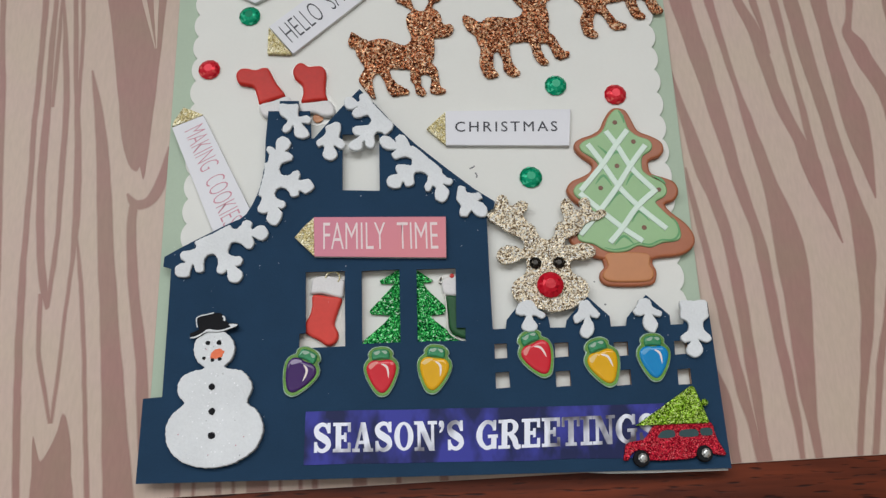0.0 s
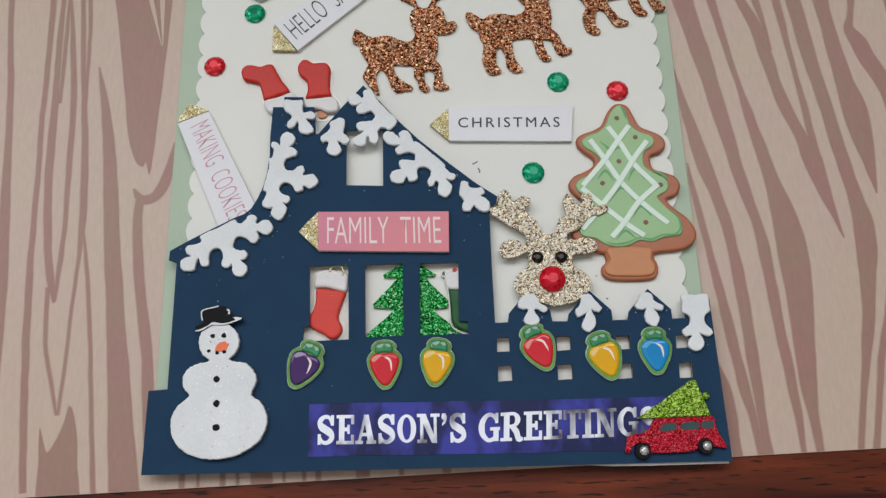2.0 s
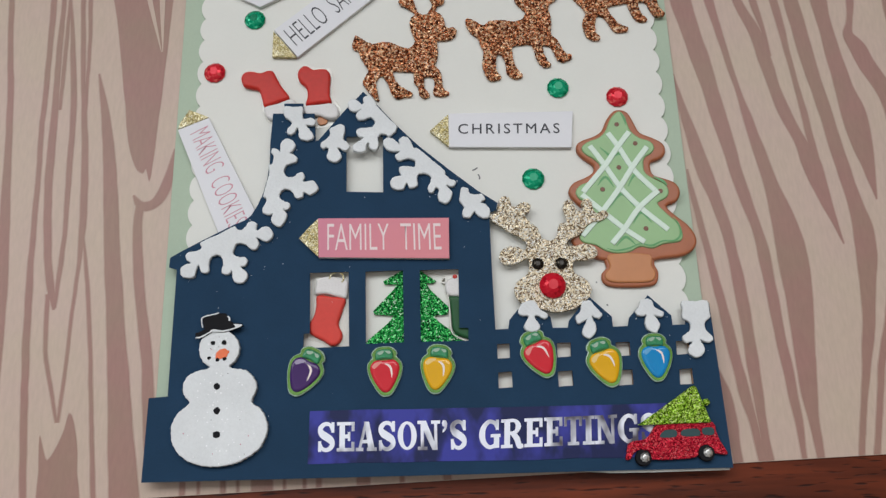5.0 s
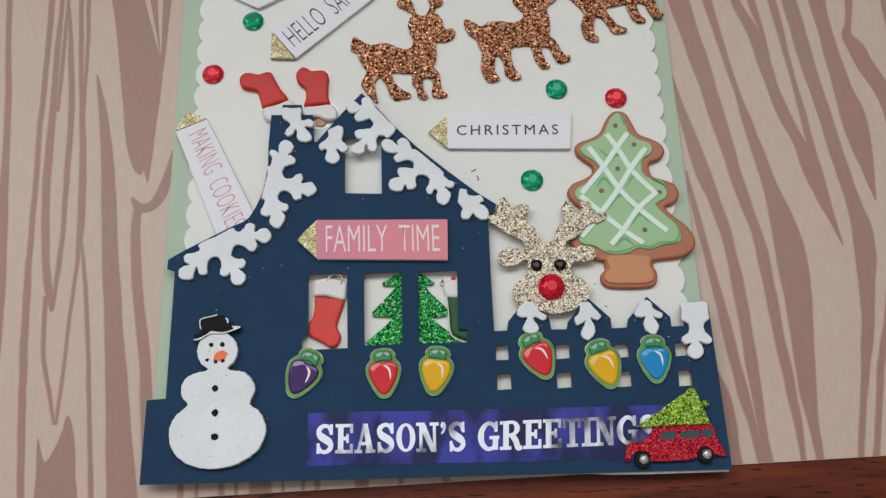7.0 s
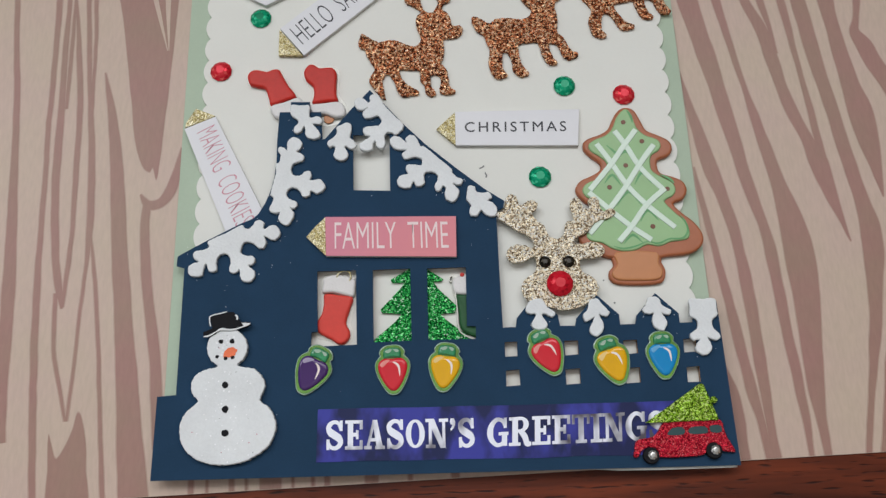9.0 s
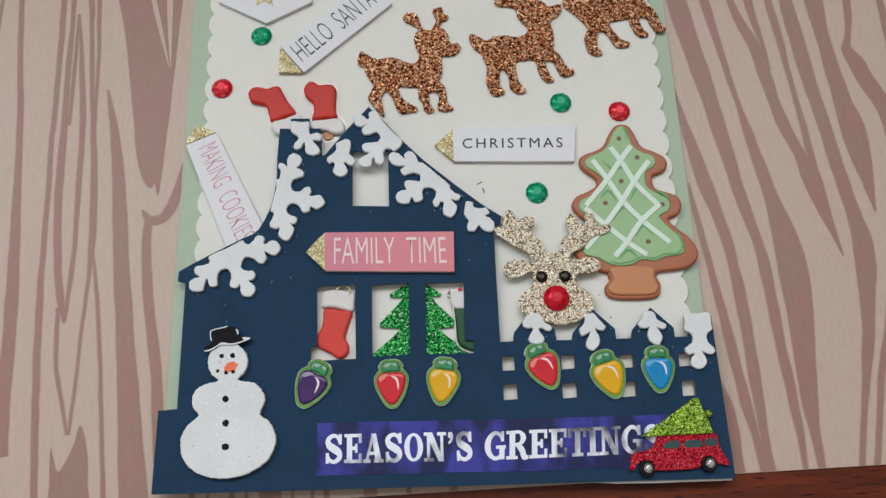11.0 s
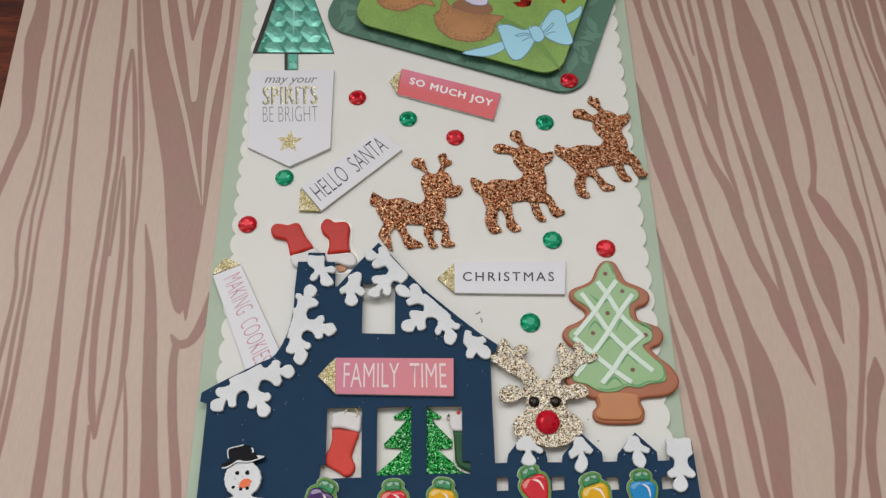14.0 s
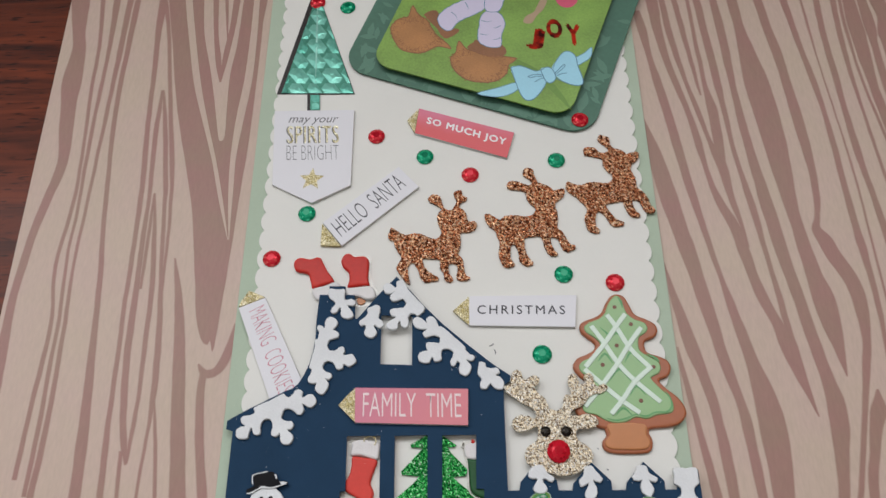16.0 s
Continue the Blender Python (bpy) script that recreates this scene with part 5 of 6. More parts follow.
part("roof_tree", slab([(36.2, 7.55), (38.79, 9.17), (43.09, 11.9), (46.45, 14.1), (46.9, 14.22), (47.25, 13.9), (48.2, 11.0), (49.18, 7.79), (48.9, 7.62), (43.61, 7.6), (39.62, 7.5)], 3.6, 4.3, 0.15, 2), LIMEGLIT, car, "lime green glitter tree")
part("tree_trunk", slab(disc(48.8, 11.2, 0.62, n=16), 3.55, 4.2, 0.2, 3), LIMEGLIT, car, "stubby green trunk")

# ---- signs ----
def sign(name, label, board, tip, z0, z1, material, text, tl, bl, br, ink, bold=0.0, space=1.0):
    cx, cy = sum(p[0] for p in board) / len(board), sum(p[1] for p in board) / len(board)
    ob = thing(name, cx, cy, z0, label, "sign", "pencil shaped word signs")
    core = part("chipboard", slab(board, z0, z1 - 0.12, 0.05), CORE, ob, "grey chipboard core")
    part("face", slab(shrink(board if area2(board) > 0 else board[::-1], 0.02), z1 - 0.12, z1, 0.06, 2), material, ob)
    part("pencil_tip", slab(tip, z0, z1 + 0.02, 0.06), GOLD, ob, "gold glitter pencil tip")
    lettering("lettering", text, bl, br, tl, z1, ink, ob, bold, space=space)
    return ob


PINK = blended("pink_label_card", (0.60, 0.19, 0.27), (0.66, 0.205, 0.24), (-20.66, 47.56), (7.99, 37.7))
CORAL = blended("coral_label_card", (0.68, 0.195, 0.29), (0.68, 0.11, 0.12), (4.03, 121.92), (1.84, 112.95))
sign("family_sign", "pink pencil-shaped sign with white lettering on the navy house", [(-21.21, 48.26), (3.97, 47.54), (3.82, 39.38), (-20.98, 40.41)], [(-21.21, 48.15), (-20.98, 40.52), (-22.71, 42.24), (-24.78, 44.32), (-23.01, 46.4)], 3.2, 4.1, PINK, "FAMILY  TIME", (-19.37, 47.07), (-19.3, 41.79), (2.39, 41.19), BLUSHINK, -0.008)
sign("christmas_sign", "white pencil-shaped sign with grey lettering on the cream panel", [(4.55, 70.43), (29.7, 70.05), (28.87, 62.09), (4.44, 63.04)], [(4.55, 70.3), (4.44, 63.16), (0.72, 66.72)], 1.5, 2.4, LABEL, "CHRISTMAS", (6.45, 68.03), (6.37, 65.81), (26.72, 65.24), INK, 0.006, 1.3)
sign("cookies_sign", "white pencil-shaped sign with rose lettering tucked behind the roof", [(-50.23, 68.72), (-44.04, 71.24), (-33.45, 50.1), (-39.95, 44.48)], [(-50.13, 68.97), (-49.88, 70.2), (-48.13, 73.14), (-44.16, 71.37)], 1.5, 2.4, LABEL, "MAKING  COOKIES", (-44.1, 69.5), (-47.65, 67.6), (-38.75, 47.2), PINKINK, -0.018)
sign("santa_sign", "white pencil-shaped sign with grey lettering set aslant", [(-31.46, 91.1), (-12.82, 106.74), (-7.54, 100.6), (-26.33, 84.48)], [(-31.58, 90.8), (-26.59, 84.48), (-31.63, 84.79)], 1.5, 2.4, LABEL, "HELLO  SANTA", (-29.55, 90.85), (-26.55, 87.0), (-10.65, 100.95), INK, -0.015)
sign("joy_sign", "coral pencil-shaped sign with white lettering below the green mat", [(-7.65, 124.77), (17.2, 116.08), (14.99, 108.42), (-8.77, 116.94)], [(-7.8, 124.59), (-8.78, 117.12), (-10.77, 121.08)], 1.5, 2.4, CORAL, "SO MUCH JOY", (-5.39, 121.93), (-5.97, 119.25), (14.64, 111.61), WHITEINK, 0.036, 1.15)

tag = thing("spirits_tag", -35.47, 109.65, 1.5, "white banner tag with grey and gold lettering and a gold star", "tag")
TAG = [(-46.6, 125.43), (-25.06, 124.99), (-24.94, 101.66), (-34.64, 96.76), (-45.2, 102.49)]
part("chipboard", slab(TAG, 1.5, 2.3, 0.05), CORE, tag, "grey chipboard core")
part("face", slab(shrink(TAG if area2(TAG) > 0 else TAG[::-1], 0.02), 2.3, 2.4, 0.05, 2), LABEL, tag)
lettering("lettering", "may your", (-42.47, 120.73), (-29, 120.24), (-42.66, 123.17), 2.4, SOFTINK, tag, 0.0, 0.4)
lettering("lettering", "SPIRITS", (-42.58, 114.83), (-28.86, 114.52), (-43.01, 120.31), 2.385, SOFTINK, tag, -0.004, label="grey drop shadow letters", space=1.06)
lettering("lettering", "SPIRITS", (-42.24, 114.9), (-28.58, 114.59), (-42.66, 120.39), 2.4, GOLDFOIL, tag, 0.0, label="gold foil letters", space=1.06)
lettering("lettering", "BE BRIGHT", (-42.04, 109.71), (-28.33, 109.41), (-42.4, 114.23), 2.4, GREYINK, tag, -0.028)
sx, sy = -35.09, 103.76
part("star", slab([(sx + r * math.sin(a), sy + r * math.cos(a)) for r, a in (((3.3, 1.5)[i % 2], math.pi * i / 5 + 0.05) for i in range(10))], 2.4, 2.47, 0.02), GOLD, tag, "gold glitter star")

# ---- glitter deer, each one plain mesh ----
DEER = "copper glitter deer cutout "
for pts, label in (
    (([(-15.05, 87.31), (-14.55, 89.1), (-13.61, 88.62), (-10.93, 86.88), (-9.48, 87.29), (-7.49, 87.23), (-5.63, 86.42), (-4.18, 85.78), (-2.86, 85.89), (-2.05, 87.51), (-2.7, 89.49), (-3.09, 91.32), (-2.68, 93), (-1.73, 93.89), (-3.34, 95.18), (-4.82, 96.01), (-5.36, 96.96), (-4.55, 98.03), (-3.46, 98.16), (-2.25, 97.49), (-1.46, 94.5), (-0.53, 93.7), (0.55, 93.66), (1.37, 94.87), (1.8, 96.26), (1.14, 97.69), (1.3, 98.79), (3.07, 99.2), (3.31, 97.62), (4.38, 97.11), (4.09, 96.19), (2.87, 95.6), (2.3, 94.23), (3.23, 93.73), (4.14, 92.32), (4.38, 90.78), (4.9, 90.16), (6.1, 90.27), (6.74, 89.34), (6.17, 88)] + [(4.83, 87.29), (3.24, 87.34), (2.57, 86.91), (2.67, 84.97), (2.5, 82.91), (1.95, 81.32)]) + ([(2.72, 80.56), (3.22, 79.39), (3.66, 75.93), (4.68, 75.33), (4.54, 74.63), (3.25, 74.38), (1.58, 74.71), (1.61, 76.28), (1.89, 77.7), (1.26, 78.87), (0.35, 79.04), (-0.3, 78.48), (-0.2, 76.33), (0.68, 75.02), (0.55, 74.32), (-0.49, 74.07), (-1.38, 74.94), (-1.62, 76.66), (-2.39, 77.83), (-2.5, 80.14), (-4.19, 80.19), (-6.41, 80.55), (-6.67, 79.83), (-6.15, 78.22), (-4.98, 76.76), (-2.79, 75.27), (-3.05, 74.56), (-4.47, 74.46), (-5.63, 74.07), (-6.66, 74.67), (-7.31, 76.25), (-7.96, 77.99), (-8.75, 79.31), (-9.28, 79.47), (-10.05, 78.34), (-10.16, 76.91), (-9.61, 73.91), (-10.39, 74.07), (-11.3, 75.23), (-12.76, 77.41)] + [(-12.91, 78.57), (-12.15, 79.85), (-11.77, 81), (-12.71, 82.49), (-13.53, 84.28), (-13.68, 85.33), (-14.62, 85.65), (-15.16, 86.42)]), "standing by the house roof"),
    (([(8.67, 91.56), (9.09, 92.31), (10.15, 91.97), (11.19, 91.18), (12.5, 90.53), (13.6, 91.4), (14.94, 91.67), (16.81, 91.61), (18.52, 91.25), (20.27, 91.5), (21.27, 92.69), (21.2, 93.77), (20.06, 95.05), (19.2, 96.47), (19.14, 97.89), (17.97, 98.71), (16.22, 98.93), (14.88, 99.29), (14.52, 100.41), (15.24, 101.34), (17.02, 101.44), (18.35, 100.76), (19.94, 100.07), (20.93, 100.83), (20.05, 101.98), (18.87, 102.98), (18.81, 104.43), (19.81, 105.21), (21.29, 104.67), (21.48, 103.21), (22.3, 100.94), (23.75, 100.26), (25.06, 99.58), (26.07, 98.44), (27.44, 98.71), (28.67, 98.83), (28.84, 97.57), (27.92, 96.03), (26.37, 95), (26.38, 93.3)] + [(26.75, 90.99), (26.46, 88.72), (26.5, 87.52)]) + ([(27.5, 86.74), (28.4, 84.77), (29.2, 83.27), (30.22, 82.95), (30.28, 82.06), (29.07, 81.52), (28.15, 81.4), (27.28, 82.01), (26.86, 83.34), (26.3, 84.69), (25.43, 85.31), (24.5, 85.19), (24.65, 83.56), (25.19, 81.93), (26.02, 80.73), (25.6, 80.31), (24.43, 80.35), (23.58, 81.24), (22.91, 82.88), (22.29, 85.56), (20.19, 85.62), (18.34, 85.38), (18.12, 83.76), (18.39, 81.55), (19.08, 79.78), (19.92, 78.74), (19.75, 78.03), (18.45, 77.78), (17.32, 78.39), (16.72, 79.42), (16.68, 81.16), (16.11, 82.79), (15.5, 83.69), (14.81, 82.98), (14.59, 80.93), (14.9, 79.33), (15.63, 78.3), (15.09, 77.74), (13.91, 77.48), (12.77, 77.95)] + [(12.18, 79.41), (11.85, 80.87), (11.91, 82.48), (12.24, 84.23), (11.65, 85.74), (11.06, 87.7), (10.16, 88.33), (9.27, 89.56)]), "between two other deer"),
    (([(29.28, 99.76), (29.77, 100.85), (30.81, 100.34), (31.86, 99.83), (33.19, 99.63), (34.61, 100.38), (36.65, 100.47), (38.65, 100.08), (40.01, 100.2), (41.07, 101.27), (40.93, 102.56), (39.83, 103.88), (39.03, 105.53), (39.05, 107.16), (38, 107.68), (36.4, 108.23), (34.78, 108.61), (34.51, 110.28), (35.53, 110.9), (37.31, 110.68), (38.17, 109.49), (39.5, 108.95), (40.95, 109.72), (40.38, 110.9), (39.11, 112.11), (38.37, 113.14), (39.07, 114.63), (39.99, 114.09), (41.21, 113.71), (41.35, 112.37), (41.86, 110.52), (43.47, 109.96), (44.63, 109.26), (45.23, 108.42), (46.38, 108.87), (48.19, 108.97), (48.33, 107.82), (47.48, 106.38), (46.12, 105.28), (45.91, 103.35)] + [(46.68, 101.72), (46.85, 99.65), (46.97, 98.38)]) + ([(48.07, 97.41), (49.09, 95.81), (49.62, 93.62), (50.74, 91.9), (50.16, 91.46), (48.69, 91.35), (47.77, 92.61), (47.17, 94.32), (46.2, 95.13), (45.23, 94.85), (45.44, 93.14), (46.06, 91.59), (46.9, 90.8), (46.17, 90.22), (44.87, 90.41), (43.93, 91.51), (43.32, 93.21), (42.95, 94.77), (41.6, 94.66), (39.42, 94.26), (38.68, 93.52), (39.56, 91.65), (40.96, 89.77), (42.6, 88.97), (42.51, 88.22), (41.02, 87.81), (39.61, 88.16), (38.84, 89.69), (37.94, 91.39), (36.94, 92.04), (36.25, 91.75), (35.82, 89.94), (35.77, 87.98), (36.72, 86.9), (36.39, 86.16), (34.95, 86.21), (33.84, 86.99), (33.34, 88.81), (33.24, 90.78), (34.05, 92.43)] + [(33.64, 93.83), (32.54, 95.11), (31.57, 96.38), (30.31, 97.36), (29.33, 98.65)]), "near the scalloped edge")):
    solo("deer_cutout", slab(ragged([(x + 0.12, y + 0.2) for x, y in smooth(pts, 2)], 0.09), 1.5, 2.2, 0.08, 1), COPPER, DEER + label, "deer cutout", "copper deer cutouts")

solo("reindeer_head_cutout", slab(ragged(smooth([(11.75, 47.83), (12.53, 48.26), (13.41, 48.58), (13.47, 49.84), (13.97, 51.32), (14.76, 51.87), (15.72, 51.49), (15.99, 50.33), (16.38, 49.51), (17.26, 49.82), (18.05, 50.37), (19.14, 50.45), (19.85, 49.62), (19.57, 48.6), (18.67, 47.94), (19.03, 46.79), (20.05, 45.85), (20.86, 45.03), (21.22, 43.89), (21.9, 42.85), (23.16, 42.48), (24.04, 42.9), (24.66, 44), (24.85, 45.23), (25.33, 45.9), (26.31, 46.09), (26.58, 46.88), (26.23, 47.92), (26.01, 49.42), (26.52, 50.44), (27.4, 50.64), (28.12, 50.04), (28.46, 48.88), (29.17, 48.28), (29.85, 48.6), (29.62, 49.87), (30.23, 50.66), (31.1, 50.75), (31.69, 49.92), (31.8, 48.65)] + ([(32.48, 47.71), (33.27, 48.14), (34.35, 48.11), (34.71, 47.29), (34, 46.63), (32.88, 46.1), (31.8, 46.02), (30.34, 45.28), (29.49, 44.06), (28.23, 43.09), (26.7, 42.58), (26.29, 41.48), (27.88, 41.31), (29.5, 41.6), (31.07, 41.21), (31.86, 40.4), (31.88, 39.4), (30.85, 38.55), (29.25, 38.39), (27.44, 38.33), (27.04, 37.25), (27.35, 35.81), (28.47, 35.23), (29.65, 34.21), (30.27, 32.79), (29.72, 31.19), (28.38, 30.16), (27.28, 29.34), (25.88, 28.86), (24.3, 28.59), (22.74, 28.53), (21.41, 29), (19.98, 29.37), (18.66, 29.94), (17.13, 30.52), (16.13, 31.41), (15.8, 33.04), (16.19, 34.33), (17.41, 35.37), (18.5, 36.1)] + [(18.8, 37.52), (18.69, 39.17), (17.05, 38.34), (15.43, 37.96), (13.96, 38.22), (13.28, 39.35), (13.66, 40.67), (14.88, 41.52), (16.48, 41.58), (17.93, 40.86), (18.59, 41.17), (18.35, 42.52), (17.02, 43.58), (15.25, 44.54), (13.7, 45.72), (12.45, 46.55)]), 2), 0.07), 2.8, 3.5, 0.08, 1), SILVER, "champagne glitter reindeer head cutout behind the fence", "reindeer head cutout")

# ---- rhinestones ----
for x, y in ((-43.6, 81.58), (39.06, 73.04), (-18.88, 116.43), (5.46, 103.84), (-37.46, 163.43)):
    stone(x, y, 1.5, 4.5, REDGEM, "round faceted red rhinestone on the cream panel")
for x, y in ((-35.75, 93.87), (27.15, 75.49), (20.89, 55.69), (-6.08, 109.67), (27.56, 107.44), (-28.64, 161.28)):
    stone(x, y, 1.5, 4.5, GREENGEM, "round faceted green rhinestone on the cream panel")
stone(34.37, 119.05, 2.4, 4.5, REDGEM, "round red rhinestone on the green mat corner")
stone(22.97, 33.36, 3.5, 5.0, NOSEGEM, "large red rhinestone nose on the glitter reindeer head", 14)
stone(20.46, 37.68, 3.5, 2.4, BLACKGEM, "small black rhinestone eye on the glitter reindeer head", 8)
stone(24.9, 37.64, 3.5, 2.4, BLACKGEM, "small black rhinestone eye on the glitter reindeer head", 8)

# ---- cookie tree sticker ----
cookie = thing("cookie_tree_sticker", 38.82, 47.31, 1.5, "puffy gingerbread tree sticker with green icing and white lattice", "tree sticker")


def nudged(pts, lift=0.0):
    return [(x + 0.3 * (x - 28) / 22, y + lift) for x, y in pts]


part("cookie", slab(smooth(nudged([(38.72, 70.01), (40.46, 69.33), (41.58, 66.81), (42.5, 64.82), (44.84, 63.64), (46.72, 62.35), (47.08, 60.53), (46.04, 59.12), (44.07, 58.35), (43.81, 56.92), (44.34, 55.6), (46.67, 54.7), (48.42, 53.69), (48.98, 51.8), (48, 49.97), (46.06, 49.11), (47.48, 47.22), (49.63, 45.2), (50.87, 42.89), (50.75, 40.98), (49.28, 39.46), (47.06, 38.75), (43.83, 38.53), (41.98, 38.14)] + [(38.98, 38.02), (35.81, 38.35), (32.63, 38.67), (30.57, 39.63), (28.53, 40.81), (27.38, 42.65), (28.27, 44.43), (30, 45.85), (30.45, 48.71), (29.03, 50.14), (27.84, 51.69), (27.62, 53.1), (28.72, 54.59), (30.77, 55.47), (32.52, 56.59), (32.74, 58.02), (31.09, 59.51), (29.87, 60.99), (29.89, 62.69), (31.2, 63.62), (33.15, 64.28), (34.93, 65.44), (36.02, 67.62), (37.31, 69.44)]), 3), 1.5, 2.6, 0.5, 4), COOKIE, cookie)
part("trunk_rim", slab(smooth(nudged([(33.8, 39.36), (42.12, 39.09), (42.55, 37.07), (43.13, 35.51), (42.71, 33.55), (41.26, 32.84), (37.45, 32.74), (33.88, 33.07), (32.59, 34.1), (32.62, 35.63), (33.57, 36.81)], 0.4), 3), 1.5, 2.4, 0.4, 4), COOKIE, cookie, "brown trunk rim")
part("trunk", slab(smooth(nudged([(34.14, 39.23), (41.7, 38.98), (42, 36.76), (42.6, 35.42), (42.24, 34.01), (40.91, 33.4), (37.43, 33.4), (34.28, 33.62), (33.08, 34.42), (33.17, 35.51), (34.14, 36.8)], 0.5), 3), 2.2, 2.75, 0.4, 4), TRUNK, cookie, "tan trunk")
part("icing", slab(smooth([(38.38, 69.38), (39.48, 69.09), (40.19, 67.09), (40.78, 65.1), (42.31, 63.58), (44.45, 62.66), (45.09, 61.31), (44.41, 60.13), (42.98, 59.21), (42.59, 57.56), (42.87, 55.88), (44.91, 54.4), (46.45, 53.41), (46.94, 51.87), (46.25, 50.61), (44.98, 49.96), (44.58, 49.28), (46.31, 47.15), (48.04, 45.27), (48.67, 43.21), (48.19, 41.87)] + [(46.75, 41.47), (44.81, 41.31), (42.58, 40.49), (40.26, 40.9), (38.25, 39.96), (35.87, 39.7), (33.58, 40.33), (31.75, 41.51), (29.65, 42.03), (28.88, 43.18), (29.88, 44.96), (31.07, 46.29), (31.46, 48.33), (30.74, 50.21), (29.49, 50.94), (28.83, 52.36), (29.71, 53.74), (31.75, 54.61), (33.6, 55.72), (34.01, 57.85), (32.8, 59.32), (31.13, 60.58), (30.79, 61.92), (31.99, 62.97), (34.3, 63.86), (35.76, 65.27), (36.87, 67.7)], 3), 2.4, 2.95, 0.3, 3), ICING, cookie, "glossy green icing")
lattice = ([(36.14, 64.73), (38.08, 61.5), (40.69, 56.39), (44.42, 52.03)], [(32.34, 62.06), (34.69, 58.26), (37.62, 52.96), (41.03, 48.79), (45.94, 44.05)], [(29.98, 51.82), (33.4, 48.46), (37.39, 44.68), (41.18, 41.73)], [(40.4, 64.82), (37.61, 61.28), (34.84, 57.54), (30.23, 52.28)], [(43.63, 61.43), (40.59, 57.58), (37.27, 52.74), (34.07, 48.67), (31.54, 45.67), (29.42, 43.36)], [(44.86, 52.13), (40.8, 48.68), (37.71, 44.67), (34.96, 41.6)])
for k, line in enumerate(lattice):
    part("icing_line", slab(ribbon([(*p, 1.1) for p in line]), 2.85, 3.08 + 0.02 * k, 0.12, 2), PIPING, cookie, "white piped icing line")
for x, y in ((38.1, 66.52), (41.39, 62.26), (37.69, 57.23), (34.11, 52.75), (45.3, 52.02), (41.69, 44.44)):
    part("spice_dot", slab(disc(x, y, 0.48, n=12), 2.9, 3.03, 0.05), SPICE, cookie, "brown dot")
part("icing_fold", slab(ribbon([(*p, w) for p, w in zip([(33.82, 40.76), (35.7, 40.25), (38.09, 40.62), (40.31, 41.44), (42.41, 41.03), (44.64, 41.86), (47, 41.89), (48.22, 43.2), (48.01, 45.14), (47.1, 46.65)], (0.1, 0.3, 0.35, 0.2, 0.35, 0.3, 0.35, 0.4, 0.3, 0.1))]), 2.9, 3.0, 0.02), ICINGDARK, cookie, "deep green icing line")

# shade beside the piped lines, painted as deep green strokes
for line in ([(35.82, 58.48), (37.97, 60.2), (39.88, 58.1)], [(33.2, 53.6), (34.88, 55.31), (36.33, 53.14)], [(39.07, 53.17), (40.73, 55.58), (42.37, 53.29)], [(35.19, 48.88), (37.73, 51.69), (39.87, 48.96)], [(39.42, 45.54), (41.05, 47.77), (42.89, 45.65)], [(34.32, 61.65), (36.13, 59.43), (34.46, 58.05)], [(39.02, 69.08), (39.69, 67.82), (39.88, 66.34)], [(44.09, 55.11), (45.96, 54.11), (46.74, 53.14)], [(35.78, 41.14), (37.66, 42.88), (39.43, 41.24)], [(36.98, 63.99), (37.96, 62.5), (39.67, 64.14)]):
    part("icing_crease", slab(ribbon([(*p, w) for p, w in zip(line, (0.12, 0.55, 0.12))]), 2.9, 2.99, 0), ICINGDARK, cookie, "deep green stroke painting the crease shade", soft=False)

# ---- santa boots above the chimney, stockings and glitter tree in the windows ----
def puffy(name, label, category, pieces, z0=1.5):
    cx, cy = pieces[0][1][0]
    ob = thing(name, cx, cy, z0, label, category)
    for pname, pts, a, b, material, lab in pieces:
        part(pname, slab(smooth(pts, 3), a, b, min(0.6, (b - a) * 0.8) if b - a > 0.5 else 0.1, 5), material, ob, lab)
    return ob


puffy("boot_sticker", "puffy red boot sticker pointing sideways over the chimney", "boot sticker", [
    ("clear_backing", [(-38.14, 81.35), (-36.44, 82.2), (-34.09, 81.72), (-32.02, 82.17), (-30.83, 81.22), (-29.84, 79.12), (-27.78, 75.46), (-25.99, 72.62), (-26.83, 69.64), (-31.6, 69.81), (-33.3, 72.62), (-33.86, 75.42), (-34.85, 77.24), (-36.71, 77.69), (-38.15, 79.02)], 1.5, 1.56, CLEAR, ""),
    ("boot", [(-37.9, 80.05), (-37.15, 81.31), (-35.77, 81.52), (-33.91, 81.06), (-32.54, 81.53), (-31.38, 81.36), (-30.64, 80.05), (-29.42, 77.7), (-27.74, 75.1), (-30, 74.16), (-32.7, 73.25), (-33.33, 74.78), (-34.1, 76.97), (-35.61, 77.53), (-37.24, 78.1)], 1.7, 2.7, PUFFRED, ""),
    ("fur_cuff", [(-32.92, 73.01), (-29.99, 73.91), (-27.51, 74.83), (-26.35, 74.04), (-26.08, 72.27), (-28.08, 70.59), (-30.56, 70.18), (-32.16, 70.73)], 1.75, 2.8, PUFFWHITE, "white fur cuff")])
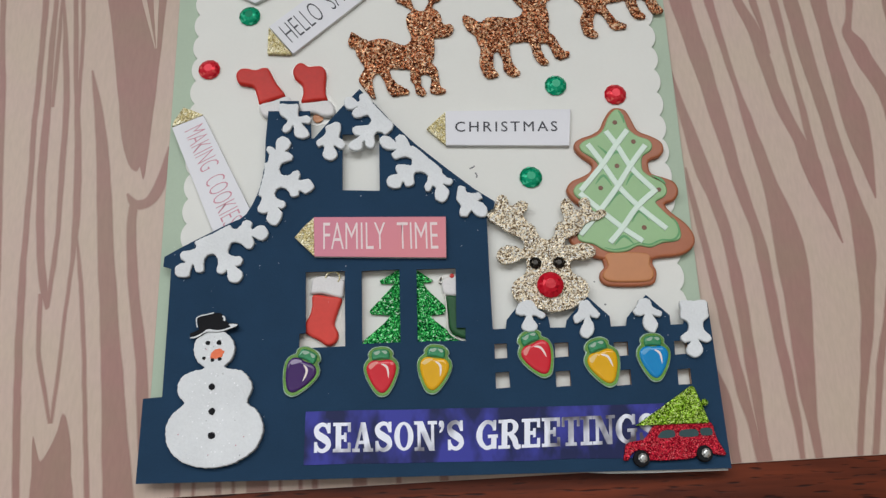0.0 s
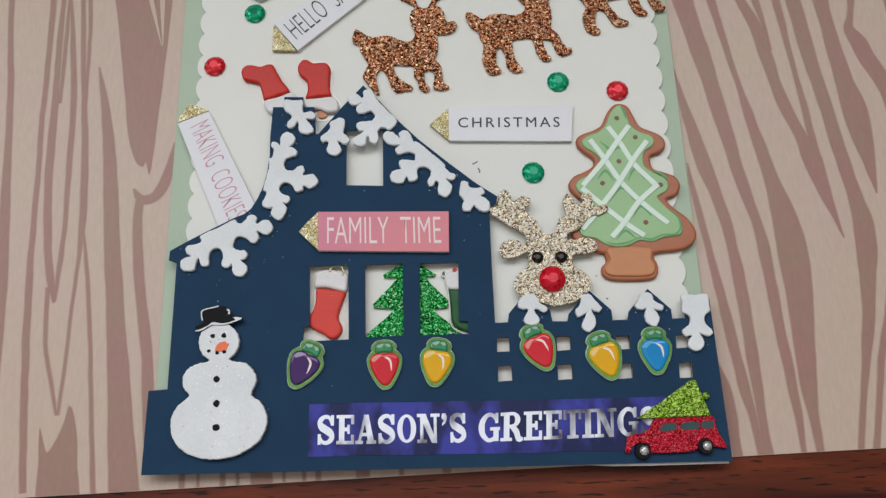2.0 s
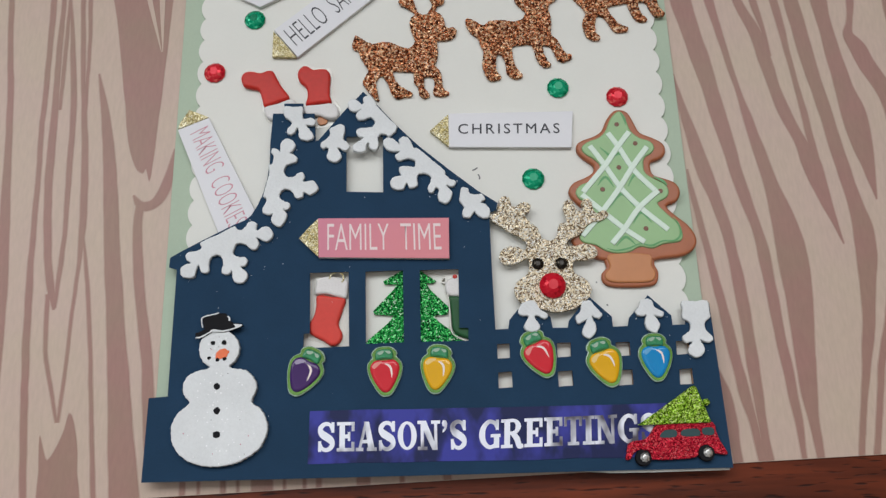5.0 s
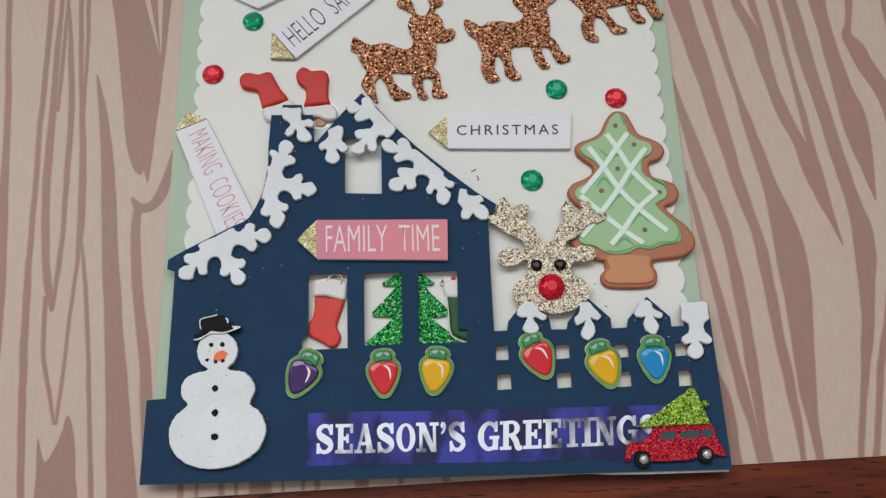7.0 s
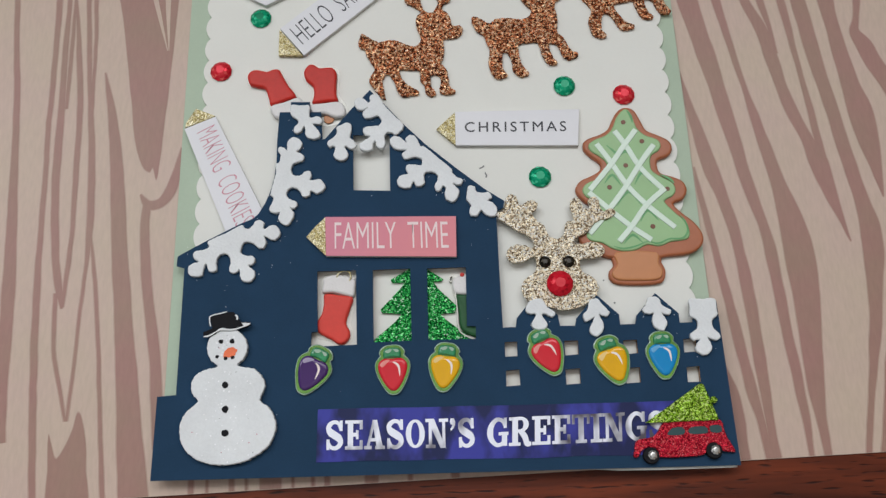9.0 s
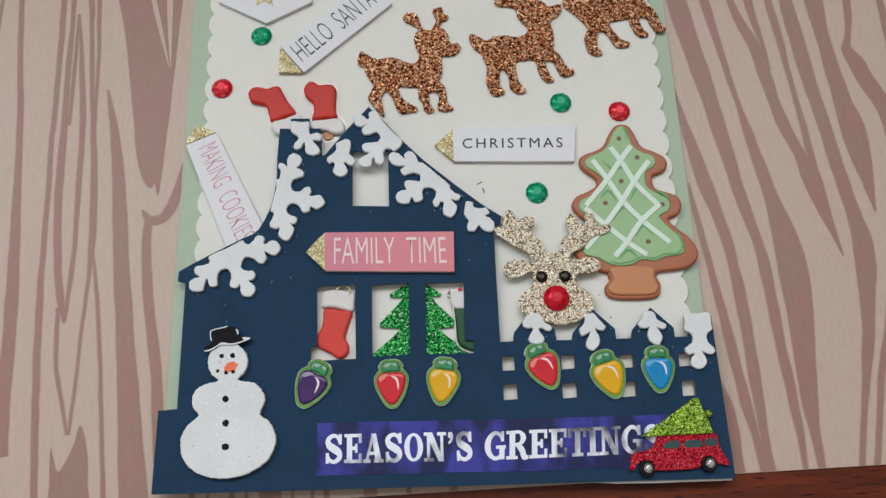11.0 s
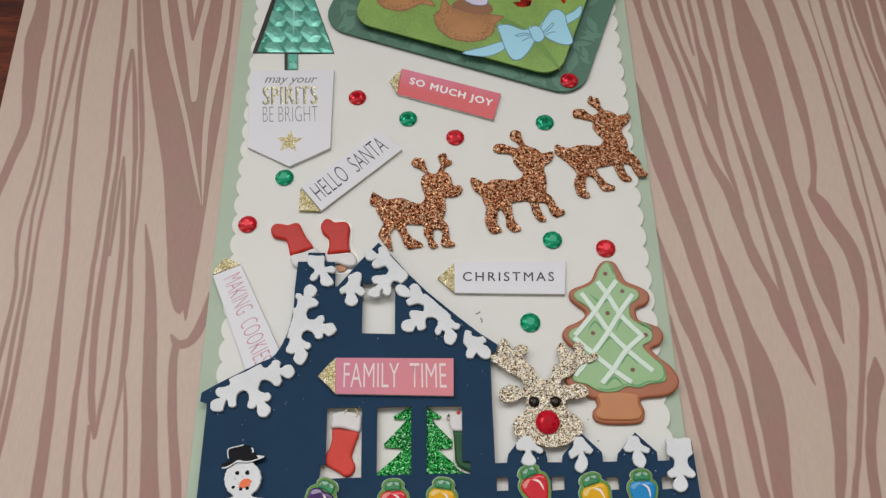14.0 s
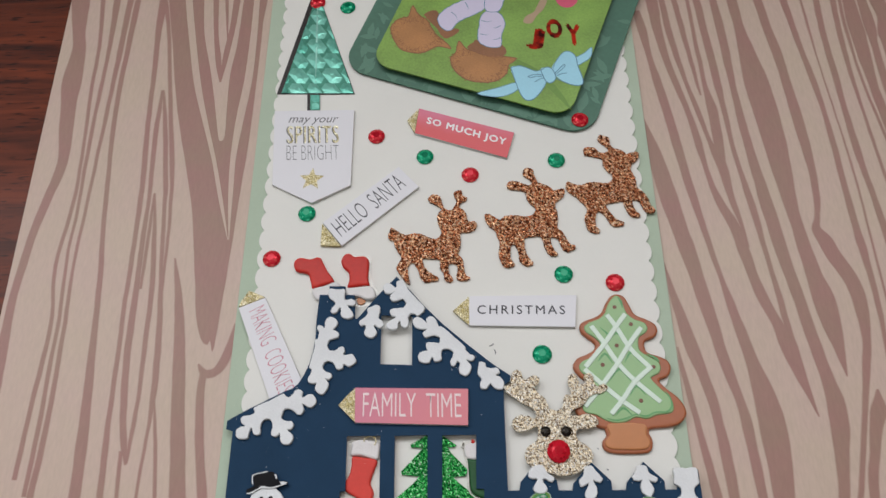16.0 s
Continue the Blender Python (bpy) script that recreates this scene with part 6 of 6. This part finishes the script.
puffy("boot_sticker", "puffy red boot sticker pointing up over the chimney", "boot sticker", [
    ("clear_backing", [(-26.66, 81.59), (-25.07, 83.1), (-23.32, 82.51), (-21.34, 82.18), (-19.24, 81.59), (-18.97, 78.73), (-18.94, 75.53), (-17.08, 72.31), (-17.97, 69.58), (-21.36, 68.46), (-24.78, 69.57), (-24.85, 72.58), (-24.45, 75.73), (-25.66, 78.2), (-26.61, 79.52)], 1.5, 1.56, CLEAR, ""),
    ("boot", [(-26.28, 80.67), (-25.39, 82.19), (-24.23, 82.28), (-23.06, 81.46), (-21.68, 81.54), (-20.29, 81.36), (-19.46, 80.04), (-19.55, 77.6), (-19.52, 75.31), (-19.27, 73.79), (-21.78, 73.62), (-24.39, 73.34), (-24.09, 75.22), (-24.36, 77.26), (-25.77, 78.72)], 1.7, 2.7, PUFFRED, ""),
    ("fur_cuff", [(-24.84, 72.98), (-21.77, 73.37), (-18.82, 73.52), (-17.66, 71.97), (-17.87, 70.23), (-19.91, 70.06), (-21.73, 70.87), (-24.23, 70.95)], 1.75, 2.8, PUFFWHITE, "white fur cuff"),
    ("brown_trim", [(-21.94, 70.67), (-20.69, 70.88), (-20.01, 70.35), (-20.22, 69.36), (-21.35, 69.03), (-22.04, 69.68)], 1.75, 1.95, TRUNK, "small brown patch")])
puffy("stocking_sticker", "puffy red stocking sticker behind the house window", "stocking sticker", [
    ("clear_backing", [(-21.63, 37.31), (-19.6, 37.68), (-17.03, 37.82), (-15.31, 36.88), (-15.29, 33.59), (-15.91, 30.35), (-16.31, 27.68), (-15.88, 26.08), (-16.5, 23.77), (-18.58, 23.21), (-20.68, 24.54), (-22.99, 25.24), (-23.25, 27.37), (-22.44, 29.49), (-22.08, 32.72), (-22.13, 35.45)], 1.5, 1.56, CLEAR, ""),
    ("stocking", [(-21.37, 33.44), (-18.62, 33.14), (-16.07, 32.62), (-16.48, 30.69), (-17.1, 28.78), (-17.29, 27.51), (-16.66, 26.22), (-16.65, 24.95), (-17.47, 23.93), (-18.72, 23.76), (-19.98, 24.64), (-21.66, 25.53), (-22.72, 26.41), (-22.75, 28.11), (-21.94, 29.58), (-21.55, 31.5)], 1.65, 2.6, PUFFCORAL, ""),
    ("fur_cuff", [(-21.53, 36.51), (-19.51, 37.11), (-17.59, 36.82), (-15.56, 36.1), (-15.55, 34.35), (-15.86, 32.72), (-17.56, 33), (-19.68, 33.61), (-21.8, 33.68), (-21.72, 35.2)], 1.7, 2.7, PUFFWHITE, "white fur cuff")])
green_stocking = puffy("stocking_sticker", "puffy dark green stocking sticker half hidden in the house window", "stocking sticker", [
    ("clear_backing", [(2.43, 36.3), (3.73, 36.81), (6.4, 36.84), (8.51, 36.11), (8.31, 28.5), (8.81, 25.29), (8.29, 22.99), (6.24, 23.69), (4.39, 24.59), (3.41, 26.52), (3.54, 30.81), (2.76, 33)], 1.5, 1.56, CLEAR, ""),
    ("stocking", [(3.38, 32.43), (5.92, 32.35), (7.81, 32.07), (7.66, 28.42), (8.42, 26.27), (8.54, 24.15), (7.07, 24.2), (5.3, 24.9), (4.05, 26.1), (3.8, 28.95), (3.6, 30.9)], 1.65, 2.6, PUFFGREEN, ""),
    ("fur_cuff", [(3.05, 35.49), (4.78, 36.21), (7.55, 36.23), (8.13, 34.89), (8.04, 32.71), (5.71, 32.35), (3.39, 32.65), (2.79, 33.97)], 1.7, 2.7, PUFFWHITE, "white fur cuff")])
part("clear_rim", slab(ribbon([(x, y, 0.24) for x, y in smooth([(2.85, 35.0), (2.3, 35.2), (2.35, 35.8), (2.9, 36.05), (3.1, 33.95), (3.4, 31.99), (3.6, 28.94), (3.76, 25.82), (5.0, 24.55), (6.64, 23.85), (8.2, 23.6)], 3, closed=False)], 2), 1.56, 2.45, 0.08, 2), CLEAR, green_stocking, "whitish clear vinyl rim")
part("red_trim", slab(disc(4.75, 36.2, 0.42, n=14), 2.0, 2.8, 0.1, 2), PUFFRED, green_stocking, "small red patch on the cuff")
solo("stocking_loop", slab(ribbon([(x, y, 0.3) for x, y in smooth([(-19.05, 36.49), (-18.63, 37.36), (-17.57, 37.76), (-16.61, 37.29), (-16.39, 36.4), (-16.7, 35.75)], 3, closed=False)], 2), 2.55, 2.85, 0.1, 2), GOLD, "gold hanging loop on the red stocking cuff", "loop")
solo("glitter_tree_cutout", slab([(-3.27, 39.51), (-2.23, 37.92), (1.14, 35.61), (0.7, 35.18), (-0.79, 35.23), (0.03, 33.89), (3.53, 30.31), (3.07, 29.04), (0.54, 28.9), (1.35, 27.81), (6.65, 23.62), (6.62, 22.99), (-12.29, 23.59), (-12.29, 24.22), (-8.09, 27.68), (-6.82, 29.14), (-10.6, 29.47), (-10.81, 30.12), (-6.97, 34.12), (-6.11, 35.18), (-8.66, 35.27), (-8.87, 35.82), (-5.87, 37.6), (-4.57, 38.67)], 1.5, 2.2, 0.1, 2), GREENGLIT, "green glitter Christmas tree cutout behind the house windows", "tree cutout")

# ---- foil tree above the tag ----
foil = thing("foil_tree", -36.59, 143.93, 1.5, "green holographic foil tree with black backing on the cream panel", "foil tree")
part("backing", slab([(-39.06, 168.07), (-37.72, 168), (-25.28, 130.71), (-34.87, 130.92), (-34.52, 125.49), (-37.9, 125.62), (-38.3, 131.25), (-46.71, 131.6)], 1.5, 1.75, 0.03), FOILDARK, foil, "black backing")
TA, TL, TR = Vector((-37.64, 167.71)), Vector((-45.41, 131.7)), Vector((-25.55, 130.87))
part("foil_sheet", slab([tuple(TA), tuple(TL), tuple(TR)], 1.75, 1.84, 0.03), FACETDARK, foil, "deep green foil")


def inside(pts, ring):
    """The part of an outline that lies within a convex ring."""
    ring = ring if area2(ring) > 0 else ring[::-1]
    for a, b in zip(ring, ring[1:] + ring[:1]):
        n = Vector((a[1] - b[1], b[0] - a[0]))
        out = []
        for p, q in zip(pts, pts[1:] + pts[:1]):
            dp, dq = (Vector(p) - Vector(a)).dot(n), (Vector(q) - Vector(a)).dot(n)
            if dp >= 0:
                out.append(p)
            if (dp >= 0) != (dq >= 0):
                f = dp / (dp - dq)
                out.append((p[0] + (q[0] - p[0]) * f, p[1] + (q[1] - p[1]) * f))
        pts = out
        if len(pts) < 3:
            return []
    return pts


tree_u, tree_v = TR - TL, TA - (TL + (TR - TL) * 0.5)
HEX = ((-0.56, 0.16), (-0.34, 0.5), (0.14, 0.5), (0.56, -0.12), (0.38, -0.5), (-0.1, -0.5))
for r in range(7):
    for c in range(-2, 3):
        mid = TL + tree_u * (0.459 + 0.234 * c + 0.01 * r) + tree_v * (0.02 + 0.143 * r)
        lean = random.uniform(0.8, 1.15)
        pts = inside([tuple(mid + tree_u * (0.234 * x * lean) + tree_v * (0.143 * y)) for x, y in HEX], [tuple(TA), tuple(TL), tuple(TR)])
        if len(pts) > 2 and abs(area2(pts)) > 0.5:
            pts = pts if area2(pts) > 0 else pts[::-1]
            cx, cy = sum(p[0] for p in pts) / len(pts), sum(p[1] for p in pts) / len(pts)
            bm = bmesh.new()
            low = [bm.verts.new((x, y, 1.845)) for x, y in pts]
            ridge = [bm.verts.new((cx + 0.34 * (x - cx) + 0.25, cy + 0.34 * (y - cy) - 0.3, random.uniform(1.93, 2.04))) for x, y in pts]
            for i in range(len(low)):
                j = (i + 1) % len(low)
                bm.faces.new((low[i], low[j], ridge[j], ridge[i]))
            bm.faces.new(ridge)
            bm.faces.new(low[::-1])
            bmesh.ops.triangulate(bm, faces=bm.faces[:])
            part("foil_lozenge", bm, FACET, foil, soft=False)
part("centre_strip", slab(ribbon([(*(TA + (TL + tree_u * 0.47 - TA) * f), w) for f, w in ((0.06, 0.1), (0.3, 0.5), (0.6, 0.45), (0.9, 0.1))], 3), 1.9, 1.99, 0), mat("pale_foil_strip", (0.30, 0.60, 0.51), 0.35, metal=0.3, grain=0.4, size=0.5), foil, "bright vertical foil streak", soft=False)
part("foil_trunk", slab([(-37.43, 130.8), (-34.79, 130.69), (-34.47, 125.64), (-37.08, 125.74)], 1.76, 1.92, 0.05), FACETDARK, foil)
part("foil_lozenge", slab([(-37.26, 130.6), (-34.94, 130.51), (-34.8, 128.44), (-36.17, 128.12), (-37.17, 129.28)], 1.92, 1.95, 0.02), FACET, foil)
part("foil_lozenge", slab([(-36.76, 127.77), (-35.55, 128.1), (-34.73, 127.32), (-34.65, 126.02), (-36.65, 126.1)], 1.92, 1.95, 0.02), FACET, foil)

# ---- green mat and printed picture ----
def rounded(bl, br, height, r, n=7):
    bl, br = Vector(bl), Vector(br)
    u = (br - bl).normalized()
    v = Vector((-u.y, u.x))
    w = (br - bl).length
    out = []
    for cx, cy, a0 in ((w - r, r, -90), (w - r, height - r, 0), (r, height - r, 90), (r, r, 180)):
        for i in range(n + 1):
            a = radians(a0 + 90 * i / n)
            p = bl + u * (cx + r * math.cos(a)) + v * (cy + r * math.sin(a))
            out.append(tuple(p))
    return out


MBL, MBR = (-29.45, 139.26), (36.83, 114.1)
solo_mat = thing("leaf_paper_mat", (MBL[0] + MBR[0]) / 2, MBL[1] + 25, 1.5, "dark green leaf-printed square mat with rounded corners", "paper mat")
part("mat_board", slab(rounded(MBL, MBR, 66, 7), 1.9, 2.4, 0.08, 2), MATGREEN, solo_mat)
mu = (Vector(MBR) - Vector(MBL)).normalized()
mv = Vector((-mu.y, mu.x))
part("foam_pad", slab(rounded(tuple(Vector(MBL) + mu * 8 + mv * 8), tuple(Vector(MBR) - mu * 8 + mv * 8), 50, 2), 1.5, 1.88, 0.05), FOAM, solo_mat, "white foam mounting pad")
leaves = []
for i in range(95):
    edge_side = random.random()
    if edge_side < 0.55:
        p = Vector(MBL) + mu * random.uniform(4, (Vector(MBR) - Vector(MBL)).length - 4) + mv * random.uniform(1.5, 6)
    elif edge_side < 0.8:
        p = Vector(MBR) - mu * random.uniform(1.2, 6) + mv * random.uniform(5, 40)
    else:
        p = Vector(MBL) + mu * random.uniform(1.2, 6) + mv * random.uniform(5, 40)
    a, s = random.uniform(0, 6.28), random.uniform(1.8, 3.6)
    d, e = Vector((math.cos(a), math.sin(a))) * s, Vector((-math.sin(a), math.cos(a))) * s * 0.3
    leaf = inside([tuple(p - d), tuple(p - e - d * 0.3), tuple(p - e + d * 0.2), tuple(p + d), tuple(p + e + d * 0.2), tuple(p + e - d * 0.3)], rounded(tuple(Vector(MBL) + (mu + mv) * 0.2), tuple(Vector(MBR) + (mv - mu) * 0.2), 65.6, 6.8))
    if len(leaf) > 2:
        leaves.append(slab(leaf, 2.4, 2.41 + 0.0001 * i, 0))
part("leaf_print", merged(*leaves), MATLEAF, solo_mat, "paler printed leaves", soft=False, kind="stuff")

PBL, PBR = (-21.07, 139), (31.55, 119.19)
picture = thing("printed_picture", (PBL[0] + PBR[0]) / 2, PBL[1] + 25, 2.4, "green printed picture panel with blue bow raised on the mat", "picture panel")
part("panel", slab(rounded(PBL, PBR, 56, 5.5), 3.8, 4.3, 0.08, 2), PICGREEN, picture)
part("foam_pad", slab(rounded(tuple(Vector(PBL) + mu * 6 + mv * 6), tuple(Vector(PBR) - mu * 6 + mv * 6), 42, 2), 2.42, 3.78, 0.05), FOAM, picture, "white foam mounting pad")


def printed(name, pts, material, z, label="", line=None):
    ring = smooth(pts, 3)
    if name in ("lilac_shape", "brown_oval", "brown_cuff"):
        ring = smooth(ragged(ring, 0.09, 0.8), 2)
    ob = part(name, slab(ring, 4.3, z, 0), material, picture, label, soft=False)
    if line:
        part("outline", slab(ribbon([(*p, 0.3 if "brown" in name else 0.2) for p in ring + ring[:1]], 1), 4.3, z + 0.004, 0), line, ob, "thin printed outline", soft=False)


printed("shade_print", [(16.6, 139.55), (21.06, 137.04), (25.11, 133.83), (29.5, 127.68), (32.26, 121.05), (28.64, 125.89), (23.78, 131.63), (18.73, 136)], PICDARK, 4.32, "dark green printed crease")
printed("brown_oval", [(-15.78, 150.95), (-13.47, 154.11), (-10.94, 154.8), (-9.87, 158.48), (-9.23, 158.24), (-7.76, 155.06), (-5.53, 153.31), (-3.32, 148.34), (-1.14, 145.85), (0.86, 143.38), (0.7, 142.8), (-2.39, 143.93), (-6.11, 142.13), (-8.58, 141.85), (-11.85, 142.79), (-14.25, 145.66)], PICBROWN, 4.33, "ginger brown printed shape", PICCUFF)
printed("brown_cuff", [(-6.18, 155.39), (-3, 156.48), (-1.42, 152.7), (1.39, 150.13), (3.26, 149.23), (1.37, 147.32), (-0.82, 147.02), (-3.32, 151.16)], PICCUFF, 4.345, "dark brown printed cuff", PICCUFF)
printed("lilac_shape", [(-2.68, 153.58), (-0.77, 156.78), (3.4, 159.49), (9.52, 161.7), (12.01, 159.47), (9.69, 155.85), (5.53, 153.59), (2.67, 151.69), (1.07, 149.34), (-1.12, 149.85)], PICLILAC, 4.36, "pale lilac printed shape", PICLINE)
printed("brown_oval", [(0.82, 139.1), (2.23, 141.36), (3.05, 144.86), (3.67, 145.03), (5.64, 142.38), (10.53, 140.99), (14.17, 139.85), (18.41, 138.89), (18.53, 138.31), (16.48, 136.48), (15.77, 133.86), (13.58, 131.7), (10.55, 131.08), (5.45, 132.04), (2.16, 135.21)], PICBROWN, 4.33, "ginger brown printed shape", PICCUFF)
printed("brown_cuff", [(7.23, 144.66), (8.49, 145.4), (14.92, 143.52), (15.72, 140.36), (12.03, 139.76), (7.47, 141.52), (5.65, 143.16)], PICCUFF, 4.345, "dark brown printed cuff", PICCUFF)
printed("lilac_shape", [(8.49, 145.4), (8.93, 150.98), (9.64, 154.2), (12.23, 156.13), (15, 154.35), (16.12, 150.63), (15.05, 147.07), (14.6, 143.14), (11.51, 142.89)], PICLILAC, 4.36, "pale lilac printed shape", PICLINE)
printed("lilac_shape", [(10.66, 156.63), (11.45, 162.02), (16.23, 161.78), (15.08, 156.41), (13.15, 155.26)], PICLILAC, 4.375, "pale lilac printed shape", PICLINE)
printed("ribbon_tail", [(7.76, 127.49), (13.19, 129.11), (18.5, 130.74), (18.86, 128.87), (16.84, 127.11), (13.09, 126.17)], PICBLUE, 4.33, "light blue printed ribbon tail", PICLINE)
printed("ribbon_tail", [(33.81, 137.62), (37.01, 139.78), (39.13, 141.62), (38.72, 138.55), (36.76, 136.73), (33.94, 135.33)], PICBLUE, 4.33, "light blue printed ribbon tail", PICLINE)
printed("bow_loop", [(17.05, 135.7), (19.79, 135.96), (23.33, 134.28), (25.76, 134.56), (26.86, 133), (26.11, 130.42), (24.42, 127.16), (22.53, 125.05), (20.46, 125.13), (19.09, 127.38), (18.06, 131.13)], PICBLUE, 4.345, "light blue printed bow loop")
printed("bow_loop", [(27.86, 134.46), (29.26, 137.44), (31.26, 140.05), (33.1, 140.35), (34.5, 138.74), (34.86, 135.67), (36, 131.11), (35.55, 129.27), (32.89, 129.39), (29.75, 131.38)], PICBLUE, 4.345, "light blue printed bow loop")
printed("bow_knot", [(24.86, 134.59), (26.7, 135.27), (28.16, 134.45), (28.88, 131.79), (27.59, 130.35), (26.13, 130.79)], PICBLUE, 4.36, "light blue printed bow knot")
for line in ([(17.05, 135.7), (18.06, 131.13), (19.09, 127.38), (20.45, 124.95), (22.53, 125.05), (24.74, 127.52), (26.26, 130.41)], [(17.05, 135.7), (19.8, 136.15), (23.33, 134.28), (25.16, 134.58)], [(28.18, 134.83), (29.42, 137.63), (31.42, 140.23), (33.26, 140.34), (34.64, 138.54), (34.99, 135.29), (35.97, 130.74), (35.24, 129.1), (32.59, 129.4), (28.87, 131.6)], [(24.99, 134.4), (26.72, 135.46), (28.16, 134.45), (28.88, 131.79), (27.58, 130.17), (26.13, 130.79), (24.99, 134.4)], [(21.43, 132.48), (23.57, 133.14), (25.64, 132.68)], [(21.43, 132.48), (22.3, 132.1), (23.8, 132.5), (25.2, 132.3)], [(23.2, 130.6), (24.4, 131.4), (25.7, 131.9)], [(28.68, 133.3), (30.31, 135.11), (31.29, 136.21)], [(31.29, 136.21), (31.5, 135.6), (30.4, 134.3), (28.9, 132.9)], [(29.2, 132.4), (30.6, 133.1), (31.8, 133.2)]):
    part("bow_outline", slab(ribbon([(*p, 0.22) for p in line], 3), 4.3, 4.375, 0), PICLINE, picture, "slate blue printed line", soft=False)
printed("pink_disc", [(30.8, 160.61), (32.79, 161.77), (35.6, 161.2), (36.63, 158.22), (34.58, 156.05), (32.09, 156.38), (30.66, 158.53)], mat("pink_print", (0.62, 0.08, 0.16), 0.45, coat=0.3, grain=0.1), 4.33, "pink printed disc")
printed("beige_squiggle", [(21.16, 151.6), (22.2, 153.59), (24.14, 154.72), (25.55, 157.54), (26.99, 160.38), (28.17, 159.07), (27.03, 155.81), (25.01, 153.45), (23.63, 151.08), (22.05, 150.75)], mat("beige_print", (0.42, 0.30, 0.19), 0.45, coat=0.3, grain=0.1), 4.33, "beige printed squiggle")
fur = []
for ring in ([(-15.78, 150.95), (-13.47, 154.11), (-10.94, 154.8), (-7.76, 155.06), (-5.53, 153.31), (-3.32, 148.34), (-1.14, 145.85), (-2.39, 143.93), (-6.11, 142.13), (-8.58, 141.85), (-11.85, 142.79), (-14.25, 145.66)],
             [(0.82, 139.1), (2.23, 141.36), (5.64, 142.38), (10.53, 140.99), (14.17, 139.85), (16.48, 136.48), (15.77, 133.86), (13.58, 131.7), (10.55, 131.08), (5.45, 132.04), (2.16, 135.21)]):
    ring = smooth(ring, 12)
    mid = sum((Vector(p) for p in ring), Vector((0, 0))) / len(ring)
    for p in ring + ring:
        q = Vector(p) + (mid - Vector(p)) * random.uniform(0.02, 0.45) ** 1.3
        d = (Vector(p) - mid).normalized() * random.uniform(0.35, 1.0)
        d.rotate(Matrix.Rotation(random.uniform(-0.9, 0.9), 2))
        fur.append(slab(ribbon([(q.x, q.y, 0.05), (q.x + d.x * 0.5, q.y + d.y * 0.5, 0.13), (q.x + d.x, q.y + d.y, 0.05)], 2), 4.3, 4.342 + 0.00002 * len(fur), 0))
part("printed_fur", merged(*fur), PICFUR, picture, "darker printed fur strokes", soft=False, kind="stuff")
for line in ([(1.2, 155.9), (2.4, 154.6), (2.9, 153.0)], [(5.2, 159.2), (5.9, 157.6), (6.0, 156.4)], [(9.6, 152.4), (11.2, 151.8), (12.4, 152.2)], [(9.2, 147.6), (10.6, 147.2), (11.4, 147.6)], [(14.9, 150.3), (13.6, 149.6), (12.9, 149.7)], [(14.6, 146.0), (13.4, 145.4), (12.6, 145.6)]):
    part("fold_line", slab(ribbon([(*p, w) for p, w in zip(line, (0.22, 0.14, 0.05))], 3), 4.3, 4.39, 0), PICLINE, picture, "thin printed fold line", soft=False)
for letter, bl, br, tl in (("J", (21.33, 142.44), (25.82, 140.68), (22.63, 149.92)), ("O", (27.19, 145.71), (31.59, 144.71), (27.46, 152.51)), ("Y", (32.67, 142.7), (36.59, 142.13), (32.6, 150.24))):
    lettering("lettering", letter, bl, br, tl, 4.3, REDFOIL, picture, 0.06, label="red mirror foil letter")

# ---- stray glitter and pencil marks ----
specks = []
for i in range(46):
    x, y = random.uniform(-49, 12), random.uniform(3, 56)
    s = random.uniform(0.03, 0.075)
    specks.append(slab(disc(x, y, s, n=5), 3.2, 3.25, 0))
for i in range(120):
    x, y = random.choice(snow_edges)
    x, y = x + random.gauss(0, 0.7), y + random.gauss(0, 0.7)
    specks.append(slab(disc(x, y, random.uniform(0.03, 0.085), n=5), 3.2, 3.26, 0))
solo("glitter_specks", merged(*specks), FLECK, "loose silvery glitter specks on the navy house", "glitter", kind="stuff")
for name, material, count, size in (("white_flecks", FLECK, 90, 0.12), ("rose_flecks", PINKINK, 8, 0.08), ("grey_flecks", SOFTINK, 8, 0.07)):
    flecks = []
    for i in range(count):
        a, q = random.uniform(0, 6.28), random.random() ** 0.5
        x, y, r = random.choice(((-38.16, 8.21, 6.6), (-38.46, 15.91, 4.8), (-38.87, 23.76, 2.4)))
        flecks.append(slab(ragged(disc(x + q * r * math.cos(a), y + 0.8 * q * r * math.sin(a), size * random.uniform(0.6, 1.4), n=6), 0.02, 9), 4.25, 4.37, 0))
    part("glitter_flecks", merged(*flecks), material, snowman, name.split("_")[0] + " glitter flecks", soft=False, kind="stuff")
for line in ([(8.97, 58.2), (9.53, 58.42), (9.99, 58.77)], [(10.05, 57.33), (10.35, 56.72), (10.22, 56.25)], [(33.16, 30.16), (33.25, 30.05), (33.45, 29.94)], [(31.52, 34.58), (31.61, 34.47), (31.72, 34.46)]):
    solo("pencil_mark", slab(ribbon([(*p, 0.28) for p in line], 3), 1.5, 1.52, 0), SOFTINK, "tiny grey pencil mark on the cream panel", "mark")
